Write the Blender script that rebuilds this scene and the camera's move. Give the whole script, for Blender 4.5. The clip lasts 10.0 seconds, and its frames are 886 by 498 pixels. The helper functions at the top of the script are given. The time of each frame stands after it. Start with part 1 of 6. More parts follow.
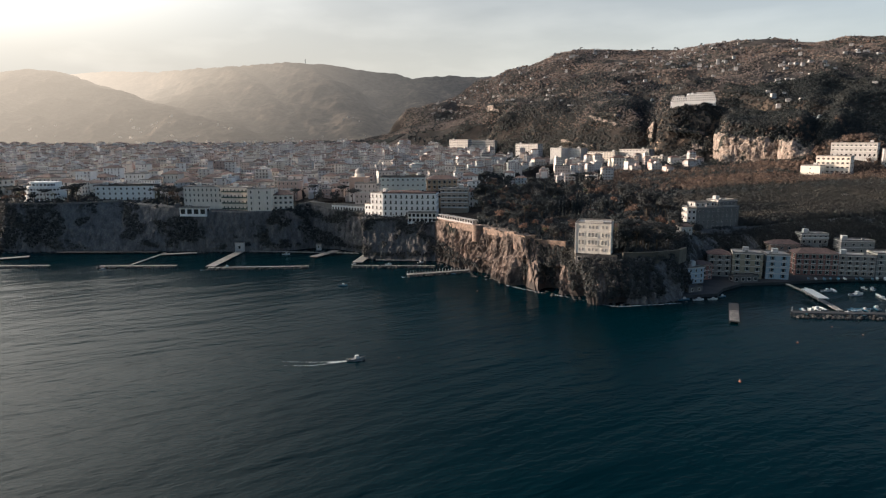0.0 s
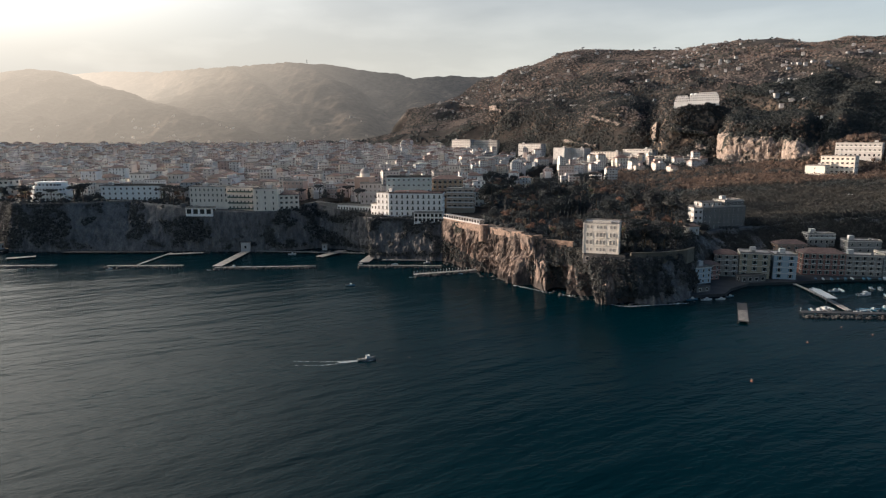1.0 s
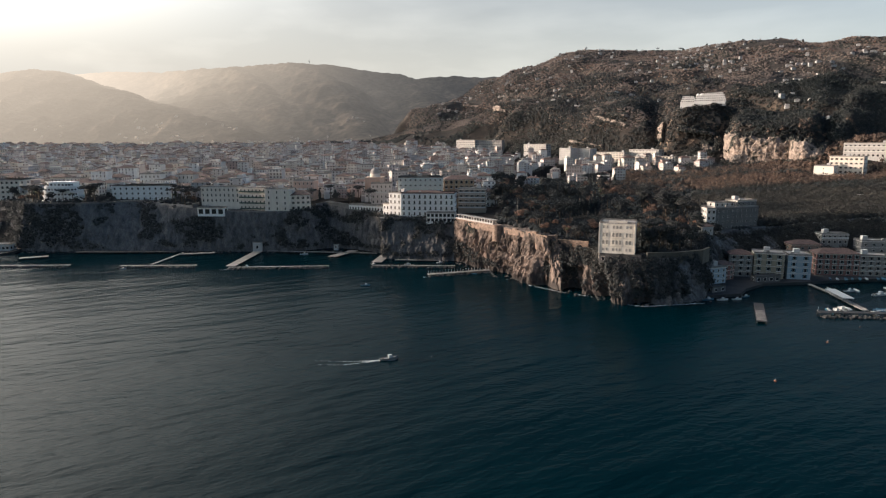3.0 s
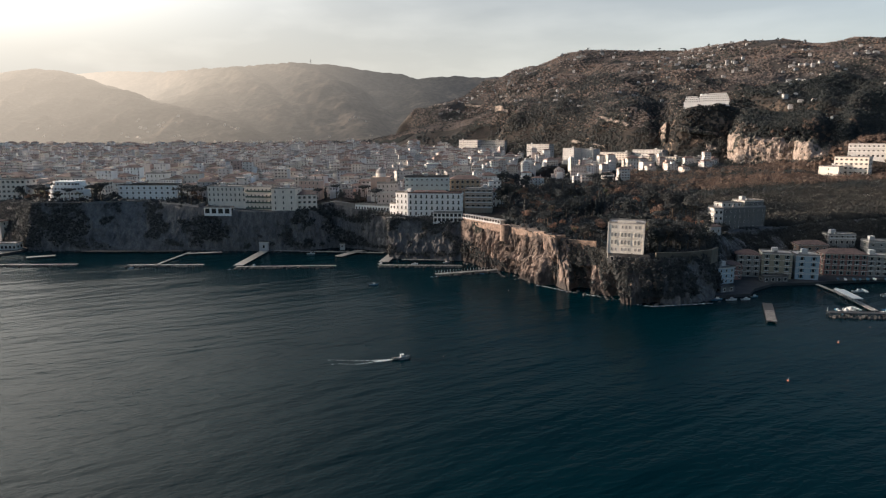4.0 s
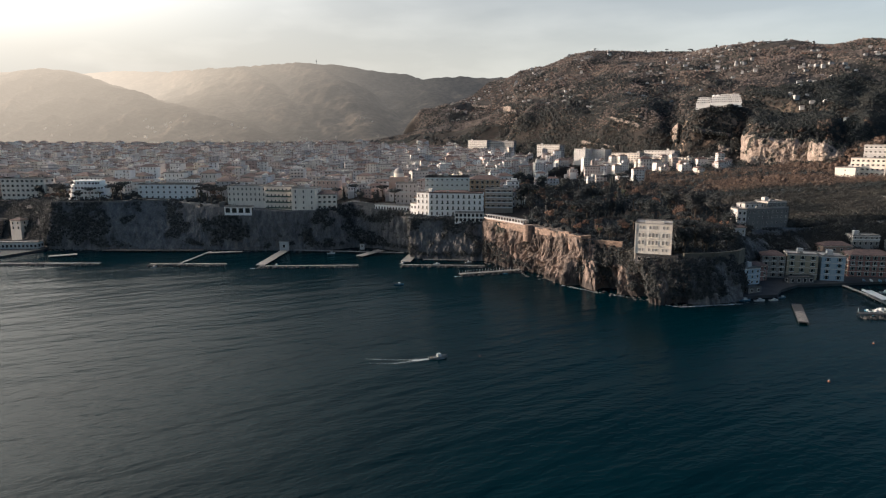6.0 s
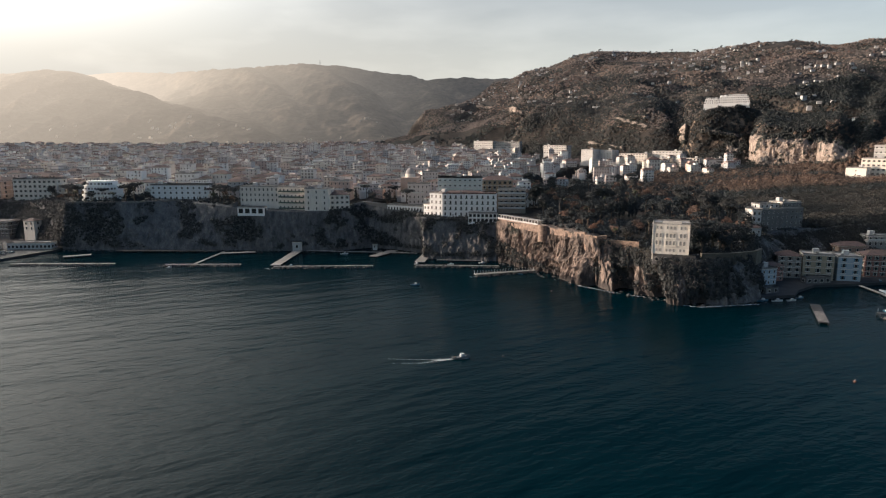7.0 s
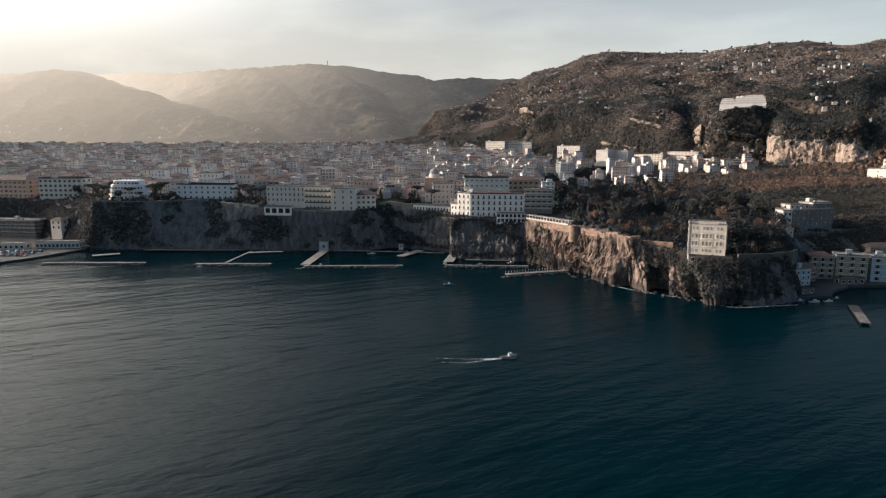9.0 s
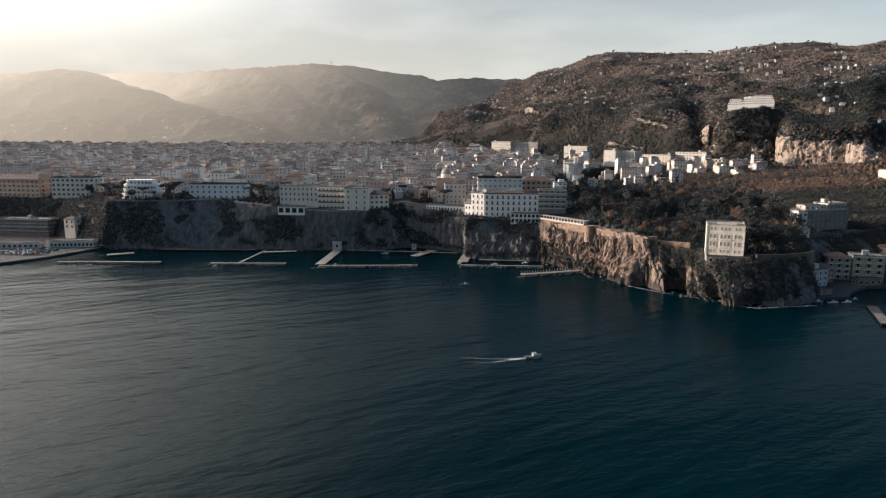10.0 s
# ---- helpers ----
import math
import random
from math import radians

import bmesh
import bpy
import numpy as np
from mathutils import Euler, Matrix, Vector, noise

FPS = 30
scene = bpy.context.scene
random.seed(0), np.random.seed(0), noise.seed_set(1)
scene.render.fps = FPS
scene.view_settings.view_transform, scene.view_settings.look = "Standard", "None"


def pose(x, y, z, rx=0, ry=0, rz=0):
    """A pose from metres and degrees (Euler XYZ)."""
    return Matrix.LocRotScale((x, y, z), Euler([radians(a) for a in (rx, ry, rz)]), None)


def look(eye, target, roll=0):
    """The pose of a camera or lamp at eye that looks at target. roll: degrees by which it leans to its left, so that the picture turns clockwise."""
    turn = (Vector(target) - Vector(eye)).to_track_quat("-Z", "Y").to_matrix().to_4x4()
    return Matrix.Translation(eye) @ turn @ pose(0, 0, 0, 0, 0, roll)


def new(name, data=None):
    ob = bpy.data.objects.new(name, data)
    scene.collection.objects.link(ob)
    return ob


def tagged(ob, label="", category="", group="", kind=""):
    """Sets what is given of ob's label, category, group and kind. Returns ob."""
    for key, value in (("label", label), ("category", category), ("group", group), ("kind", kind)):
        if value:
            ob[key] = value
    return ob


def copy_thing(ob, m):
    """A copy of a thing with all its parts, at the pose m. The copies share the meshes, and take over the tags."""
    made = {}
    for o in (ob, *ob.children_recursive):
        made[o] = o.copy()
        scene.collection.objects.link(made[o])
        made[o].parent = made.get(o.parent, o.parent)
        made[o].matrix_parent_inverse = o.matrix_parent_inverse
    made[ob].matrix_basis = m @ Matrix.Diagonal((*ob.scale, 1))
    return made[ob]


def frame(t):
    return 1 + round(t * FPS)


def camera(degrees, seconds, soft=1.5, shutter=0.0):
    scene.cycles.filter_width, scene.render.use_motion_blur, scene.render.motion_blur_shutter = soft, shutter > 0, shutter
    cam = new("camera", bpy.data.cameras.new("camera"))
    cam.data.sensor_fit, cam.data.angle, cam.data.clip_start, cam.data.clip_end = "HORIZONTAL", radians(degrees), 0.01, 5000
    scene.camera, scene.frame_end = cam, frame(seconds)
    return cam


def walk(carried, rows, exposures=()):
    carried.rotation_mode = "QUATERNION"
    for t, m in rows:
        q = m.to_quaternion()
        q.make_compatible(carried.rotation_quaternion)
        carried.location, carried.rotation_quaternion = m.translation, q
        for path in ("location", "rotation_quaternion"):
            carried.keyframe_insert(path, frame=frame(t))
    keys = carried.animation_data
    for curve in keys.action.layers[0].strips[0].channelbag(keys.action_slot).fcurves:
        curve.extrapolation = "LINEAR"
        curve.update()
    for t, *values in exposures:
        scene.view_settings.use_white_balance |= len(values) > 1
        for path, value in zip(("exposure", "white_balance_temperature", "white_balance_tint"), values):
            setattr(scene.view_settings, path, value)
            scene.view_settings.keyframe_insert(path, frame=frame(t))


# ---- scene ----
cam = camera(70.0, 10.0, soft=1.2)
PATH = [
    (0, (3.019, 2.017, 84.667), (2.995, 3.988, 84.327), -0.3),
    (0.5, (1.029, 1.855, 84.675), (1.004, 3.826, 84.336), -0.3),
    (1, (-0.97, 1.702, 84.684), (-0.996, 3.673, 84.344), -0.3),
    (1.5, (-2.996, 1.57, 84.685), (-3.022, 3.54, 84.345), -0.3),
    (2, (-5.068, 1.425, 84.686), (-5.096, 3.396, 84.346), -0.3),
    (2.5, (-7.22, 1.218, 84.68), (-7.248, 3.188, 84.341), -0.3),
    (4, (-14.031, 0.571, 84.555), (-14.06, 2.542, 84.216), -0.2),
    (4.5, (-16.795, 0.43, 84.506), (-16.826, 2.401, 84.168), -0.2),
    (5, (-20.02, 0.332, 84.451), (-20.053, 2.303, 84.113), -0.2),
    (5.5, (-23.683, 0.197, 84.403), (-23.717, 2.168, 84.065), -0.1),
    (7, (-35.933, -0.546, 84.096), (-35.976, 1.425, 83.761), -0.1),
    (7.5, (-40.226, -0.847, 84.053), (-40.272, 1.125, 83.719), -0.1),
    (8, (-44.637, -1.2, 84.027), (-44.685, 0.772, 83.693), -0.0),
    (8.5, (-49.138, -1.564, 84.009), (-49.189, 0.407, 83.675), -0.0),
    (9, (-53.686, -1.919, 83.995), (-53.74, 0.052, 83.661), -0.0),
    (9.5, (-58.189, -2.282, 84.0), (-58.246, -0.311, 83.666), 0.0),
    (10, (-62.68, -2.639, 84.012), (-62.739, -0.668, 83.678), 0.1),
]
walk(cam, [(t, look(eye, target, roll)) for t, eye, target, roll in PATH], [(0.0, 0.58, 6030, 10), (10.0, 0.58, 6030, 10)])

# ---------------------------------------------------------------- light
SUN_BEARING, SUN_HEIGHT = -84.5, 6.4      # degrees clockwise from straight ahead, degrees above the sea
SKY_STRENGTH, HAZE_THIN, HAZE_LOBE, ADDED_GLOW, HAZE_ALL = 0.130, 3.5, 20.0, 9.8, 0.55
HAZE_COOL, HAZE_WARM = (1.0, 0.94, 0.80, 1), (1.0, 0.89, 0.73, 1)
world = bpy.data.worlds.new("sky")
scene.world = world
world.use_nodes = True
wn = world.node_tree
wn.nodes.clear()
sky = wn.nodes.new("ShaderNodeTexSky")
sky.sky_type, sky.sun_disc = "NISHITA", False
sky.sun_elevation, sky.sun_rotation = radians(SUN_HEIGHT), radians(SUN_BEARING)
sky.air_density, sky.dust_density, sky.ozone_density = 1.0, 0.4, 3.0
# sea haze: bright and creamy low over the horizon, warmer towards the added glow, thinning out upwards
sb, se = radians(SUN_BEARING), radians(SUN_HEIGHT)
gb, ge = radians(-53), radians(27)      # added glow above the view, away from the sun, brightening the sea
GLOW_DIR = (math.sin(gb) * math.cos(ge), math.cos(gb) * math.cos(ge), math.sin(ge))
SUN_DIR = (math.sin(sb) * math.cos(se), math.cos(sb) * math.cos(se), math.sin(se))


def wmath(op, a, b=0.0):
    n = wn.nodes.new("ShaderNodeMath")
    n.operation = op
    for sock, val in zip(n.inputs, (a, b)):
        if hasattr(val, "links"):
            wn.links.new(val, sock)
        else:
            sock.default_value = val
    return n.outputs[0]


wtc = wn.nodes.new("ShaderNodeTexCoord")
wsep = wn.nodes.new("ShaderNodeSeparateXYZ")
wn.links.new(wtc.outputs["Generated"], wsep.inputs[0])
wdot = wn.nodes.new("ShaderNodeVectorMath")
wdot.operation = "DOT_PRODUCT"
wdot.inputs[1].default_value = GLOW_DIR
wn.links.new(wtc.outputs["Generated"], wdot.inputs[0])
low = wmath("POWER", 2.718, wmath("MULTIPLY", wmath("POWER", wmath("MULTIPLY", wmath("MAXIMUM", wsep.outputs["Z"], 0.0), HAZE_THIN), 2.0), -1.0))
wfront = wn.nodes.new("ShaderNodeVectorMath")      # haze thins away from bearing -25, so fill from behind is dimmer and bluer
wfront.operation = "DOT_PRODUCT"
wfront.inputs[1].default_value = (math.sin(radians(-25)), math.cos(radians(-25)), 0)
wn.links.new(wtc.outputs["Generated"], wfront.inputs[0])
haze_front = wmath("MINIMUM", wmath("MAXIMUM", wmath("DIVIDE", wmath("ADD", wfront.outputs["Value"], 0.5), 1.45), 0.0), 1.0)
low = wmath("MULTIPLY", low, wmath("ADD", wmath("MULTIPLY", haze_front, 0.52), 0.48))
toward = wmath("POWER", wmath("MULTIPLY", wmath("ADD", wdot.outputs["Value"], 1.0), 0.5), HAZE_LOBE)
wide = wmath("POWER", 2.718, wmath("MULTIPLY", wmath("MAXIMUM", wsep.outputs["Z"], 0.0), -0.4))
murk = wmath("POWER", wmath("SUBTRACT", 1.0, wmath("MULTIPLY", low, 0.96)), 1.5)      # added glow is dimmed low down, keeping it out of the seen sky
amount = wmath("ADD", wmath("MULTIPLY", low, HAZE_ALL), wmath("MULTIPLY", wmath("MULTIPLY", wide, murk), wmath("MULTIPLY", toward, ADDED_GLOW)))
# a few thin clouds in the haze
wmap = wn.nodes.new("ShaderNodeMapping")
wmap.inputs["Scale"].default_value = (1.0, 1.0, 4.0)
wn.links.new(wtc.outputs["Generated"], wmap.inputs["Vector"])
wcl = wn.nodes.new("ShaderNodeTexNoise")
wcl.inputs["Scale"].default_value, wcl.inputs["Detail"].default_value = 5.0, 6
wn.links.new(wmap.outputs[0], wcl.inputs["Vector"])
wcr = wn.nodes.new("ShaderNodeMapRange")
wcr.inputs["From Min"].default_value, wcr.inputs["From Max"].default_value = 0.45, 0.75
wcr.inputs["To Min"].default_value, wcr.inputs["To Max"].default_value = 0.94, 1.13
wn.links.new(wcl.outputs["Fac"], wcr.inputs["Value"])
amount = wmath("MULTIPLY", amount, wcr.outputs[0])
hz = wn.nodes.new("ShaderNodeMix")
hz.data_type = "RGBA"
hz.inputs["A"].default_value, hz.inputs["B"].default_value = HAZE_COOL, HAZE_WARM
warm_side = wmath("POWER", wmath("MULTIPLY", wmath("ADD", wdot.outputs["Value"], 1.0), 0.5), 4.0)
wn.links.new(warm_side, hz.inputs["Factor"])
bg = wn.nodes.new("ShaderNodeBackground")
bg.inputs["Strength"].default_value = SKY_STRENGTH
bg2 = wn.nodes.new("ShaderNodeBackground")
wn.links.new(hz.outputs["Result"], bg2.inputs["Color"])
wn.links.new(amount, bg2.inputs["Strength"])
clearer = wn.nodes.new("ShaderNodeMix")      # the haze hides the blue of the sky behind it
clearer.data_type = "RGBA"
wn.links.new(wmath("MINIMUM", wmath("ADD", wmath("MULTIPLY", low, 0.86), wmath("MULTIPLY", warm_side, 0.35)), 1.0), clearer.inputs["Factor"])
wn.links.new(sky.outputs[0], clearer.inputs["A"])
clearer.inputs["B"].default_value = (0, 0, 0, 1)
wn.links.new(clearer.outputs["Result"], bg.inputs["Color"])
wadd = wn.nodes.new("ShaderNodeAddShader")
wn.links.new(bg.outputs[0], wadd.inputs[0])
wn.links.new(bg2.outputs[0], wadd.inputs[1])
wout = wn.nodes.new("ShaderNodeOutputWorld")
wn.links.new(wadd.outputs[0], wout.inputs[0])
sun = new("sun", bpy.data.lights.new("sun", "SUN"))
sun.data.energy, sun.data.angle, sun.data.color = 5.0, radians(0.6), (1.0, 0.775, 0.60)
sun.matrix_world = look(Vector(SUN_DIR) * 900, (0, 0, 0))


# ---------------------------------------------------------------- materials
def nodes_of(name):
    m = bpy.data.materials.new(name)
    m.use_nodes = True
    nt = m.node_tree
    return m, nt, nt.nodes["Principled BSDF"]


def noise_tex(nt, scale, detail=5, rough=0.55, vec=None, coord="Object", stretch=None):
    tc = nt.nodes.new("ShaderNodeNewGeometry") if coord == "World" else nt.nodes.new("ShaderNodeTexCoord")
    src = tc.outputs["Position"] if coord == "World" else tc.outputs["Object"]
    if stretch:
        mp = nt.nodes.new("ShaderNodeMapping")
        mp.inputs["Scale"].default_value = stretch[:3]
        if len(stretch) > 3:      # turned first, then drawn out along the turned axis
            mp.vector_type = "TEXTURE"
            mp.inputs["Scale"].default_value = [1 / v for v in stretch[:3]]
            mp.inputs["Rotation"].default_value = (0, 0, radians(stretch[3]))
        nt.links.new(src, mp.inputs["Vector"])
        src = mp.outputs[0]
    n = nt.nodes.new("ShaderNodeTexNoise")
    n.inputs["Scale"].default_value, n.inputs["Detail"].default_value, n.inputs["Roughness"].default_value = scale, detail, rough
    nt.links.new(src, n.inputs["Vector"])
    return n.outputs["Fac"]


def ramp(nt, fac, stops):
    r = nt.nodes.new("ShaderNodeValToRGB")
    e = r.color_ramp.elements
    while len(e) < len(stops):
        e.new(0.5)
    for k, (p, c) in zip(e, stops):
        k.position, k.color = p, (*c, 1) if len(c) == 3 else c
    nt.links.new(fac, r.inputs[0])
    return r.outputs[0]


def mix(nt, fac, a, b, how="MIX"):
    m = nt.nodes.new("ShaderNodeMix")
    m.data_type, m.blend_type = "RGBA", how
    for sock, val in ((m.inputs["Factor"], fac), (m.inputs["A"], a), (m.inputs["B"], b)):
        if hasattr(val, "links"):
            nt.links.new(val, sock)
        elif isinstance(val, (int, float)):
            sock.default_value = val
        else:
            sock.default_value = (*val, 1)
    return m.outputs["Result"]


def bump(nt, bsdf, height, strength, distance):
    b = nt.nodes.new("ShaderNodeBump")
    b.inputs["Strength"].default_value, b.inputs["Distance"].default_value = strength, distance
    nt.links.new(height, b.inputs["Height"])
    nt.links.new(b.outputs[0], bsdf.inputs["Normal"])


def rough_mat(name, c1, c2, scale, roughness=0.85, coord="Object", fine=None, relief=0.3, depth=0.1, stretch=None):
    """Two colours mixed by a coarse noise, a fine noise over it, and relief."""
    m, nt, p = nodes_of(name)
    a = noise_tex(nt, scale, 6, 0.6, coord=coord, stretch=stretch)
    col = ramp(nt, a, [(0.3, c1), (0.7, c2)])
    f = noise_tex(nt, fine or scale * 8, 4, 0.6, coord=coord)
    col = mix(nt, 0.35, col, ramp(nt, f, [(0.25, (0.45, 0.45, 0.45)), (0.75, (1.0, 1.0, 1.0))]), "MULTIPLY")
    nt.links.new(col, p.inputs["Base Color"])
    p.inputs["Roughness"].default_value = roughness
    p.inputs["Specular IOR Level"].default_value = 0.3
    if relief:
        bump(nt, p, f, relief, depth)
    return m


def plaster(name, colours, stain=0.35, island=False):
    """Painted render with rain streaks and patches; colours are picked house by house."""
    m, nt, p = nodes_of(name)
    info = nt.nodes.new("ShaderNodeObjectInfo")
    if len(colours) > 1:
        geo = nt.nodes.new("ShaderNodeNewGeometry")
        base = ramp(nt, geo.outputs["Random Per Island"] if island else info.outputs["Random"], [(i / (len(colours) - 1), c) for i, c in enumerate(colours)])
    else:
        base = mix(nt, 0.0, colours[0], colours[0])
    big = noise_tex(nt, 0.18, 5, 0.6, coord="World")
    streak = noise_tex(nt, 1.0, 4, 0.6, coord="World", stretch=(0.9, 0.9, 0.12))
    dirt = mix(nt, 0.5, big, streak)
    col = mix(nt, stain, base, ramp(nt, dirt, [(0.34, (0.52, 0.46, 0.40)), (0.60, (1.0, 1.0, 1.0))]), "MULTIPLY")
    nt.links.new(col, p.inputs["Base Color"])
    p.inputs["Roughness"].default_value = 0.85
    p.inputs["Specular IOR Level"].default_value = 0.25
    bump(nt, p, noise_tex(nt, 3.0, 4, coord="World"), 0.25, 0.05)
    return m


def sea_material():
    m, nt, p = nodes_of("sea_water")
    a = noise_tex(nt, 0.012, 3, 0.5, coord="World")
    col = ramp(nt, a, [(0.3, (0.0002, 0.0084, 0.0124)), (0.7, (0.0003, 0.0108, 0.0154))])
    nt.links.new(col, p.inputs["Base Color"])
    p.inputs["IOR"].default_value = 1.33
    p.inputs["Specular IOR Level"].default_value = 0.032
    p.inputs["Roughness"].default_value = 0.16
    # long swell, wind waves with crests across the view, and fine ripples
    last = None
    for scale, detail, rough, stretch, depth in ((0.022, 2, 0.4, (0.4, 1.6, 1, 27), 1.5), (0.11, 2, 0.45, (0.45, 1.5, 1, 31), 0.55), (0.27, 3, 0.5, (0.6, 1.4, 1, 12), 0.22), (0.7, 3, 0.5, (0.7, 1.3, 1, 30), 0.11), (1.7, 3, 0.55, (0.8, 1.3, 1, 20), 0.035)):
        h = noise_tex(nt, scale, detail, rough, coord="World", stretch=stretch)
        b3 = nt.nodes.new("ShaderNodeBump")
        b3.inputs["Strength"].default_value, b3.inputs["Distance"].default_value = 1.0, depth
        nt.links.new(h, b3.inputs["Height"])
        if last:
            nt.links.new(last.outputs[0], b3.inputs["Normal"])
        last = b3
    nt.links.new(b3.outputs[0], p.inputs["Normal"])
    return m


def rock_material(name, dark, mid, light, moss, foot_shade=0.0):
    """Weathered stone: tall stains, broken fine grain, dark patches of moss and ivy."""
    m, nt, p = nodes_of(name)
    a = noise_tex(nt, 0.22, 8, 0.70, coord="World", stretch=(1, 1, 0.35))
    col = ramp(nt, a, [(0.36, dark), (0.50, mid), (0.66, light)])
    f = noise_tex(nt, 1.3, 8, 0.75, coord="World", stretch=(1, 1, 0.55))
    col = mix(nt, 0.6, col, ramp(nt, f, [(0.34, (0.25, 0.24, 0.23)), (0.62, (1, 1, 1))]), "MULTIPLY")
    g = noise_tex(nt, 0.06, 7, 0.72, coord="World")
    col = mix(nt, ramp(nt, g, [(0.62 - moss, (0, 0, 0)), (0.70 - moss, (1, 1, 1))]), col, (0.030, 0.032, 0.027))
    if foot_shade:      # shade at the cliff foot put into the colour, with a ragged upper edge
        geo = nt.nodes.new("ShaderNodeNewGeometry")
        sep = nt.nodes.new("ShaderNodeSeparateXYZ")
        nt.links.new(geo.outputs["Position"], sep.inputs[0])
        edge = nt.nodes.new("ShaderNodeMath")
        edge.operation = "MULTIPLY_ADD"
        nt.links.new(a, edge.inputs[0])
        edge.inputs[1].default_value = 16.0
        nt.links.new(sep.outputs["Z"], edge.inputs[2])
        shade_band = nt.nodes.new("ShaderNodeMapRange")
        shade_band.inputs["From Min"].default_value, shade_band.inputs["From Max"].default_value = 8.0 + foot_shade, 11.0 + foot_shade
        shade_band.inputs["To Min"].default_value, shade_band.inputs["To Max"].default_value = 0.8, 0.0
        nt.links.new(edge.outputs[0], shade_band.inputs["Value"])
        col = mix(nt, shade_band.outputs[0], col, (0.040, 0.036, 0.034))
    nt.links.new(col, p.inputs["Base Color"])
    p.inputs["Roughness"].default_value = 0.95
    p.inputs["Specular IOR Level"].default_value = 0.15
    bump(nt, p, f, 0.8, 0.5)
    return m


def leaf_material(name, dark, light, scale=0.05, form=0.80):
    m, nt, p = nodes_of(name)
    geo = nt.nodes.new("ShaderNodeNewGeometry")
    col = ramp(nt, geo.outputs["Random Per Island"], [(0.0, dark), (1.0, light)])
    info = nt.nodes.new("ShaderNodeObjectInfo")
    col = mix(nt, 0.75, col, ramp(nt, info.outputs["Random"], [(0.0, (0.72, 0.78, 0.76)), (0.5, (1.0, 1.0, 1.0)), (1.0, (1.5, 1.3, 1.18))]), "MULTIPLY")
    big = noise_tex(nt, scale, 4, 0.6, coord="World")
    col = mix(nt, 0.6, col, ramp(nt, big, [(0.36, (0.58, 0.62, 0.66)), (0.66, (1.25, 1.15, 1.08))]), "MULTIPLY")
    nt.links.new(col, p.inputs["Base Color"])
    p.inputs["Roughness"].default_value = 0.75
    p.inputs["Specular IOR Level"].default_value = 0.2
    # a crown shades more softly than its single leaves
    geo2 = nt.nodes.new("ShaderNodeNewGeometry")
    soft = nt.nodes.new("ShaderNodeVectorMath")
    soft.operation = "MULTIPLY_ADD"
    soft.inputs[1].default_value, soft.inputs[2].default_value = (form, form, form), (-0.06, -0.08, 0.68 - 0.5 * form)
    nt.links.new(geo2.outputs["Normal"], soft.inputs[0])
    unit = nt.nodes.new("ShaderNodeVectorMath")
    unit.operation = "NORMALIZE"
    nt.links.new(soft.outputs[0], unit.inputs[0])
    nt.links.new(unit.outputs[0], p.inputs["Normal"])
    return m


def ground_material():
    m, nt, p = nodes_of("ground_cover")
    a = noise_tex(nt, 0.02, 7, 0.65, coord="World")
    col = ramp(nt, a, [(0.32, (0.020, 0.019, 0.018)), (0.52, (0.038, 0.032, 0.028)), (0.72, (0.085, 0.066, 0.054))])
    gpos = nt.nodes.new("ShaderNodeNewGeometry")
    gsep = nt.nodes.new("ShaderNodeSeparateXYZ")
    nt.links.new(gpos.outputs["Position"], gsep.inputs[0])
    high = nt.nodes.new("ShaderNodeMapRange")
    high.inputs["From Min"].default_value, high.inputs["From Max"].default_value = 125.0, 190.0
    nt.links.new(gsep.outputs["Z"], high.inputs["Value"])
    # ground turns paler and greyer towards the top of the hill
    high_ground_tone = ramp(nt, a, [(0.35, (0.036, 0.034, 0.032)), (0.55, (0.066, 0.059, 0.055)), (0.74, (0.120, 0.102, 0.090))])
    col = mix(nt, high.outputs[0], col, high_ground_tone)
    f = noise_tex(nt, 0.25, 6, 0.7, coord="World")
    col = mix(nt, 0.7, col, ramp(nt, f, [(0.35, (0.35, 0.38, 0.36)), (0.65, (1.1, 1.05, 1.0))]), "MULTIPLY")
    geo = nt.nodes.new("ShaderNodeNewGeometry")
    sep = nt.nodes.new("ShaderNodeSeparateXYZ")
    nt.links.new(geo.outputs["True Normal"], sep.inputs[0])
    steep = mix(nt, 1.0, ramp(nt, sep.outputs["Z"], [(0.42, (1, 1, 1)), (0.60, (0, 0, 0))]), ramp(nt, a, [(0.52, (0, 0, 0)), (0.60, (1, 1, 1))]), "MULTIPLY")
    col = mix(nt, steep, col, ramp(nt, f, [(0.3, (0.10, 0.08, 0.06)), (0.7, (0.34, 0.25, 0.18))]))
    nt.links.new(col, p.inputs["Base Color"])
    p.inputs["Roughness"].default_value = 0.95
    p.inputs["Specular IOR Level"].default_value = 0.1
    bump(nt, p, f, 0.6, 1.5)
    return m


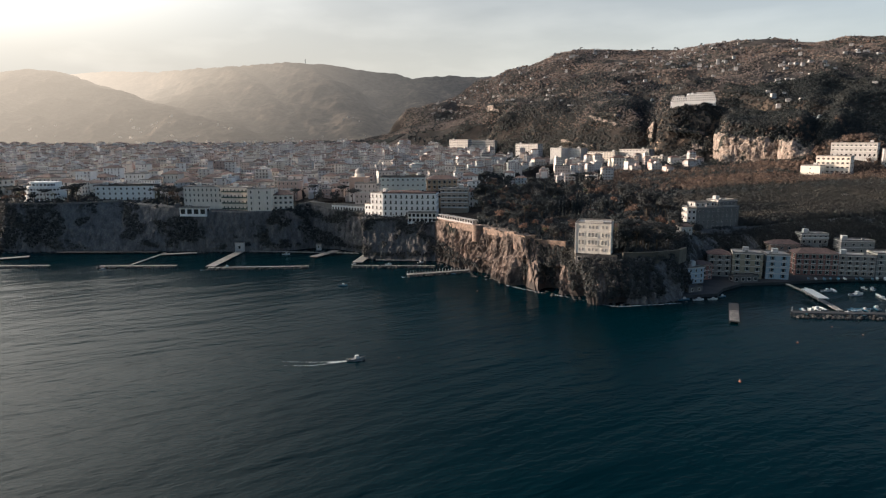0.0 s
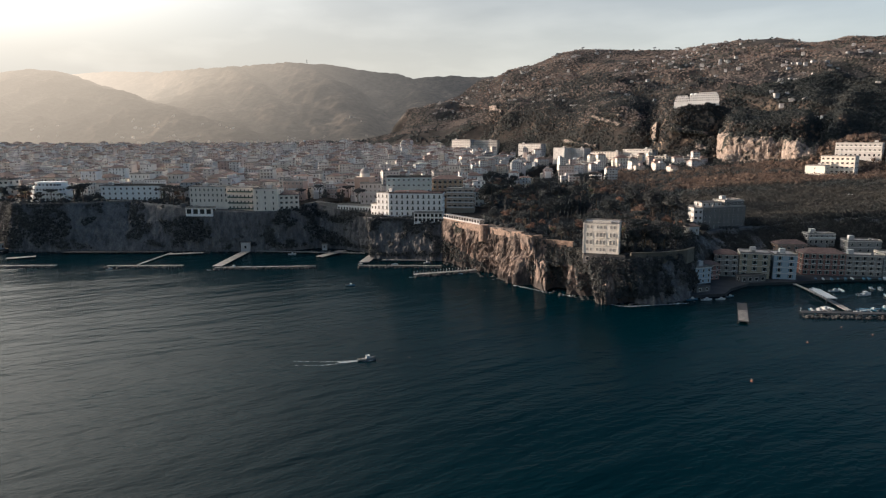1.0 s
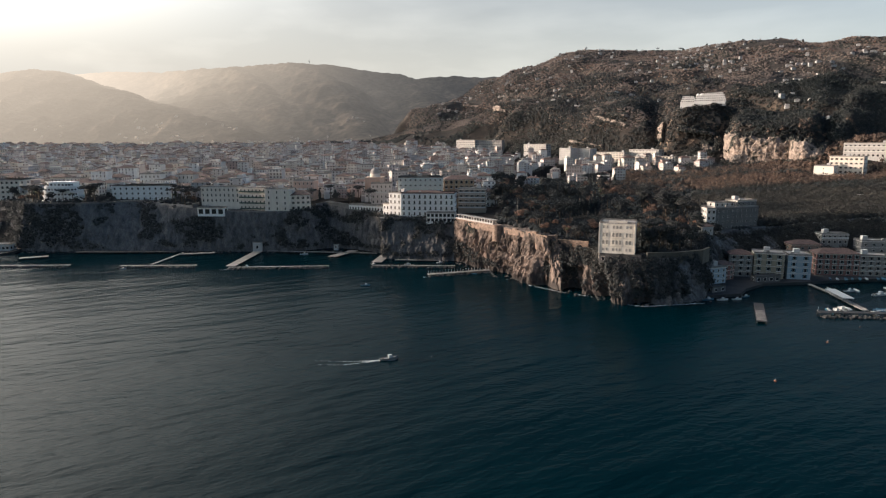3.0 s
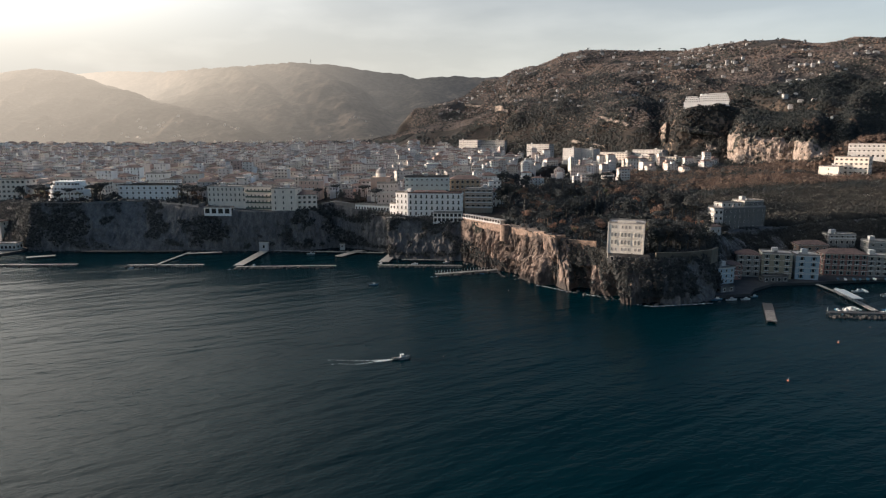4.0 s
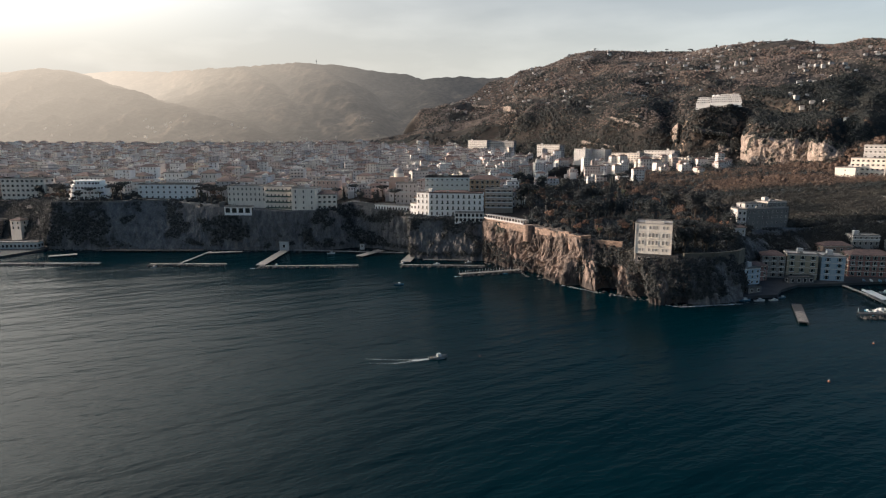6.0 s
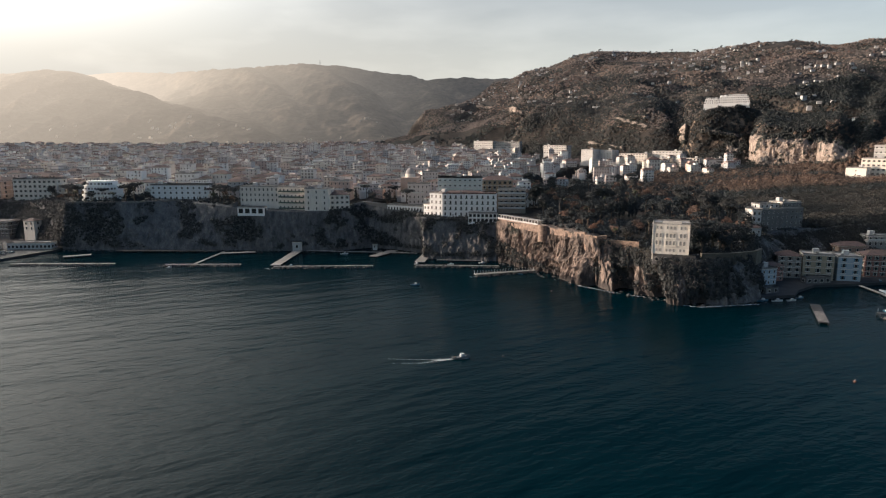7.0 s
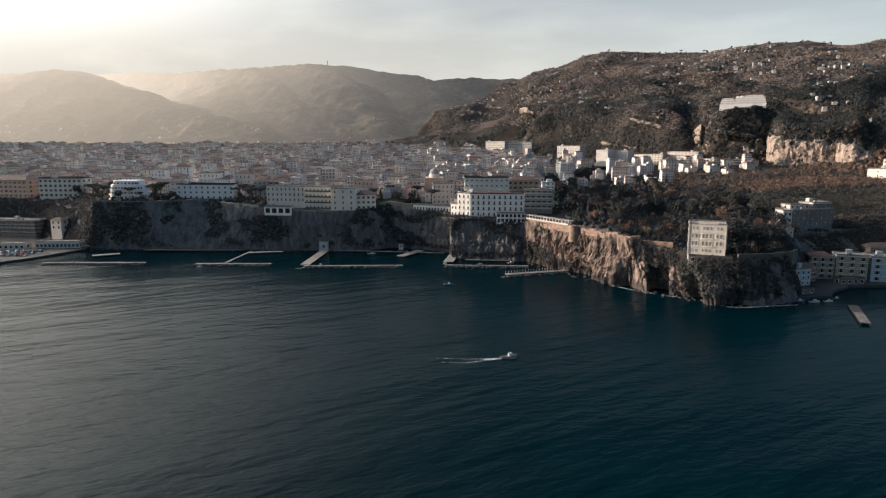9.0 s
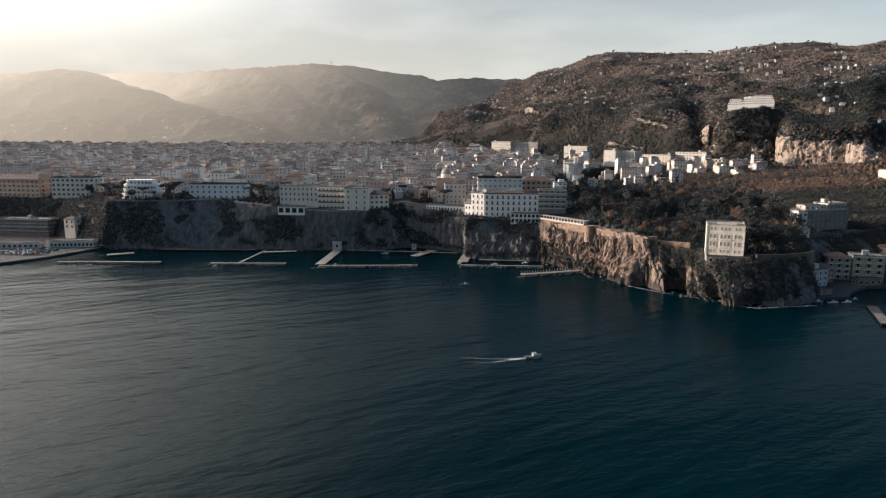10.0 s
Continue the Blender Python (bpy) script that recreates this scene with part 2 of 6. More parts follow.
def backdrop_material(name="distant_hills", stops=((0.34, (0.030, 0.029, 0.026)), (0.52, (0.055, 0.049, 0.042)), (0.70, (0.100, 0.085, 0.068)))):
    """Distant hills: woodland and fields; haze is put in as emission, stronger sunward."""
    m, nt, p = nodes_of(name)
    a = noise_tex(nt, 0.006, 8, 0.65, coord="World")
    col = ramp(nt, a, stops)
    f = noise_tex(nt, 0.035, 8, 0.76, coord="World")
    col = mix(nt, 0.9, col, ramp(nt, f, [(0.38, (0.25, 0.26, 0.28)), (0.62, (1.2, 1.12, 1.05))]), "MULTIPLY")
    nt.links.new(col, p.inputs["Base Color"])
    p.inputs["Roughness"].default_value = 1.0
    p.inputs["Specular IOR Level"].default_value = 0.0
    bump(nt, p, f, 0.7, 8.0)
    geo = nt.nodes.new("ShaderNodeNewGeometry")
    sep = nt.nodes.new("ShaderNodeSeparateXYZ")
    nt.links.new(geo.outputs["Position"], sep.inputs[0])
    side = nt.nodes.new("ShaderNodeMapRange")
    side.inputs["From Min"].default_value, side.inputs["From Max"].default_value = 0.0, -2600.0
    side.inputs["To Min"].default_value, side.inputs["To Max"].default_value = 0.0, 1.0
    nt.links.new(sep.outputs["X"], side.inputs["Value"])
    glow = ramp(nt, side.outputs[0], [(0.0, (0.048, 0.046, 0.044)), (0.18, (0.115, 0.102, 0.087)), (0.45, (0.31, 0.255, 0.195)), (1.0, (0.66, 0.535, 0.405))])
    deep = nt.nodes.new("ShaderNodeMapRange")      # painted haze also thickens with distance
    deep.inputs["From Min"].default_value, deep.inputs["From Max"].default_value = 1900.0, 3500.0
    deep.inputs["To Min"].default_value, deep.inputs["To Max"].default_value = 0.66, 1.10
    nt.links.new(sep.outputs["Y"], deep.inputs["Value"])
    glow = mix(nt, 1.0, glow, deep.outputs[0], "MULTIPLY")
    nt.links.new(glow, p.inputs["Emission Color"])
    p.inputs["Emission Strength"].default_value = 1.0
    return m


SEA = sea_material()
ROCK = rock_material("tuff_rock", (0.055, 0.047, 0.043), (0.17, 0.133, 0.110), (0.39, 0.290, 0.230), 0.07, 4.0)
# darker, greyer tuff copy: puts the cliffs' shade into the colour
ROCK_SHADED = rock_material("shaded_tuff", (0.082, 0.081, 0.084), (0.138, 0.133, 0.129), (0.205, 0.190, 0.177), 0.04)
GROUND = ground_material()
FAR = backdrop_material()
LEAF = leaf_material("woodland_leaf", (0.036, 0.039, 0.034), (0.070, 0.068, 0.059), 0.010, 0.5)
LEAF_GARDEN = leaf_material("garden_leaf", (0.015, 0.020, 0.020), (0.058, 0.061, 0.060), 0.03)
LEAF_BARE = leaf_material("russet_leaf", (0.066, 0.045, 0.036), (0.185, 0.120, 0.088), 0.03)
# leafless wood tone, greyed and lightened in place of haze on the hill
LEAF_GREY = leaf_material("hazed_winter_wood", (0.098, 0.088, 0.080), (0.155, 0.136, 0.122), 0.008, 0.5)
# dark evergreen leaf; behind harbour and quarry its darkness also stands in for shade
LEAF_SCARP = leaf_material("shaded_evergreen_leaf", (0.018, 0.022, 0.021), (0.044, 0.044, 0.040), 0.015, 0.65)
PALM = leaf_material("palm_leaf", (0.03, 0.034, 0.016), (0.085, 0.08, 0.04), 0.05)
BARK = rough_mat("bark", (0.06, 0.045, 0.032), (0.13, 0.10, 0.075), 2.0)
WHITE = plaster("white_plaster", [(0.47, 0.455, 0.43)], 0.4)
# lighter copy of the white, standing in for light the hotel fronts lack
BRIGHT = plaster("lit_white_plaster", [(0.77, 0.755, 0.72)], 0.25)
CREAM = plaster("cream_plaster", [(0.70, 0.63, 0.54)], 0.35)
IVORY = plaster("ivory_plaster", [(0.77, 0.705, 0.60)], 0.35)
# darker copy of the white and cream, standing in for harbour shade
SHADED_WHITE = plaster("shaded_white_plaster", [(0.27, 0.255, 0.235)], 0.45)
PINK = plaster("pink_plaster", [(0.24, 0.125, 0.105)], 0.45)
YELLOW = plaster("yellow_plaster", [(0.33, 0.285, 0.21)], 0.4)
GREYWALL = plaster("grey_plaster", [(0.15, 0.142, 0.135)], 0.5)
# far window panes lightened to stand in for haze
PANE_HAZED = rough_mat("hazed_window_panes", (0.040, 0.037, 0.036), (0.10, 0.088, 0.080), 0.5, coord="World")
PALE_PANE = rough_mat("pale_blinds", (0.33, 0.30, 0.26), (0.46, 0.42, 0.365), 1.0)
SKYWALL = plaster("pale_blue_plaster", [(0.33, 0.39, 0.43)], 0.3)
TOWN = plaster("town_plaster", [(0.60, 0.54, 0.47), (0.76, 0.73, 0.68), (0.46, 0.31, 0.25), (0.70, 0.64, 0.56), (0.78, 0.76, 0.72), (0.50, 0.42, 0.37), (0.72, 0.68, 0.62)], 0.4)
DARK_PANE = rough_mat("dark_french_windows", (0.012, 0.014, 0.014), (0.035, 0.036, 0.034), 1.0, roughness=0.35, relief=0)
GREEN_RAIL = rough_mat("green_iron_rail", (0.05, 0.075, 0.065), (0.09, 0.12, 0.10), 1.0, roughness=0.6)
RAIL = plaster("balcony_front", [(0.60, 0.58, 0.54)], 0.4)
TOWN_COLOURS = [(0.56, 0.51, 0.46), (0.80, 0.78, 0.74), (0.44, 0.32, 0.27), (0.70, 0.65, 0.59), (0.40, 0.38, 0.37), (0.82, 0.80, 0.77), (0.54, 0.43, 0.37), (0.72, 0.69, 0.64), (0.58, 0.51, 0.42), (0.76, 0.75, 0.73)]
TOWN_FAR = plaster("far_town_plaster", TOWN_COLOURS, 0.4, island=True)
TILE = rough_mat("clay_tile", (0.088, 0.056, 0.047), (0.175, 0.115, 0.096), 0.5, fine=3.0, coord="World")
FLAT = rough_mat("flat_roof", (0.21, 0.195, 0.18), (0.40, 0.37, 0.34), 0.3, fine=2.0, coord="World")
GLASS, gnt, gp = nodes_of("window_glass")
gp.inputs["Base Color"].default_value, gp.inputs["Roughness"].default_value = (0.015, 0.017, 0.02, 1), 0.12
SHUTTER = rough_mat("green_shutter", (0.06, 0.10, 0.09), (0.10, 0.15, 0.14), 1.0)
SHUTTER_BROWN = rough_mat("brown_shutter", (0.11, 0.08, 0.06), (0.18, 0.13, 0.10), 1.0)
SHUTTER_BLUE = rough_mat("blue_shutter", (0.03, 0.12, 0.18), (0.05, 0.18, 0.25), 1.0)
TRIM = plaster("stone_trim", [(0.66, 0.60, 0.52)], 0.3)
STONE = rough_mat("wall_stone", (0.11, 0.080, 0.064), (0.38, 0.265, 0.195), 0.6, fine=1.1, coord="World", depth=0.2)
CONCRETE = rough_mat("quay_concrete", (0.022, 0.023, 0.025), (0.060, 0.058, 0.057), 0.15, fine=1.2, coord="World")
DECK = rough_mat("bleached_deck", (0.17, 0.155, 0.14), (0.34, 0.305, 0.27), 0.3, fine=2.5, coord="World")
BOULDER = rough_mat("breakwater_rock", (0.025, 0.024, 0.023), (0.10, 0.09, 0.083), 0.4, fine=2.0, coord="World")
METAL = rough_mat("painted_metal", (0.10, 0.10, 0.10), (0.18, 0.18, 0.18), 1.0, roughness=0.5)
HULL = rough_mat("white_hull", (0.42, 0.42, 0.41), (0.56, 0.56, 0.54), 0.8, roughness=0.35, relief=0)
HULL_GREY = rough_mat("grey_hull", (0.13, 0.13, 0.13), (0.22, 0.22, 0.21), 0.8, roughness=0.4, relief=0)
HULL_BLUE = rough_mat("blue_hull", (0.03, 0.09, 0.14), (0.05, 0.14, 0.20), 0.8, roughness=0.4, relief=0)
FOAM = rough_mat("sea_foam", (0.28, 0.29, 0.29), (0.62, 0.62, 0.60), 0.8, fine=3.0, coord="World")
RED = rough_mat("red_buoy_paint", (0.30, 0.10, 0.06), (0.42, 0.16, 0.10), 2.0, relief=0)


# ---------------------------------------------------------------- helpers
NOISE_TABLES = {}


def vnoise(x, y, seed=0):
    """Smooth value noise in the plane, -1 to 1."""
    if seed not in NOISE_TABLES:
        NOISE_TABLES[seed] = np.random.RandomState(seed + 11).rand(256, 256) * 2 - 1
    tab = NOISE_TABLES[seed]
    xi, yi = np.floor(x).astype(int), np.floor(y).astype(int)
    fx, fy = x - xi, y - yi
    fx, fy = fx * fx * (3 - 2 * fx), fy * fy * (3 - 2 * fy)
    a, b = tab[xi & 255, yi & 255], tab[(xi + 1) & 255, yi & 255]
    c, d = tab[xi & 255, (yi + 1) & 255], tab[(xi + 1) & 255, (yi + 1) & 255]
    return (a * (1 - fx) + b * fx) * (1 - fy) + (c * (1 - fx) + d * fx) * fy


def fbm(x, y, octaves=5, seed=0, gain=0.5):
    out, amp = 0.0, 1.0
    for k in range(octaves):
        out = out + amp * vnoise(x * 2 ** k + 17.3 * k, y * 2 ** k - 9.1 * k, seed + k)
        amp *= gain
    return out


def sstep(t):
    t = np.clip(t, 0, 1)
    return t * t * (3 - 2 * t)


def grid_mesh(name, px, py, pz, mat, smooth=True):
    """A sheet from three arrays of rows and columns."""
    r, c = px.shape
    idx = np.arange(r * c).reshape(r, c)
    quads = np.stack([idx[:-1, :-1], idx[:-1, 1:], idx[1:, 1:], idx[1:, :-1]], -1).reshape(-1, 4)
    return poly_mesh(name, np.stack([px, py, pz], -1).reshape(-1, 3), quads, mat, smooth)


def poly_mesh(name, verts, faces, mat, smooth=False):
    me = bpy.data.meshes.new(name)
    nv, (nf, k) = len(verts), faces.shape
    me.vertices.add(nv)
    me.vertices.foreach_set("co", np.asarray(verts, dtype=np.float32).ravel())
    me.loops.add(nf * k)
    me.loops.foreach_set("vertex_index", faces.astype(np.int32).ravel())
    me.polygons.add(nf)
    me.polygons.foreach_set("loop_start", np.arange(0, nf * k, k, dtype=np.int32))
    me.polygons.foreach_set("loop_total", np.full(nf, k, dtype=np.int32))
    me.update(calc_edges=True)
    me.materials.append(mat)
    me.polygons.foreach_set("use_smooth", np.full(nf, smooth))
    me.validate()
    return me


def box(bm, x0, y0, z0, x1, y1, z1, mi=0):
    v = [bm.verts.new((x, y, z)) for z in (z0, z1) for x, y in ((x0, y0), (x1, y0), (x1, y1), (x0, y1))]
    for f in ((3, 2, 1, 0), (4, 5, 6, 7), (0, 1, 5, 4), (1, 2, 6, 5), (2, 3, 7, 6), (3, 0, 4, 7)):
        bm.faces.new([v[i] for i in f]).material_index = mi


def mesh_of(name, bm, *mats):
    me = bpy.data.meshes.new(name)
    bm.normal_update()
    bm.to_mesh(me)
    bm.free()
    for m in mats:
        me.materials.append(m)
    return me


def part(name, data, mat, parent, label="", at=None):
    me = mesh_of(name, data, *(mat if isinstance(mat, (list, tuple)) else [mat])) if isinstance(data, bmesh.types.BMesh) else data
    ob = new(name, me)
    ob.parent = parent
    if at is not None:
        ob.matrix_basis = at
    return tagged(ob, label) if label else ob


def part_box(name, dims, mat, parent, label="", at=None):
    bm = bmesh.new()
    box(bm, *dims)
    return part(name, bm, mat, parent, label, at)


def thing(name, at, label, category, group="", kind=""):
    ob = new(name)
    ob.empty_display_size = 0.5
    ob.matrix_basis = at
    return tagged(ob, label, category, group, kind)


# ---------------------------------------------------------------- the lie of the land
# foot of the cliffs along the water and their upper edge, from the eastern bay to the fishing harbour
FOOT = np.array([(-900, 600), (-560, 570), (-430, 540), (-376, 503), (-350, 488), (-300, 484), (-256, 486), (-215, 486), (-190, 484),
                 (-160, 483), (-125, 487), (-106, 499), (-85, 492), (-61, 474), (-60, 451), (-30, 446.5), (-8, 441), (15, 409),
                 (33, 373), (44, 359), (55, 352), (68, 343), (80, 328), (88, 322), (108, 319), (129, 330), (134, 352), (154, 386),
                 (192, 392), (260, 398), (420, 402), (800, 430)], dtype=float)
EDGE = np.array([(-900, 610, 34), (-560, 580, 33), (-424, 560, 31), (-366, 516, 34), (-347, 494, 36), (-302, 495, 36), (-262, 512, 36), (-213, 494, 33),
                 (-190, 490, 31), (-160, 489, 30), (-126, 491, 31), (-112, 516, 34), (-91, 500, 31), (-63, 481, 30), (-61.5, 456, 29),
                 (-29, 453.5, 29), (-8, 450, 28.5), (18, 414, 29), (39, 381, 29), (45, 368, 28)], dtype=float)
EDGE2 = np.array([(57, 370, 25), (69, 358, 22), (75, 340, 21.5), (91, 331, 21), (109, 335, 22), (124, 342, 23), (126, 354, 25),
                  (146, 388, 27), (172, 414, 22), (258, 438, 28), (420, 446, 34), (800, 470, 40)], dtype=float)
EDGE = np.vstack([EDGE, EDGE2])


def inland(x, y):
    """Metres behind the cliffs' upper edge (negative: seaward)."""
    best, sign = np.full(np.shape(x), 1e9), np.ones(np.shape(x))
    for (ax, ay, _), (bx, by, _) in zip(EDGE[:-1], EDGE[1:]):
        dx, dy = bx - ax, by - ay
        t = np.clip(((x - ax) * dx + (y - ay) * dy) / (dx * dx + dy * dy), 0, 1)
        d = np.hypot(x - ax - t * dx, y - ay - t * dy)
        s = np.where(dx * (y - ay) - dy * (x - ax) >= 0, 1.0, -1.0)
        near = d < best - 1e-6
        sign, best = np.where(near, s, sign), np.where(near, d, best)
    return best * sign


# the wooded hill: by bearing (x / y), where its scarp begins, how wide and high that is, and the crest behind
HB = [-0.30, -0.13, -0.095, -0.05, 0.00, 0.05, 0.09, 0.125, 0.15, 0.19, 0.25, 0.30, 0.335, 0.36, 0.395, 0.415, 0.48, 0.53, 0.58, 0.65, 0.80]
H_FOOT = [1700, 1600, 1550, 1500, 1450, 1400, 1300, 1240, 1180, 1080, 975, 950, 905, 890, 880, 835, 807, 790, 775, 765, 745]
H_WIDE = [300, 300, 300, 300, 300, 280, 240, 300, 250, 240, 220, 200, 140, 120, 110, 30, 24, 34, 60, 170, 170]
H_TOP = [78, 80, 90, 115, 138, 162, 172, 158, 150, 140, 148, 140, 134, 133, 126, 102, 92, 96, 110, 122, 125]
H_CREST_Y = [2000, 1950, 1900, 2100, 2250, 2400, 2400, 2360, 2340, 2300, 2300, 2260, 2200, 2150, 2090, 2060, 1960, 1900, 1850, 1760, 1650]
H_CREST_Z = [78, 82, 100, 182, 232, 294, 330, 354, 366, 388, 390, 382, 372, 370, 372, 373, 374, 362, 357, 350, 354]


# ravines: bearing and distance of the mouth, drift of the bearing as it climbs, width, depth and reach
RAVINES = [(0.150, 1130, 0.00013, 0.022, 13, 800), (0.302, 930, 0.00006, 0.013, 46, 600), (0.397, 850, 0.00004, 0.0075, 60, 330), (0.075, 1330, -0.0001, 0.018, 14, 700), (0.56, 800, 0.0001, 0.014, 26, 500)]


def raw_h(x, y):
    x, y = np.asarray(x, dtype=float), np.asarray(y, dtype=float)
    d = np.maximum(inland(x, y), 0)
    edge = np.interp(x, EDGE[:, 0], EDGE[:, 2])
    base = edge + 0.034 * np.minimum(d, 1600) + 0.9 * fbm(x / 60, y / 60, 3, 3) * np.clip(d / 40, 0, 1)
    # the harbour's hollow climbs faster
    base = base + np.clip((x - 170) / 120, 0, 1) * np.clip(d / 220, 0, 1) * 6
    base = base + 34 * np.exp(-((x - 470) / 62) ** 2 - ((y - 735) / 48) ** 2)
    u = x / np.maximum(y, 1) + 0.016 * fbm(x / 130, y / 130, 3, 20)
    f, w, top = (sum(np.interp(u + du, HB, q) for du in (-0.010, -0.004, 0.004, 0.010)) / 4 for q in (H_FOOT, H_WIDE, H_TOP))
    cy, cz = np.interp(u, HB, H_CREST_Y), np.interp(u, HB, H_CREST_Z)
    f = f + (11 - 8 * sstep((u - 0.37) / 0.04)) * fbm(x / 90, y / 90, 3, 31)
    up = sstep((y - f) / w)
    back = np.clip((y - f - w) / (cy - f - w), 0, 1)
    over = np.maximum(y - cy, 0)
    hill = (top - base) * up + (cz - top) * (0.75 * back + 0.25 * sstep(back)) - over * 0.25
    # ravines that part the bluffs, and shallower folds on the slopes above
    ravine = 0.0
    for u0, y0, drift, width, deep, reach in RAVINES:
        off = (u - u0 - (y - y0) * drift + 0.006 * fbm(x / 60, y / 60, 2, 25)) / (width * (1 + np.maximum(y - y0, 0) / 500))
        ravine = ravine + deep * np.exp(-off ** 2) * np.clip(1 - (y - y0) / reach, 0, 1)
    fold = np.abs(fbm(x / 260 + y / 700, y / 420, 3, 12))
    rough = (fbm(x / 210, y / 210, 4, 7) * 24 - np.clip(0.30 - fold, 0, 1) * 120) * up * np.clip((u + 0.10) / 0.09, 0, 1) * (1 - 0.8 * back ** 2) + fbm(x / 45, y / 45, 3, 9) * 3 * up
    rough = rough * (0.45 + 0.55 * np.clip(back * 4, 0, 1)) - ravine * up
    return base + np.where(y > f, hill, 0) + rough


# shelves cut for the larger buildings on the slopes: place, height and reach
SHELVES = [(372, 664, 42, 18), (396, 666, 46, 18), (437, 702, 65, 26), (466, 672, 57, 18), (48, 1384, 63, 60), (182, 430, 26, 24), (140, 1150, 63, 30)]
SHELF_FIX = [(x, y, z - float(raw_h(x, y)), r) for x, y, z, r in SHELVES]


# bare rock on the hill: bearings of its two ends and, along it, the heights of its foot and its rim
ROCK_FACES = [("rock_face", 0.4105, 0.566, ((0, 52, 97), (0.10, 52, 95), (0.22, 51, 88), (0.5, 53, 86), (0.8, 57, 82), (1, 64, 75)), "pale sunlit quarry face with a tall buttress", 71),
              ("rock_band", 0.214, 0.265, ((0, 123, 130), (0.5, 112, 122), (1, 105, 113)), "tawny rock band slanting down the wooded bluff", 75),
              ("rock_band", 0.232, 0.266, ((0, 129, 133), (1, 122, 127)), "thin pale rock ledge on the wooded bluff", 81),
              ("rock_pillar", 0.309, 0.320, ((0, 82, 100), (0.5, 82, 112), (1, 82, 106)), "grey rock pillar at the mouth of the ravine", 83),
              ("rock_band", 0.338, 0.398, ((0, 97, 103), (0.5, 94, 99), (1, 90, 94)), "tawny rock band beneath the hill hotel", 95),
              ("rock_patch", 0.380, 0.398, ((0, 68, 80), (1, 65, 77)), "grey rock patch in the ravine", 97),
              ("rock_band", 0.013, 0.039, ((0, 190, 200), (1, 182, 193)), "tawny rock outcrop high on the wooded slope", 85),
              ("rock_band", 0.059, 0.081, ((0, 155, 172), (1, 145, 158)), "tawny rock outcrop on the wooded slope", 88),
              ("rock_band", 0.174, 0.229, ((0, 78, 85), (0.5, 75, 79), (1, 69, 75)), "low pale rock ledge above the white flats", 91)]


def ground_h(x, y):
    x, y = np.asarray(x, dtype=float), np.asarray(y, dtype=float)
    h = raw_h(x, y) + sum(dz * np.exp(-((x - a) ** 2 + (y - b) ** 2) / r ** 2) for a, b, dz, r in SHELF_FIX)
    level = np.exp(-((x - 367) / 48) ** 6 - ((y - 984) / 36) ** 6)      # the levelled ground of the hill hotel
    return h + (134 + (x - 367) * 0.06 - h) * level


print("land")
gu = np.linspace(-1.0, 1.0, 400)
gy = 312 * 1.0066 ** np.arange(350)
GU, GY = np.meshgrid(gu, gy)
GX = GU * GY
GIN = inland(GX, GY)
GZ = np.where(GIN > 3.0, ground_h(GX, GY), -12.0)
ground = tagged(new("ground", grid_mesh("ground", GX, GY, GZ, GROUND)), "brown and dark green wooded hillside and town ground", "ground", kind="structure")

SX, SY = np.meshgrid(np.linspace(-9000, 9000, 25), np.linspace(-8000, 9000, 25))
sea = tagged(new("water", grid_mesh("water", SX, SY, SX * 0, SEA)), "dark teal sea with small wind ripples", "sea", kind="structure")


# ---------------------------------------------------------------- distant hills
FB = [-1.1, -0.72, -0.66, -0.60, -0.53, -0.46, -0.41, -0.335, -0.25, -0.21, -0.14, -0.087, -0.055, 0.0, 0.1, 0.3]
F_CREST_Z = [520, 500, 553, 508, 534, 514, 500, 492, 496, 494, 462, 440, 405, 415, 400, 380]
F_CREST_Y = [4250, 4250, 4250, 4200, 4200, 4100, 3800, 3600, 3500, 3500, 3500, 3500, 3450, 3450, 3400, 3400]


# spurs that come forward from the crests: points of their spines and the fall to either side
F_SPURS = [([(-4300, 3500, 430), (-3100, 3300, 406), (-2600, 3200, 416), (-2230, 3150, 410), (-2085, 3100, 415), (-1942, 3050, 420), (-1753, 2950, 377), (-1497, 2800, 309), (-1235, 2650, 238), (-974, 2450, 175), (-720, 2250, 110)], 0.42, 0.36),
           ([(-1157, 3520, 483), (-932, 3150, 355), (-748, 2750, 239), (-604, 2350, 120)], 0.50, 0.55),
           ([(-744, 3450, 467), (-624, 3200, 392), (-532, 3000, 345), (-452, 2750, 270), (-376, 2500, 181), (-286, 2200, 100)], 0.48, 0.62),
           ([(-1313, 3700, 488), (-1236, 3300, 369), (-1008, 2800, 231), (-791, 2350, 126)], 0.45, 0.45),
           ([(-206, 3450, 380), (-150, 3100, 300), (-95, 2700, 215), (-40, 2200, 110)], 0.45, 0.45)]


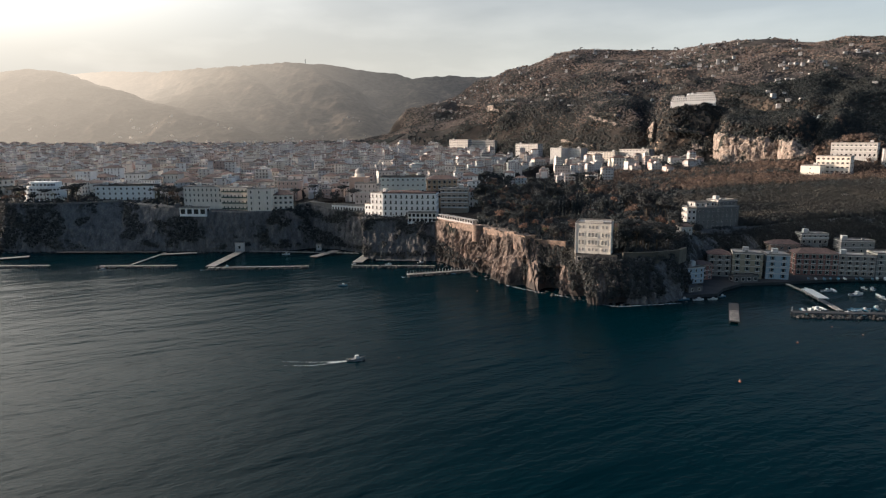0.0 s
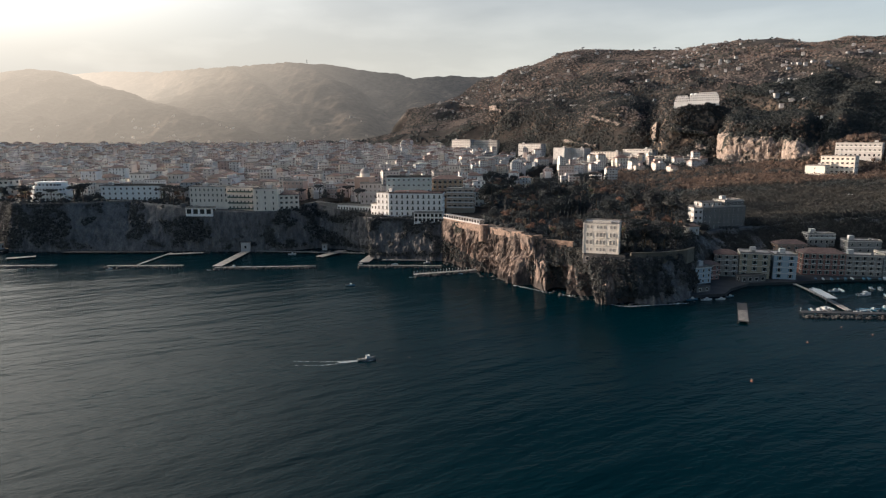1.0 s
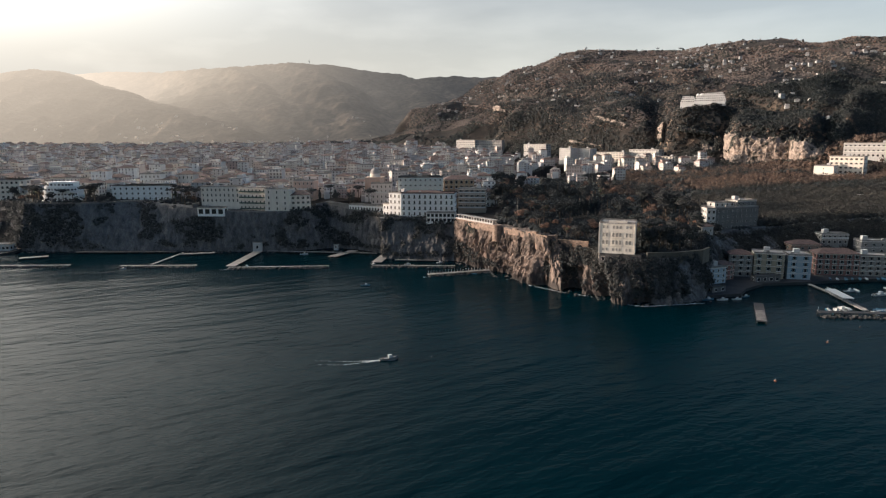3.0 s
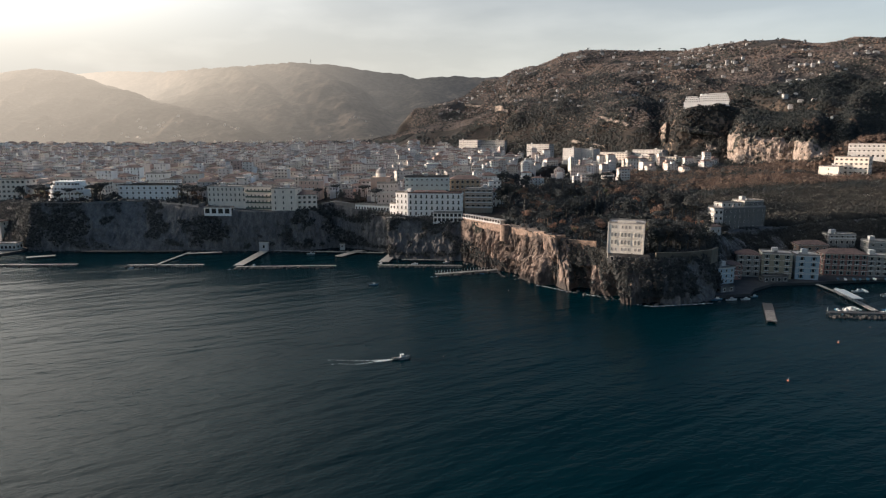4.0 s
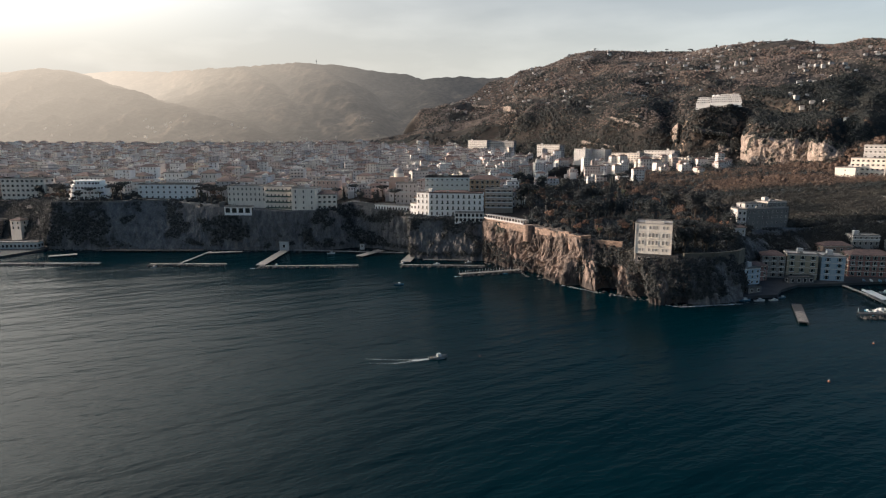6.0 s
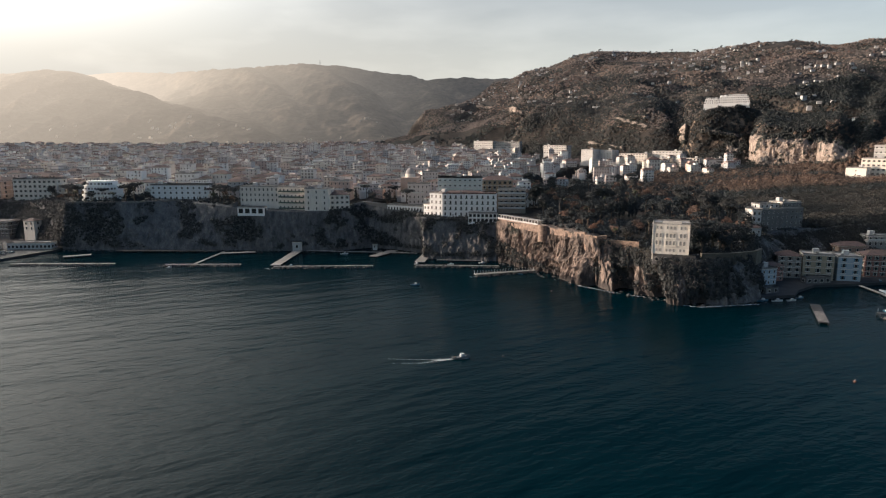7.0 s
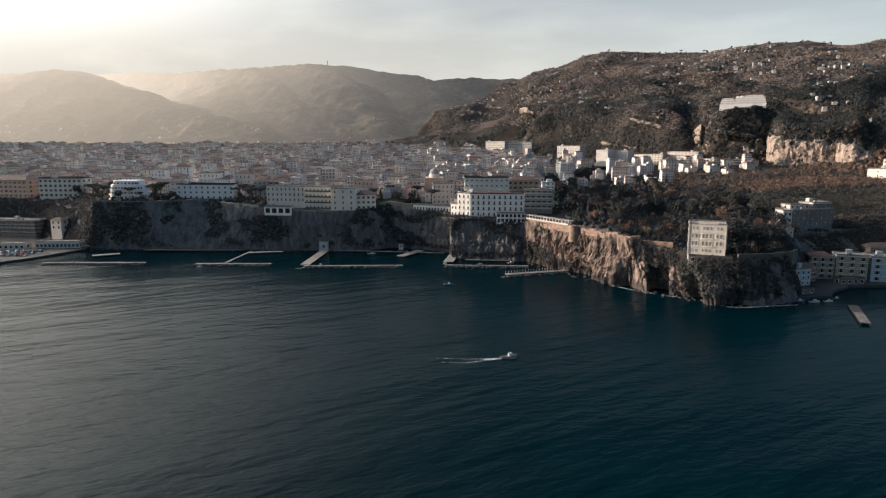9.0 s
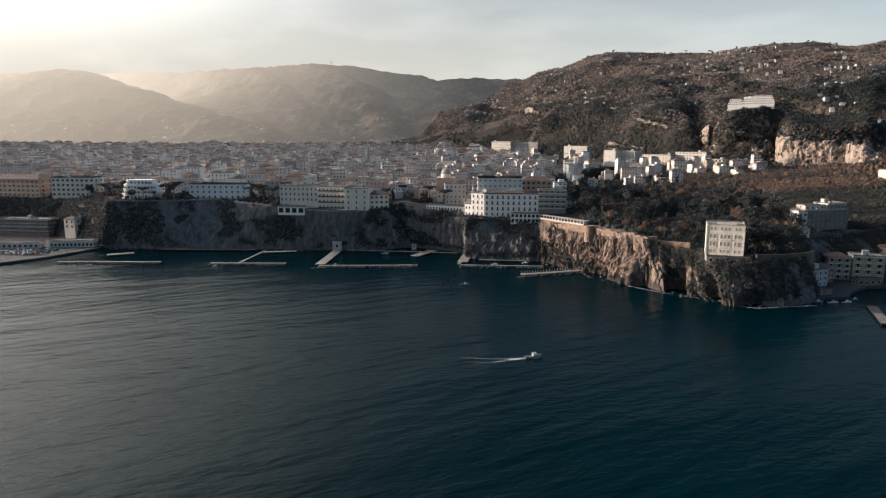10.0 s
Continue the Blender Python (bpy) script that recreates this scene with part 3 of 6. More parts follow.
def far_h(x, y):
    u = x / y
    cz, cy = np.interp(u, FB, F_CREST_Z), np.interp(u, FB, F_CREST_Y)
    t = np.clip((y - 1850) / (cy - 1850), 0, 1)
    z = 62 + (cz - 62) * (0.24 * t + 0.76 * t ** 3.0) - np.maximum(y - cy, 0) * 0.35
    erode = (np.abs(fbm(x / 170, y / 260, 4, 41)) - 0.32) * 34
    for spine, west, east in F_SPURS:
        best = np.full(np.shape(x), -1e9)
        for (ax, ay, az), (bx, by, bz) in zip(spine[:-1], spine[1:]):
            dx, dy = bx - ax, by - ay
            q = np.clip(((x - ax) * dx + (y - ay) * dy) / (dx * dx + dy * dy), 0, 1)
            d = np.hypot(x - ax - q * dx, y - ay - q * dy)
            fall = np.where(dx * (y - ay) - dy * (x - ax) < 0, west, east)
            best = np.maximum(best, az + (bz - az) * q - fall * (np.sqrt(d * d + 60 ** 2) - 60) - erode * np.clip(d / 140, 0, 1))
        k = np.clip(0.5 + (best - z) / 60, 0, 1)
        z = z * (1 - k) + best * k + 15 * k * (1 - k)
    z = z + fbm(x / 120, y / 120, 3, 44) * 7 * np.clip(t * 4, 0, 1) + fbm(x / 40, y / 60, 3, 46) * 3
    # nothing stands higher than the crest line behind it
    lid = 84 + (cz - 84) * np.maximum(y, 1800) / cy
    return np.where((u > -0.58) & (y < cy), np.minimum(z, lid - 4 + 4 * t), z)


fu = np.linspace(-1.1, 0.3, 560)
fy = 1800 * 1.0040 ** np.arange(235)
FU, FY = np.meshgrid(fu, fy)
FX = FU * FY
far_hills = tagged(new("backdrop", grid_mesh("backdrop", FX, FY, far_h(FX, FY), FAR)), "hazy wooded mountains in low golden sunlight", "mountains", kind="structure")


# ---------------------------------------------------------------- cliffs
def resample(points, step):
    seg = np.hypot(*np.diff(points[:, :2], axis=0).T)
    s = np.concatenate([[0], np.cumsum(seg)])
    return s, np.arange(0, s[-1], step)


es, et = resample(EDGE, 0.6)
keep = (et > es[1] - 60) & (et < es[30] + 60)
et = et[keep]
foot_x, foot_y = (np.interp(et, es, FOOT[:, k]) for k in (0, 1))
edge_x, edge_y, edge_z = (np.interp(et, es, EDGE[:, k]) for k in (0, 1, 2))
tx, ty = np.gradient(edge_x), np.gradient(edge_y)
win = np.ones(21) / 21
tx, ty = np.convolve(tx, win, "same"), np.convolve(ty, win, "same")
nl = np.hypot(tx, ty)
out_x, out_y = ty / nl, -tx / nl
rows = 52
cx, cy_, cz_ = [], [], []
for k in range(rows + 9):
    t = min(k / rows, 1.0)
    zz = -3 + (edge_z + 3) * t
    lean = t ** 1.3
    bx, by = foot_x + (edge_x - foot_x) * lean, foot_y + (edge_y - foot_y) * lean
    fade = np.sin(np.pi * min(t * 0.93 + 0.07, 1.0)) ** 0.5 if t < 1 else 0.0
    wander = fbm(et / 20, zz / 20, 2, 71) * 0.5
    cleft = np.clip(0.20 - np.abs(fbm(et / 15 + zz / 70, zz / 50, 3, 63)), 0, 1)
    crack = np.clip(0.13 - np.abs(fbm(et / 5.0 + wander, zz / 20, 3, 65)), 0, 1)
    column = 0.6 - np.abs(fbm(et / 4.2 + wander, zz / 26, 4, 60, 0.62))
    blocks = np.round(fbm(et / 3.4, zz / 9, 3, 73, 0.6) * 3) / 3 * 1.1 + np.round(fbm(et / 1.6, zz / 3.4, 2, 75) * 2) / 2 * 0.6
    ribs = column * 1.7 + blocks * 0.8 - cleft * 13 - crack * 11 + fbm(et / 1.2, zz / 1.6, 2, 78) * 0.45 + fbm(et / 28, zz / 40, 2, 66) * 3.0
    ribs = fbm(et / 2.5, zz / 3.5, 3, 79) * 0.7 + ribs * (0.18 + 0.82 * sstep((foot_x + 14) / 14))
    caves = 0
    for cxx, wide, high, deep in ((43.5, 3.6, 16, 7), (58.5, 4.2, 13, 9), (75, 2.6, 13, 11), (22, 4, 9, 5), (92, 4, 8, 3)):
        caves = caves + deep * np.exp(-((foot_x - cxx) / wide) ** 4) * (np.clip(1 - zz / high, 0, 1) ** 0.3)
    for cxx, wide, high, out in ((51, 2.6, 18, 4.0), (66, 1.9, 12, 3.0), (82, 3.4, 20, 6.0)):
        caves = caves - out * np.exp(-((foot_x - cxx) / wide) ** 4) * (np.clip(1 - zz / high, 0, 1) ** 0.6)
    push = ribs * fade - caves
    if k > rows:
        inn = 2.0 * (k - rows)
        bx, by = edge_x - out_x * inn, edge_y - out_y * inn
        zz = np.where(inland(bx, by) > 0, ground_h(bx, by), edge_z) + 0.35
        push = 0
    cx.append(bx + out_x * push), cy_.append(by + out_y * push), cz_.append(zz + 0 * bx)
CA = [np.array(v) for v in (cx, cy_, cz_)]
turn_at = int(np.argmax(foot_x > -9))
cliff = tagged(new("cliff", grid_mesh("cliff", *(v[:, :turn_at + 1] for v in CA), ROCK_SHADED, False)), "steep tuff sea cliff in a shade-darkened tone, overgrown with shrubs", "cliff", kind="structure")
lee_at = int(np.argmax(foot_x > 95))
lee = tagged(new("harbour_cliff", grid_mesh("harbour_cliff", *(v[:, lee_at:] for v in CA), ROCK_SHADED, False)), "shade-darkened cliff on the harbour side of the headland", "cliff", kind="structure")
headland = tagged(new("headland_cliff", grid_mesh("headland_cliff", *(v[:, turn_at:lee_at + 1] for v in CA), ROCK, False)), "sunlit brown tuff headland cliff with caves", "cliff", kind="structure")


# ---------------------------------------------------------------- buildings
MESHES = {}


def relief(bm, xs, zs, depth, mats):
    """One connected stepped panel: the cells of a grid pushed out of the wall (-y) by their depths."""
    grid = [[bm.verts.new((x, 0, z)) for x in xs] for z in zs]
    cells = {}
    for j in range(len(zs) - 1):
        for i in range(len(xs) - 1):
            f = bm.faces.new((grid[j][i], grid[j][i + 1], grid[j + 1][i + 1], grid[j + 1][i]))
            f.material_index = mats[j][i]
            cells.setdefault(depth[j][i], []).append(f)
    for dep, faces in cells.items():
        ret = bmesh.ops.extrude_face_region(bm, geom=faces)
        bmesh.ops.translate(bm, vec=(0, -dep, 0), verts=[v for v in ret["geom"] if isinstance(v, bmesh.types.BMVert)])
        bmesh.ops.delete(bm, geom=[f for f in faces if f.is_valid], context="FACES_ONLY")


def window_mesh(w, h, shut=None, arch=False, pane=None):
    """Surround, dark pane set back in it, and open shutters; the wall's face is y = 0, outside is -y."""
    key = ("window", w, h, shut.name if shut else "", arch, pane.name if pane else "")
    if key not in MESHES:
        bm = bmesh.new()
        t, s = 0.11, w * 0.34
        xs, zs = [-w / 2 - t, -w / 2, w / 2, w / 2 + t], [-t, 0, h, h + (0.5 if arch else t)]
        depth, mats = [[0.18] * 3, [0.13, 0.03, 0.13], [0.15] * 3], [[0] * 3, [0, 1, 0], [0] * 3]
        if shut:
            xs = [-w / 2 - t - s] + xs + [w / 2 + t + s]
            depth, mats = [[0.02] + depth[0] + [0.02], [0.09] + depth[1] + [0.09], [0.02] + depth[2] + [0.02]], [[0, *mats[0], 0], [2, *mats[1], 2], [0, *mats[2], 0]]
        relief(bm, xs, zs, depth, mats)
        MESHES[key] = mesh_of("window", bm, TRIM, pane or GLASS, shut or TRIM)
    return MESHES[key]


def arched_window(w, h, frame_w=0.22):
    """A round-headed window: raised surround, sill and a recessed pale pane."""
    key = ("arched", w, h)
    if key not in MESHES:
        bm = bmesh.new()
        def outline(g, y):
            pts = [(-w / 2 - g, -g), (w / 2 + g, -g)] + [((w / 2 + g) * math.cos(a), h - w / 2 + (w / 2 + g) * math.sin(a)) for a in (math.pi * q / 8 for q in range(9))]
            return [bm.verts.new((x, y, z)) for x, z in pts]
        wall_, front, lip, pane_ = outline(frame_w, 0.0), outline(frame_w, -0.2), outline(0.0, -0.2), outline(0.0, -0.03)
        for a, b in ((wall_, front), (front, lip), (lip, pane_)):
            for q in range(len(a)):
                bm.faces.new((a[q], a[(q + 1) % len(a)], b[(q + 1) % len(a)], b[q]))
        bm.faces.new(pane_).material_index = 1
        v = [bm.verts.new((x, y, z)) for z in (-0.45, -0.22) for x, y in ((-w / 2 - 0.4, 0), (w / 2 + 0.4, 0), (w / 2 + 0.4, -0.35), (-w / 2 - 0.4, -0.35))]
        for f in ((3, 2, 1, 0), (4, 5, 6, 7), (0, 1, 5, 4), (1, 2, 6, 5), (2, 3, 7, 6), (3, 0, 4, 7)):
            bm.faces.new([v[q] for q in f])
        bmesh.ops.recalc_face_normals(bm, faces=bm.faces[:])
        MESHES[key] = mesh_of("window", bm, IVORY, PALE_PANE)
    return MESHES[key]


def balcony_mesh(w, rail=None):
    key = ("balcony", w, rail.name if rail else "")
    if key not in MESHES:
        bm = bmesh.new()
        rise = 0.95 if w > 6 else 0.3
        prof = [(0.02, -0.2), (-1.0, -0.2), (-1.0, rise), (-0.92, rise), (-0.92, 0.0), (0.02, 0.0)]
        ring = [[bm.verts.new((x, y, z)) for y, z in prof] for x in (-w / 2, w / 2)]
        for i in range(6):
            f = bm.faces.new((ring[0][i], ring[0][(i + 1) % 6], ring[1][(i + 1) % 6], ring[1][i]))
            f.material_index = 1 if 1 < i < 4 or i == 1 else 0
        bm.faces.new(ring[0][::-1]), bm.faces.new(ring[1])
        MESHES[key] = mesh_of("balcony", bm, TRIM, rail or RAIL)
    return MESHES[key]


def hip_roof(w, d, rise, over=0.6):
    bm = bmesh.new()
    inset = min(w, d) * 0.45
    lo = [bm.verts.new(p) for p in ((-over, -over, 0), (w + over, -over, 0), (w + over, d + over, 0), (-over, d + over, 0))]
    lo2 = [bm.verts.new((v.co.x, v.co.y, 0.25)) for v in lo]
    if w >= d:
        top = [bm.verts.new((inset, d / 2, rise)), bm.verts.new((w - inset, d / 2, rise))]
        fs = ((lo2[0], lo2[1], top[1], top[0]), (lo2[1], lo2[2], top[1]), (lo2[2], lo2[3], top[0], top[1]), (lo2[3], lo2[0], top[0]))
    else:
        top = [bm.verts.new((w / 2, inset, rise)), bm.verts.new((w / 2, d - inset, rise))]
        fs = ((lo2[0], lo2[1], top[0]), (lo2[1], lo2[2], top[1], top[0]), (lo2[2], lo2[3], top[1]), (lo2[3], lo2[0], top[0], top[1]))
    for f in fs:
        bm.faces.new(f)
    for i in range(4):
        j = (i + 1) % 4
        bm.faces.new((lo[i], lo[j], lo2[j], lo2[i]))
    bm.faces.new(lo[::-1])
    return bm


def flat_roof(w, d):
    """Terrace set down behind a parapet."""
    bm = bmesh.new()
    box(bm, 0, 0, 0, w, d, 0.9)
    bm.faces.ensure_lookup_table()
    top = bm.faces[1]
    bmesh.ops.inset_region(bm, faces=[top], thickness=0.35)
    bmesh.ops.translate(bm, vec=(0, 0, -0.75), verts=top.verts[:])
    return bm


def roof_gear(w, d, rng, parent, z):
    x = rng.uniform(1, max(1.2, w - 5))
    part_box("stair_head", (x, d * 0.45, 0.1, x + 3.2, d * 0.45 + 3, 2.8), WHITE, parent, at=pose(0, 0, z))
    if w > 10:
        x = rng.uniform(1, w - 3)
        part_box("water_tank", (x, d * 0.2, 0.1, x + 1.6, d * 0.2 + 1.1, 1.5), FLAT, parent, at=pose(0, 0, z))


def building(name, a, b, depth, z0, z1, floors, cols, wall, label, roof="flat", win=(1.1, 1.9), shut=None, balconies=(), category="house",
             sides=True, bands=True, below=7.0, group="", arch=(), trims=None, roofmat=None, gear=True, top_gap=0.0, full_balcony=False, pane=None, rail=None):
    """A house whose front runs from a to b (seen from the sea), with its rows of windows."""
    rng = random.Random(int(abs(a[0] * 7 + a[1] * 3)))
    w = math.hypot(b[0] - a[0], b[1] - a[1])
    turn = math.degrees(math.atan2(b[1] - a[1], b[0] - a[0]))
    h = z1 - z0
    house = thing(name, pose(a[0], a[1], z0, 0, 0, turn), label, category, group)
    part_box("wall", (0, 0, -below, w, depth, h), wall, house)
    if roof == "hip":
        part("roof", hip_roof(w, depth, min(w, depth) * 0.22 + 0.4), roofmat or TILE, house, at=pose(0, 0, h + 0.004))
    elif roof == "flat":
        top = part("roof", flat_roof(w, depth), roofmat or FLAT, house, at=pose(0, 0, h + 0.004))
        if gear:
            roof_gear(w, depth, rng, top, 0.146)
    fh = (h - top_gap) / floors
    if bands:
        for k in range(1, floors + 1):
            big = 0.32 if k == floors else 0.12
            part_box("cornice" if k == floors else "string_course", (-big, -big, 0, w + big, depth + 0.1, 0.28 if k == floors else 0.2), trims or TRIM, house, at=pose(0, 0, k * fh - 0.3))
    ww, wh = win
    wh = min(wh, fh * 0.62)
    for k in range(floors):
        zf = k * fh + fh * 0.24
        mesh = window_mesh(ww, round(wh, 2), shut, k in arch, pane)
        for c in range(cols):
            x = w * (c + 0.5) / cols
            part("window", mesh, None, house, at=pose(x, 0, zf))
            if k in balconies and not full_balcony:
                part("balcony", balcony_mesh(round(ww + 1.0, 1), rail), None, house, at=pose(x, 0, zf - 0.05))
        if full_balcony and k in balconies:
            part("balcony", balcony_mesh(round(w * 0.98, 1), rail), None, house, at=pose(w / 2, 0, zf - 0.05))
        if sides:
            n = max(1, int(depth / (w / cols) * 0.8)) if cols else 1
            for c in range(n):
                y = depth * (c + 0.5) / n
                part("window", mesh, None, house, at=pose(0, y, zf, 0, 0, -90))
                part("window", mesh, None, house, at=pose(w, y, zf, 0, 0, 90))
    return house


print("heroes")
HEROES = []


def hero(*args, spin=0.0, **kw):
    if spin:
        (ax, ay), (bx, by) = args[1:3]
        mx, my, c, s = (ax + bx) / 2, (ay + by) / 2, math.cos(radians(spin)), math.sin(radians(spin))
        turned = [(mx + c * (x - mx) - s * (y - my), my + s * (x - mx) + c * (y - my)) for x, y in ((ax, ay), (bx, by))]
        args = (args[0], *turned, *args[3:])
    HEROES.append((*args[1], *args[2], args[3]))
    return building(*args, **kw)


# clifftop hotel and its neighbours
hotel = hero("hotel", (-46.3, 462), (-7.4, 458), 15, 29.6, 46.4, 4, 10, BRIGHT, "large white clifftop hotel with green balconies and red-tiled roof edge", "flat",
     (1.05, 2.15), None, (1, 2, 3), "hotel", roofmat=TILE, below=2, pane=DARK_PANE, rail=GREEN_RAIL, trims=BRIGHT)
part("roof", hip_roof(28, 8, 2.0, 0.3), TILE, hotel, "low red clay tile roof", at=pose(1.5, 3, 16.9))
hero("hotel_wing", (-55.8, 468), (-46.4, 462.2), 16, 29.6, 46.4, 4, 3, BRIGHT, "white angled hotel wing with iron balconies", "flat", (1.0, 2.1), None, (1, 2, 3), "hotel", below=2, pane=DARK_PANE, trims=BRIGHT)
hero("hotel_annex", (-60.6, 472), (-55.9, 468.5), 9, 29, 38, 2, 2, BRIGHT, "low white annex beside the clifftop hotel", "flat", (1.2, 1.8), None, (), "hotel", gear=False, below=2)
pav = hero("dining_terrace", (-27.5, 451.6), (-7.2, 449.6), 5, 26.5, 33.2, 2, 7, BRIGHT, "white glazed dining terrace hanging from the cliff edge", "flat", (1.9, 2.2), None, (), "terrace", gear=False, below=1)
hero("terrace_base", (-27.5, 452), (-19, 451.2), 5, 21.5, 26.4, 1, 1, BRIGHT, "white buttress room under the dining terrace", "flat", (0.8, 1.2), None, (), "terrace", gear=False, below=1)
hero("upper_hotel", (-50.5, 488), (-16.2, 488), 15, 36, 56.4, 5, 9, plaster("mist_plaster", [(0.58, 0.60, 0.56)], 0.3), "pale green-grey stepped hotel above the white hotel", "flat", (1.3, 1.8), None, (1, 2, 3, 4), "hotel", full_balcony=True)
hero("palazzo", (-15.8, 505), (8.5, 505), 14, 38, 53.6, 4, 6, plaster("ochre_plaster", [(0.44, 0.30, 0.19)], 0.4), "ochre palazzo with hipped clay tile roof", "hip", (1.3, 2.2), SHUTTER_BROWN, (1, 2), "house")
hero("apartment_block", (-4.5, 482), (16.4, 480), 14, 33, 48, 4, 5, plaster("fawn_plaster", [(0.36, 0.29, 0.23)], 0.4), "fawn apartment block with full-width balconies", "flat", (1.8, 2.0), SHUTTER_BROWN, (0, 1, 2, 3), "apartment building", full_balcony=True)
# the cream hotel on the eastern cliff
hero("grand_hotel", (-210, 505), (-178.2, 502), 14, 36, 48.6, 3, 9, CREAM, "long cream grand hotel above the cliff", "flat", (1.0, 2.0), None, (), "hotel", below=10, pane=DARK_PANE)
hero("grand_hotel_centre", (-178, 501), (-155.7, 497), 16, 30.5, 48.4, 4, 7, CREAM, "cream hotel centre with rows of balconies", "flat", (1.0, 2.0), None, (0, 1, 2, 3), "hotel", full_balcony=True, rail=GREEN_RAIL, pane=DARK_PANE)
hero("grand_hotel_wing", (-155.5, 493), (-136, 491), 15, 30.4, 47.6, 4, 3, CREAM, "plain cream hotel wing on the cliff edge", "flat", (1.0, 2.0), None, (), "hotel", pane=DARK_PANE)
ge = hero("grand_hotel_end", (-135.8, 495), (-121, 499), 14, 31, 42.5, 3, 4, CREAM, "low cream hotel end with gabled front", "hip", (1.1, 1.8), SHUTTER_BROWN, (1,), "hotel", pane=DARK_PANE)
hero("arcade_terrace", (-207.5, 489.3), (-186.2, 487.6), 7, 27.6, 33.4, 1, 4, BRIGHT, "white arcaded restaurant terrace set in the cliff", "flat", (3.6, 3.6), None, (), "terrace", gear=False, arch=(0,), below=0.6)
hero("low_terrace", (-91, 501), (-62.5, 486), 6, 30, 34.5, 1, 12, BRIGHT, "long low white bathing terrace on the cliff top", "flat", (1.3, 1.9), None, (), "terrace", gear=False, below=1)
hero("white_hotel", (-294, 528), (-245, 528), 13, 36, 48.2, 3, 10, BRIGHT, "long white clifftop hotel with square windows", "flat", (1.4, 1.6), None, (), "hotel", pane=DARK_PANE)
hero("harbour_hotel", (-438, 566), (-398, 566), 16, 34, 51, 4, 9, CREAM, "ochre hotel above the ferry harbour", "flat", (1.3, 2.0), SHUTTER_BROWN, (1,), "hotel")
hero("harbour_palace", (-520, 580), (-452, 570), 18, 33, 49, 4, 14, plaster("rose_plaster", [(0.45, 0.33, 0.26)], 0.4), "long rose-coloured palace above the ferry harbour", "hip", (1.2, 2.0), SHUTTER_BROWN, (), "hotel")

# the villa on the point
villa = hero("villa", (71.0, 343.4), (88.7, 337.4), 15, 23.4, 39.9, 4, 0, IVORY, "ivory stone villa with arched windows on the headland", "flat", (0.95, 2.2), None, (), "villa", arch=(1, 2), below=3, gear=False, pane=PALE_PANE)
for k, (ww, hh, arched, up) in enumerate(((0.8, 1.4, False, 1.6), (1.15, 2.3, True, 1.0), (1.15, 2.2, True, 1.0), (0.85, 1.5, False, 1.4))):
    for x in (2.3, 4.2, 7.5, 9.35, 11.2, 14.5, 16.4):
        part("window", arched_window(ww, hh) if arched else window_mesh(ww, hh, None, False, PALE_PANE), None, villa, at=pose(x, 0, k * 4.125 + up))
    if k in (1, 2):
        part_box("balcony", (6.4, -0.55, -0.3, 12.3, 0.0, -0.05), IVORY, villa, at=pose(0, 0, k * 4.125 + 0.55))
for x0, x1 in ((-0.25, 0.4), (18.3, 18.9)):
    part_box("pilaster", (x0, -0.3, 0, x1, 0.2, 16.2), TRIM, villa)
part_box("balustrade", (4.8, -0.25, 0, 14.5, 0.34, 1.3), TRIM, villa, at=pose(0, 0, 16.82))
# grey walls here put the shade beneath the villa into the colour
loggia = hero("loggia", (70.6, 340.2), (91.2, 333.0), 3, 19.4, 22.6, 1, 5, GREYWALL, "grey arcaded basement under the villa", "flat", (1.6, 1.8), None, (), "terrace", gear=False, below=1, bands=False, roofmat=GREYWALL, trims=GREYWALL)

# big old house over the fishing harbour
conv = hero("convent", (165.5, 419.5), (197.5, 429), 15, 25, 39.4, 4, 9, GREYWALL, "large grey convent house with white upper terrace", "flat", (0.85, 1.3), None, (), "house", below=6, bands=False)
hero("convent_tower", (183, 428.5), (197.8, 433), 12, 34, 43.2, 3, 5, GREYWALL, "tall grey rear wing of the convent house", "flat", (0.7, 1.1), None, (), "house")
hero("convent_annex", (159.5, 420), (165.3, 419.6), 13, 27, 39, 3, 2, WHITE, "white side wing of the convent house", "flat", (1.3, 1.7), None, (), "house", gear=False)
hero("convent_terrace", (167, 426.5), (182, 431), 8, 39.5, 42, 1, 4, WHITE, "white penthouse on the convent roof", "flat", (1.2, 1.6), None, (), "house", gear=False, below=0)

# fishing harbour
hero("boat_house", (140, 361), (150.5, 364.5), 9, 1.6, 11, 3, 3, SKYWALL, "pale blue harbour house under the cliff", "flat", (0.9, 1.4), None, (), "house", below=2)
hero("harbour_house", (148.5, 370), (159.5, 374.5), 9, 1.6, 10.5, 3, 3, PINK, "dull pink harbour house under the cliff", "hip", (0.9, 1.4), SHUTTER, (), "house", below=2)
hero("harbour_house", (160.5, 383.5), (173, 380.5), 11, 1.6, 15, 4, 3, SHADED_WHITE, "pale harbour house with brown balconies", "hip", (1.35, 2.1), SHUTTER_BROWN, (1, 2, 3), "house", below=2)
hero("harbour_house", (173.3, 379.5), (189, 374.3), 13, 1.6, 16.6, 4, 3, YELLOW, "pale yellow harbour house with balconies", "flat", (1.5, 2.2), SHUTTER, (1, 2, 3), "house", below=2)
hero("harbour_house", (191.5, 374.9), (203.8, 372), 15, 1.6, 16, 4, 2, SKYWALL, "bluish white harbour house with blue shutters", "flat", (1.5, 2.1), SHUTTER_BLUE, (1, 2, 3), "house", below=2)
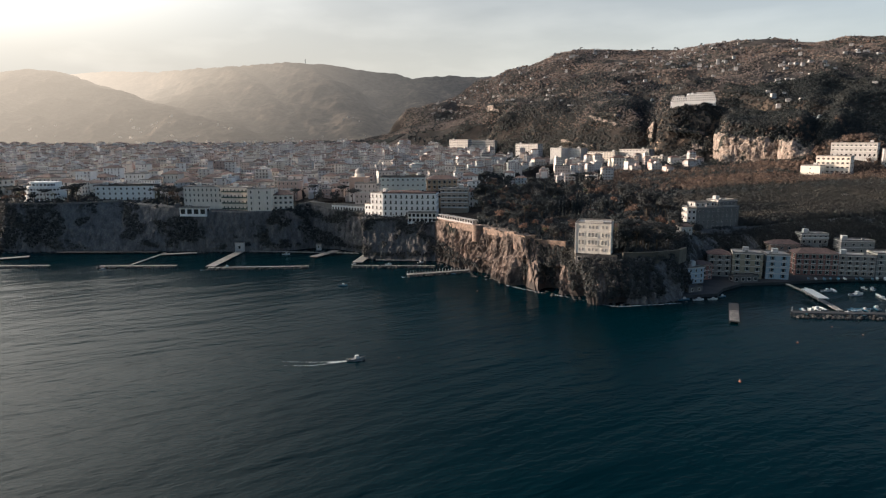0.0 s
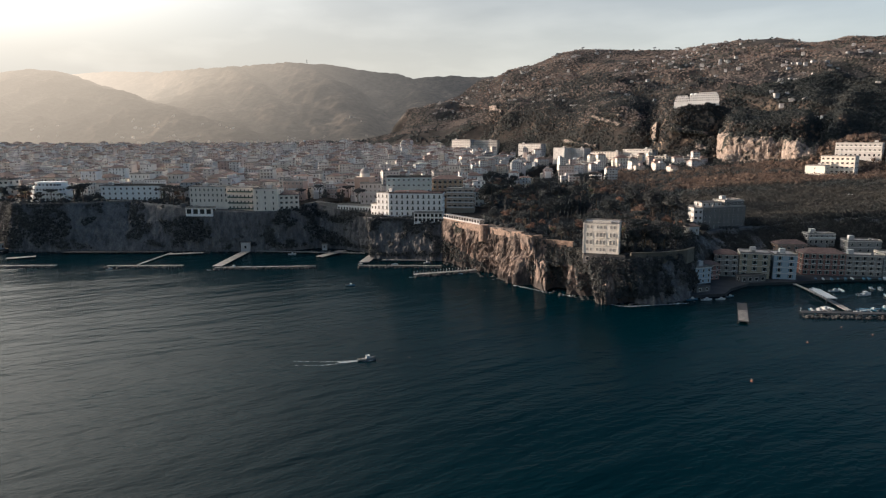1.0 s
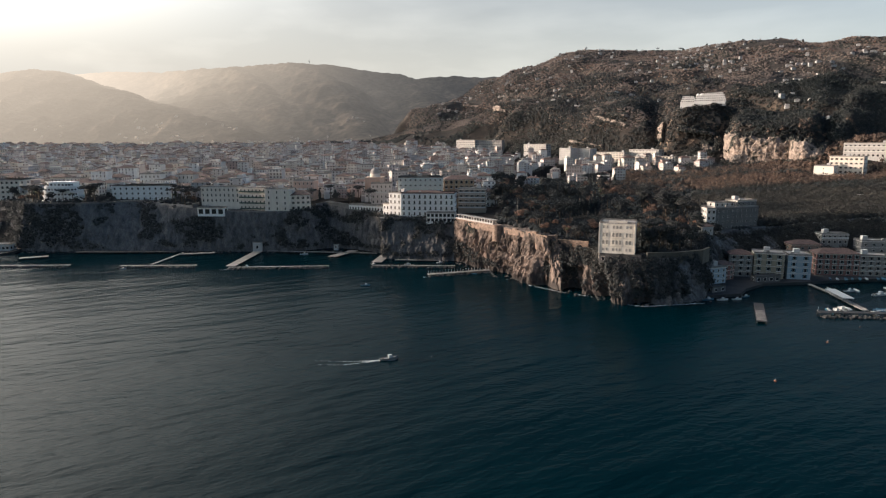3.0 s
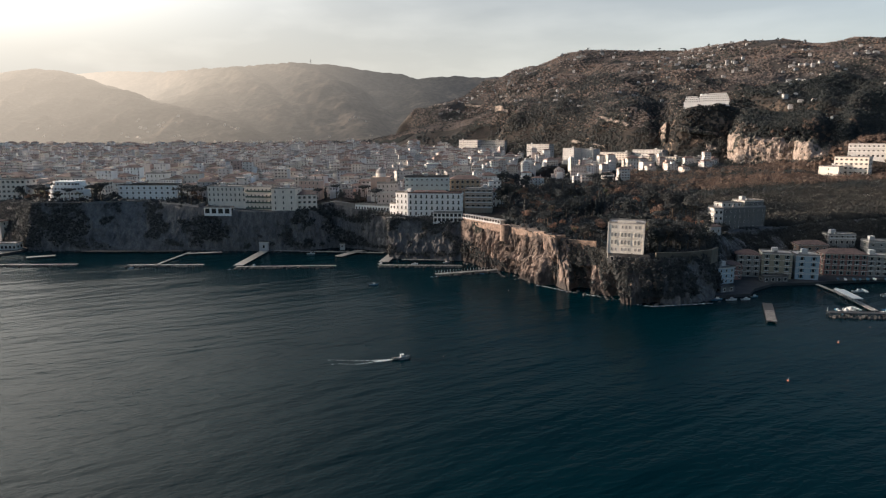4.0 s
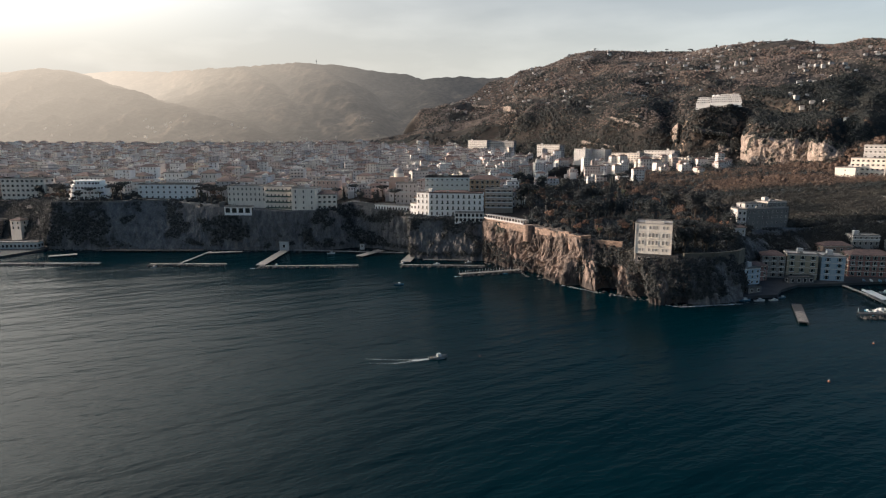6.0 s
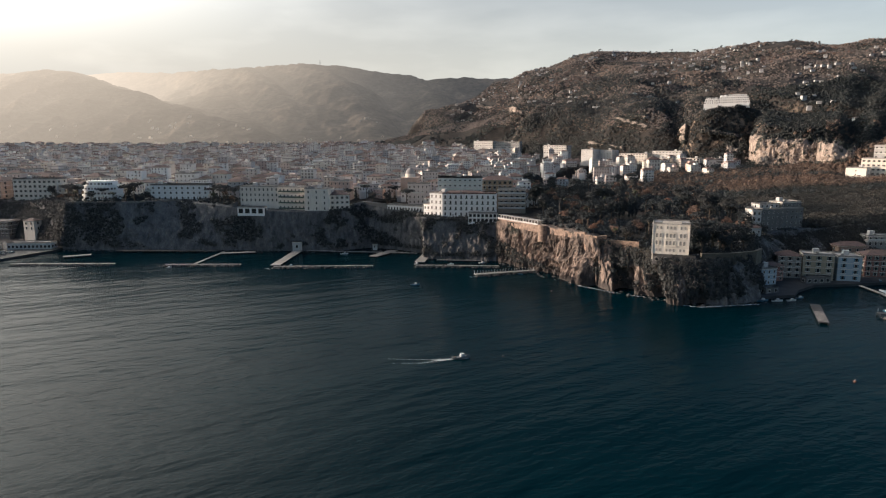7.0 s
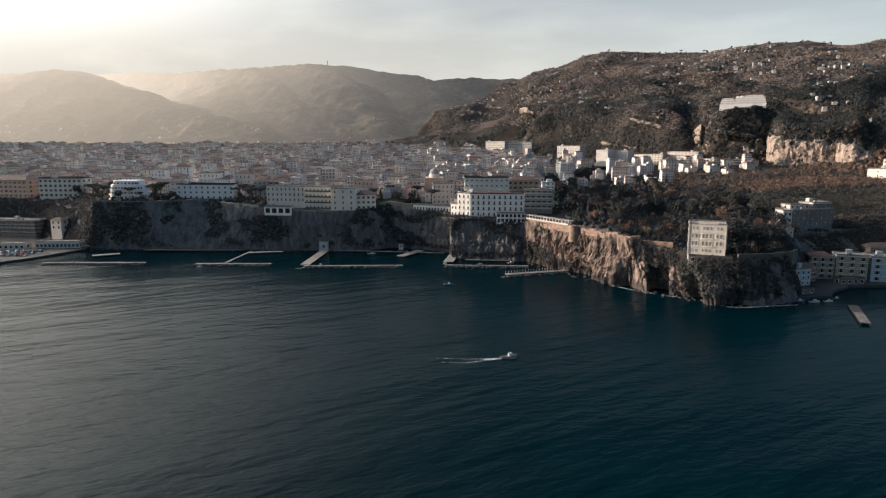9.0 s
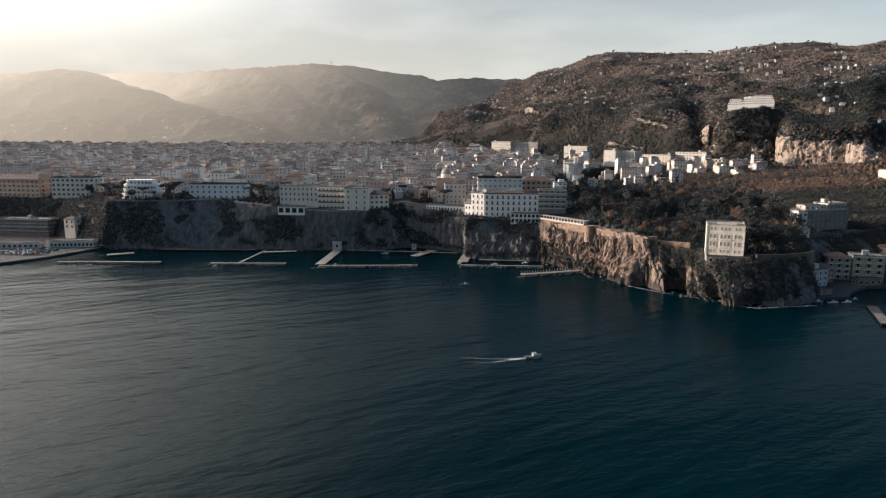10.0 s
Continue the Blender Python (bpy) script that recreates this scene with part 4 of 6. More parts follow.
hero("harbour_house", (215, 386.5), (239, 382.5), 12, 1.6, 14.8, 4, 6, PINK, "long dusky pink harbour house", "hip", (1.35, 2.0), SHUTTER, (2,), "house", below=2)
hero("harbour_house", (239.6, 383.5), (259, 379), 12, 1.6, 14, 4, 5, SHADED_WHITE, "cream harbour house with small windows", "flat", (1.3, 1.9), SHUTTER_BROWN, (1, 2), "house", below=2)
hero("harbour_house", (260, 379.5), (282, 377.5), 12, 1.6, 15.5, 4, 5, SHADED_WHITE, "white harbour house at the far quay", "flat", (1.35, 2.0), SHUTTER, (2,), "house", below=2)
hero("harbour_villa", (233, 414.5), (250, 413.5), 9, 16, 22.5, 2, 5, SHADED_WHITE, "white terraced villa above the harbour roofs", "flat", (1.3, 1.8), None, (1,), "house", full_balcony=True)
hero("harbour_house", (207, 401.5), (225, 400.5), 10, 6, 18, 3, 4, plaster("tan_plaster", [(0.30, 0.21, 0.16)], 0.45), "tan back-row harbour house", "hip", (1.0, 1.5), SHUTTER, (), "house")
hero("harbour_house", (253, 404.5), (273, 402.5), 10, 8, 19.5, 3, 4, SHADED_WHITE, "cream back-row harbour house", "flat", (1.0, 1.5), SHUTTER, (), "house")

# white blocks at the foot of the hill
hero("tower_block", (160, 1018), (178, 1006), 20, 53, 71, 6, 5, WHITE, "plain white apartment block at the hill foot", "flat", (0.9, 1.0), None, (), "apartment building", bands=False, pane=PANE_HAZED, spin=-14)
hero("tower_block", (181, 1020), (208, 1004), 20, 53, 70, 6, 6, WHITE, "wide white apartment block at the hill foot", "flat", (0.9, 1.0), None, (), "apartment building", bands=False, pane=PANE_HAZED, spin=-14)
hero("apartment_block", (213, 996), (254, 974), 16, 52, 65, 4, 10, CREAM, "long sunlit white apartment block", "flat", (2.7, 1.9), None, (1, 2, 3, 4), "apartment building", full_balcony=True, pane=DARK_PANE, spin=-14)
hero("apartment_block", (257, 974), (298, 950), 18, 50, 69, 5, 9, WHITE, "sunlit white stepped apartment block", "flat", (2.7, 1.9), None, (1, 2, 3, 4), "apartment building", full_balcony=True, pane=DARK_PANE, spin=-14)
hero("apartment_block", (238, 910), (261, 898), 14, 46, 60, 4, 6, CREAM, "white apartment block among gardens", "flat", (2.3, 1.9), None, (1, 2, 3), "apartment building", full_balcony=True, pane=DARK_PANE, spin=-14)
hero("apartment_block", (283, 910), (304, 898), 14, 47, 60, 4, 5, CREAM, "ivory apartment block among gardens", "flat", (2.3, 1.9), None, (1, 2, 3), "apartment building", spin=-14)
hero("apartment_block", (318, 880), (345, 876), 14, 46, 60, 4, 6, GREYWALL, "grey apartment block at the ravine", "flat", (2.3, 1.9), None, (1, 2, 3, 4), "apartment building", full_balcony=True, pane=DARK_PANE)
hero("apartment_block", (118, 1158), (160, 1136), 16, 62, 76.5, 4, 9, WHITE, "white apartment block beneath the wooded slope", "flat", (2.7, 1.9), None, (1, 2, 3, 4), "apartment building", full_balcony=True, pane=DARK_PANE, spin=-14)
hero("crescent_block", (-2, 1398), (44, 1376), 16, 62, 84.5, 6, 10, WHITE, "white crescent of flats with long balconies", "flat", (3.2, 1.9), None, (0, 1, 2, 3, 4, 5), "apartment building", full_balcony=True, pane=DARK_PANE, below=12, spin=-14)
hero("crescent_block", (44.5, 1375), (99, 1366), 16, 62, 83, 6, 11, WHITE, "white crescent of flats with long balconies", "flat", (3.2, 1.9), None, (0, 1, 2, 3, 4, 5), "apartment building", full_balcony=True, pane=DARK_PANE, below=12, spin=-14)


def terraced(name, at, storeys, label, category, reach, domes=(), coat=BRIGHT):
    """A building of stacked storeys, each with its balcony and windows; storeys: x0, x1, front, back, z, height, bays, round end."""
    house = thing(name, at, label, category)
    for x0, x1, y0, y1, z, h, bays, rounded in storeys:
        def outline(grow):
            pts = []
            r = rounded + grow if rounded else 0.3
            for cx_, cy0, a0 in ((x1 + grow - r, y0 - grow + r, -90), (x1 + grow - r, y1, 0), (x0 - grow, y1, 90), (x0 - grow + (r if rounded else 0), y0 - grow + (r if rounded else 0), 180)):
                steps = 7 if a0 in (-90, 180) and rounded else 1
                for q in range(steps):
                    a = radians(a0 + 90 * q / max(steps - 1, 1))
                    pts.append((cx_ + r * math.cos(a), cy0 + r * math.sin(a)) if steps > 1 else (cx_ + (r if a0 == 0 else 0), cy0) if a0 in (0, 90) else (cx_ + (r if a0 == -90 else 0), cy0 - (r if a0 == -90 else 0)))
            return pts
        def prism(pts, za, zb):
            bm = bmesh.new()
            lo, hi = [bm.verts.new((x, y, za)) for x, y in pts], [bm.verts.new((x, y, zb)) for x, y in pts]
            for q in range(len(pts)):
                bm.faces.new((lo[q], lo[(q + 1) % len(pts)], hi[(q + 1) % len(pts)], hi[q]))
            bm.faces.new(hi), bm.faces.new(lo[::-1])
            return bm
        part("storey", prism(outline(0), z, z + h - 0.002), coat, house)
        part("balcony", prism(outline(reach), z - 0.25, z + 0.85), coat, house)
        part("eaves", prism(outline(0.5), z + h, z + h + 0.25), coat, house)
        for q in range(bays):
            x = x0 + (rounded or 0) + (x1 - x0 - 2 * (rounded or 0)) * (q + 0.5) / bays
            part_box("window", (x - 0.85, y0 - 0.08, z + 0.3, x + 0.85, y0 + 0.05, z + 2.4), PALE_PANE if q % 3 == 1 else PANE_HAZED, house)
        if rounded:
            for s_, cx_ in ((1, x1 - rounded), (-1, x0 + rounded)):
                for a in (18, 50, 80):
                    x, y = cx_ + s_ * math.sin(radians(a)) * rounded, y0 + rounded - math.cos(radians(a)) * rounded
                    part_box("window", (-0.8, -0.1, 0.3, 0.8, 0.1, 2.3), PANE_HAZED, house, at=pose(x, y, z, 0, 0, s_ * a))
    for x, y, z, r in domes:
        bm = bmesh.new()
        bmesh.ops.create_uvsphere(bm, u_segments=14, v_segments=8, radius=r)
        part("dome", bm, coat, house, "white dome", at=pose(x, y, z))
    return house


terraced("hill_hotel", pose(336, 984, 0, 0, 0, -23), [(0, 20, 0, 12, 130, 8.6, 6, 0), (1, 20, 0, 12, 138.6, 3.2, 6, 0), (2, 19, 0.5, 12, 141.8, 3.2, 6, 0), (3, 18, 1.5, 12, 145, 2.8, 5, 0),
         (20, 62, -1, 14, 133, 6.2, 14, 0), (20, 62, 0, 14, 139.2, 3.3, 14, 0), (20, 61, 0.8, 14, 142.5, 3.2, 14, 0), (22, 60, 2, 14, 145.7, 3.2, 13, 0), (34, 58, 4.5, 14, 148.9, 3.0, 8, 0)],
         "white terraced hotel with long balconies on the wooded hill", "hotel", 1.1, ((24, 6, 149, 2.6), (29.5, 6.5, 149, 3.0)), BRIGHT)
terraced("balcony_hotel", pose(-345, 513, 0, 0, 0, -3), [(0, 28, 0, 15, 33.0, 4.0, 6, 5), (0, 28, 0, 15, 37.0, 3.9, 6, 5), (0.5, 27.5, 0.3, 15, 40.9, 3.9, 6, 5), (1, 27, 0.6, 15, 44.8, 3.8, 6, 5), (3, 24, 2.0, 15, 48.6, 3.6, 4, 4)],
         "white hotel with stacked curved balconies", "hotel", 1.3)
HEROES.append((-344, 517, -318, 516, 15))
HEROES.append((335, 970, 398, 962, 20))
hero("slope_block", (364, 664), (379.5, 654), 14, 40, 56.5, 4, 1, IVORY, "blank sunlit ochre block on the slope", "flat", (1.0, 1.2), None, (), "apartment building", below=8, bands=False, spin=-14)
hero("slope_block", (381.5, 668), (408, 652), 14, 44, 66, 5, 7, CREAM, "cream apartment block on the slope", "flat", (1.4, 1.8), SHUTTER_BROWN, (1, 2, 3), "apartment building", below=8, spin=-14)
hero("slope_block", (418, 706), (456, 686), 14, 64, 79, 3, 10, WHITE, "white arcaded hotel stepping up the slope", "flat", (1.9, 2.2), None, (1, 2), "hotel", below=12, full_balcony=True, spin=-14)
hero("slope_block", (452, 668), (480, 662), 14, 56, 73, 4, 5, WHITE, "white house on terraced slope", "flat", (1.4, 1.8), None, (1,), "house", below=10, spin=-14)


# ---------------------------------------------------------------- the town
def town_house(w, d, h, floors, cols, roof, shut, far=False):
    rng = random.Random(int(w * 100 + h * 7 + cols))
    house = thing("town_house", pose(0, 0, 0), "plastered town house with small windows", "house", "town houses")
    if far:
        bm = bmesh.new()
        box(bm, -w / 2, -d / 2, -10, w / 2, d / 2, h)
        for k in range(floors):
            for c in range(cols):
                x, z = -w / 2 + w * (c + 0.5) / cols, (k + 0.3) * h / floors
                box(bm, x - 0.55, -d / 2 - 0.03, z, x + 0.55, -d / 2 + 0.02, z + 1.6, 1)
                if rng.random() < 0.4 and k:
                    box(bm, x - 1.1, -d / 2 - 1.1, z - 0.5, x + 1.1, -d / 2 + 0.02, z + 0.5, 0)
            for c in range(3):
                y, z = -d / 2 + d * (c + 0.5) / 3, (k + 0.3) * h / floors
                for s in (-1, 1):
                    box(bm, s * w / 2 - 0.03, y - 0.5, z, s * w / 2 + 0.03, y + 0.5, z + 1.6, 1)
            box(bm, -w / 2 - 0.2, -d / 2 - 0.2, (k + 1) * h / floors - 0.25, w / 2 + 0.2, d / 2, (k + 1) * h / floors - 0.02, 0)
        if rng.random() < 0.6:      # a set-back attic storey and a lower side wing
            box(bm, -w * 0.3, -d * 0.2, h, w * 0.28, d * 0.4, h + 2.6)
        if rng.random() < 0.7:
            box(bm, w / 2 - 0.05, -d * 0.3, -10, w / 2 + 4.5, d * 0.35, h * 0.62)
        part("wall", bm, (TOWN, PANE_HAZED), house)
    else:
        part_box("wall", (-w / 2, -d / 2, -9, w / 2, d / 2, h), TOWN, house)
        part_box("cornice", (-w / 2 - 0.3, -d / 2 - 0.3, h - 0.3, w / 2 + 0.3, d / 2 + 0.1, h - 0.003), TRIM, house)
        fh = h / floors
        for k in range(floors):
            for c in range(cols):
                part("window", window_mesh(0.85, 1.5), None, house, at=pose(-w / 2 + w * (c + 0.5) / cols, -d / 2, (k + 0.24) * fh))
            if k == floors - 2:
                part("balcony", balcony_mesh(round(w * 0.5, 1)), None, house, at=pose(0, -d / 2, (k + 0.22) * fh))
            part("window", window_mesh(0.85, 1.5), None, house, at=pose(-w / 2, 0, (k + 0.24) * fh, 0, 0, -90))
    if roof == "hip":
        part("roof", hip_roof(w, d, min(w, d) * 0.2 + 0.5), TILE, house, at=pose(-w / 2, -d / 2, h + 0.004))
    else:
        top = part("roof", flat_roof(w, d), FLAT, house, at=pose(-w / 2, -d / 2, h + 0.004))
        if not far:
            part_box("stair_head", (-1.6, 0, 0.15, 1.6, 3, 2.8), TOWN, top, at=pose(w / 2, d / 2, 0))
    return house


print("town")
NEAR = [town_house(14, 11, 11, 3, 4, "hip", SHUTTER), town_house(18, 12, 14, 4, 5, "flat", SHUTTER_BROWN), town_house(11, 10, 10, 3, 3, "flat", SHUTTER),
        town_house(22, 12, 12, 3, 6, "hip", SHUTTER_BROWN)]
FARH = [town_house(13, 11, 9, 3, 4, "hip", None, True), town_house(18, 12, 13, 4, 6, "flat", None, True), town_house(10, 9, 7, 2, 3, "flat", None, True),
        town_house(26, 13, 16, 5, 8, "flat", None, True), town_house(15, 12, 11, 3, 5, "flat", None, True)]
USED = set()
TAKEN = [((x0 + x1) / 2, (y0 + y1) / 2 + dep / 2, max(math.hypot(x1 - x0, y1 - y0), dep) * 0.55) for x0, y0, x1, y1, dep in HEROES]


def settle(kinds, x, y, z, turn, scale=1.0, squash=1.0):
    """One more house of these kinds; the first of each kind is the model itself."""
    k = random.randrange(len(kinds))
    m = pose(x, y, z, 0, 0, turn) @ Matrix.Diagonal((scale, scale, scale * squash, 1))
    if kinds[k].name not in USED:
        USED.add(kinds[k].name)
        kinds[k].matrix_basis = m
    else:
        copy_thing(kinds[k], m)


def clear(x, y, r):
    return all((x - a) ** 2 + (y - b) ** 2 > (r + c) ** 2 for a, b, c in TAKEN)


random.seed(5)
spots = []
near_by = np.full((4000, 3), 1e6)
near_by[:len(TAKEN)] = TAKEN
taken_n = len(TAKEN)
for _ in range(60000):
    u, y = random.uniform(-0.82, 0.40), 500 * (4.0 ** random.random())
    x = u * y
    gap = random.uniform(6.4, 8.0) if y < 900 else (random.uniform(5.2, 7.4) if random.random() < 0.8 else random.uniform(10, 13)) + (y - 900) * 0.003
    if x > 24 and y < 690 + 0.25 * (x - 24) or (x > 24 and y < 850 and random.random() < 0.6) or (x > 60 and random.random() < 0.86):
        continue
    if x < -60 and y < 620 and inland(np.array(x), np.array(y)) < 42:
        continue
    if y > np.interp(u, HB, H_FOOT) - 25 or vnoise(np.array(x / 70), np.array(y / 70), 91) > 0.62:
        continue
    if np.any((near_by[:taken_n, 0] - x) ** 2 + (near_by[:taken_n, 1] - y) ** 2 < (near_by[:taken_n, 2] + gap) ** 2):
        continue
    spots.append((x, y, gap))
    TAKEN.append((x, y, gap))
    near_by[taken_n] = x, y, gap
    taken_n += 1
    if len(spots) > 2100:
        break
spots = np.array(spots)
spots = spots[(inland(spots[:, 0], spots[:, 1]) > 13)]
near_left, far_left = 70, 150
CROWD = []
for (x, y, gap), z in zip(spots, ground_h(spots[:, 0], spots[:, 1])):
    turn = random.choice((-8, -3, 4, 9, 14, 82, 95)) + random.uniform(-4, 4)
    if y < 720 and near_left > 0 and gap > 6.9:
        near_left -= 1
        settle(NEAR, x, y, z, turn if abs(turn) < 40 else turn - 90, random.uniform(0.85, 1.1), random.uniform(0.8, 1.15))
    elif y > 1000 or far_left <= 0 or gap < 6.9:
        CROWD.append((x, y, z, turn, gap))
    else:
        far_left -= 1
        settle(FARH, x, y, z, turn, random.uniform(0.85, 1.2), random.uniform(0.75, 1.25))
print("houses", len(spots))


def crowd_mesh(rows):
    """The far part of the town: plain houses with window rows, eaves and roofs."""
    rng = random.Random(8)
    verts, faces, mats = [], [], []
    def block(m, x0, y0, z0, x1, y1, z1, mi, peak=0.0):
        n = len(verts)
        for z in (z0, z1):
            for x, y in ((x0, y0), (x1, y0), (x1, y1), (x0, y1)):
                verts.append(m @ Vector((x, y, z)))
        for f in ((4, 5, 6, 7), (0, 1, 5, 4), (1, 2, 6, 5), (2, 3, 7, 6), (3, 0, 4, 7)):
            faces.append([n + i for i in f])
            mats.append(mi)
        if peak:
            for i, dx in ((4, 1), (5, -1), (6, -1), (7, 1)):
                verts[n + i] = m @ Vector(((x0 + x1) / 2 - dx * (x1 - x0) * 0.22, (y0 + y1) / 2, z1 + peak))
    for x, y, z, turn, gap in rows:
        w, d = gap * rng.uniform(1.25, 2.1), gap * rng.uniform(1.1, 1.5)
        floors = rng.choice((2, 2, 3, 3, 3, 4, 4, 5, 6)) if y < 1500 else rng.choice((1, 2, 2, 3, 4))
        if y > 1840:
            w, d, floors = w * 0.6, d * 0.6, rng.choice((1, 2))
        h = floors * 3.1
        m = pose(x, y, z, 0, 0, turn)
        block(m, -w / 2, -d / 2, -12, w / 2, d / 2, h, 0)
        loggia = rng.random() < 0.3
        for k in range(floors):
            n = max(2, int(w / 3.2))
            zz = (k + 0.26) * 3.1
            for c in range(n):
                xx = -w / 2 + w * (c + 0.5) / n
                if rng.random() < 0.15:
                    continue
                ww = 0.85 if loggia else rng.uniform(0.42, 0.6)
                block(m, xx - ww, -d / 2 - 0.05, zz, xx + ww, -d / 2 + 0.02, zz + 1.8, 1)
                if k and rng.random() < 0.3 and not loggia:
                    block(m, xx - 1.0, -d / 2 - 1.0, zz - 0.35, xx + 1.0, -d / 2 + 0.02, zz + 0.55, 0)
            if loggia and k:
                block(m, -w / 2 + 0.3, -d / 2 - 1.3, zz - 0.5, w / 2 - 0.3, -d / 2 + 0.02, zz + 0.45, 0)
            for c in range(3):
                yy = -d / 2 + d * (c + 0.5) / 3
                block(m, -w / 2 - 0.05, yy - 0.5, zz, -w / 2 + 0.02, yy + 0.5, zz + 1.6, 1)
        if rng.random() < 0.5:
            side = rng.choice((-1, 1))
            block(m, min(side * w / 2, side * (w / 2 + 3.5)), -d * 0.35, -12, max(side * w / 2, side * (w / 2 + 3.5)), d * 0.4, h * rng.uniform(0.4, 0.75), 0)
        if rng.random() < 0.6:
            block(m, -w / 2 - 0.5, -d / 2 - 0.5, h, w / 2 + 0.5, d / 2 + 0.5, h + 0.25, 2, min(w, d) * rng.uniform(0.16, 0.26))
            block(m, w * 0.18, d * 0.1, h, w * 0.18 + 0.9, d * 0.1 + 0.9, h + min(w, d) * 0.26 + 0.6, 0)
        else:
            block(m, -w / 2 - 0.15, -d / 2 - 0.15, h, w / 2 + 0.15, d / 2 + 0.15, h + 0.7, 3)
            xx = rng.uniform(-w * 0.3, w * 0.2)
            block(m, xx, -d * 0.1, h + 0.7, xx + rng.uniform(2.5, 5), d * 0.3, h + rng.uniform(2.4, 3.4), 0)
            if rng.random() < 0.4:
                block(m, -xx, d * 0.1, h + 0.7, -xx + 1.4, d * 0.1 + 1.2, h + 1.9, 3)
    me = poly_mesh("distant_houses", [tuple(v) for v in verts], np.array(faces), TOWN_FAR)
    for q in (PANE_HAZED, TILE, FLAT):
        me.materials.append(q)
    me.polygons.foreach_set("material_index", np.array(mats, dtype=np.int32))
    return me


tagged(new("distant_houses", crowd_mesh(CROWD)), "crowded pale houses with tiled and flat roofs", "houses", kind="stuff")

# houses strewn over the hill
HILL = [town_house(12, 10, 7, 2, 4, "flat", None, True), town_house(17, 10, 6, 2, 5, "hip", None, True), town_house(24, 11, 9, 3, 7, "flat", None, True)]
for hh in HILL:
    hh.name = "hill_house"
    tagged(hh, "small pale house among trees on the hillside", "house", "hill houses")
    for o in hh.children:
        if o.name.startswith("wall"):
            o.data.materials[0] = WHITE
hs = []
for _ in range(4000):
    u, k = random.uniform(0.0, 0.72), random.random() ** 0.8
    f, w, c = (np.interp(u, HB, q) for q in (H_FOOT, H_WIDE, H_CREST_Y))
    y = f + w + 30 + k * (c - f - w - 60)
    if fbm(np.array(u * 14), np.array(y / 170), 2, 77) < 0.10 or not clear(u * y, y, 6):
        continue
    hs.append((u * y, y))
    TAKEN.append((u * y, y, 6))
    if len(hs) > 290:
        break
for x, y in hs:
    settle(HILL, x, y, float(ground_h(x, y)) + 2.6, random.uniform(-25, 12), random.uniform(0.42, 0.85), random.uniform(0.75, 1.0))
for _ in range(24):
    x, y = random.uniform(170, 520), random.uniform(520, 760)
    if clear(x, y, 8) and abs(x / y) < 0.72:
        TAKEN.append((x, y, 8))
        settle(HILL, x, y, float(ground_h(x, y)), random.uniform(-25, 25), random.uniform(0.35, 0.6))


# ---------------------------------------------------------------- vegetation
print("green")
PHI = (1 + 5 ** 0.5) / 2
ICO_V = np.array([(-1, PHI, 0), (1, PHI, 0), (-1, -PHI, 0), (1, -PHI, 0), (0, -1, PHI), (0, 1, PHI), (0, -1, -PHI), (0, 1, -PHI), (PHI, 0, -1), (PHI, 0, 1), (-PHI, 0, -1), (-PHI, 0, 1)]) / math.hypot(1, PHI)
ICO_F = np.array([(0, 11, 5), (0, 5, 1), (0, 1, 7), (0, 7, 10), (0, 10, 11), (1, 5, 9), (5, 11, 4), (11, 10, 2), (10, 7, 6), (7, 1, 8),
                  (3, 9, 4), (3, 4, 2), (3, 2, 6), (3, 6, 8), (3, 8, 9), (4, 9, 5), (2, 4, 11), (6, 2, 10), (8, 6, 7), (9, 8, 1)])


def clumps(name, pts, radius, mat, tufts=14, tall=1.0, core=0.8, seed=1, leaf=0.55):
    """Leafy clumps: an uneven core and many loose tufts of leaves round each point."""
    rs = np.random.RandomState(seed)
    n = len(pts)
    r = np.asarray(radius)[:, None, None]
    squash = np.array([1, 1, tall])
    v1 = ICO_V[None] * rs.uniform(0.6, 1.1, (n, 12, 1)) * r * core * squash + pts[:, None]
    f1 = (ICO_F[None] + (np.arange(n) * 12)[:, None, None]).reshape(-1, 3)
    dirs = rs.normal(size=(n, tufts, 3))
    dirs /= np.linalg.norm(dirs, axis=-1, keepdims=True)
    dirs[..., 2] = np.where(dirs[..., 2] < -0.3, -dirs[..., 2], dirs[..., 2])
    c = pts[:, None] + dirs * r * rs.uniform(0.75, 1.15, (n, tufts, 1)) * squash
    tri = rs.normal(size=(n, tufts, 3, 3)) * r[..., None] * leaf * 0.6
    v2 = (c[:, :, None] + tri).reshape(-1, 3)
    f2 = np.arange(len(v2)).reshape(-1, 3) + n * 12
    return poly_mesh(name, np.vstack([v1.reshape(-1, 3), v2]), np.vstack([f1, f2]), mat)


def free_of(pts, extra=0.0):
    """Which points stand clear of the houses."""
    ok = np.ones(len(pts), bool)
    for a, b, c in TAKEN:
        ok &= (pts[:, 0] - a) ** 2 + (pts[:, 1] - b) ** 2 > (c * 0.85 + extra) ** 2
    return ok


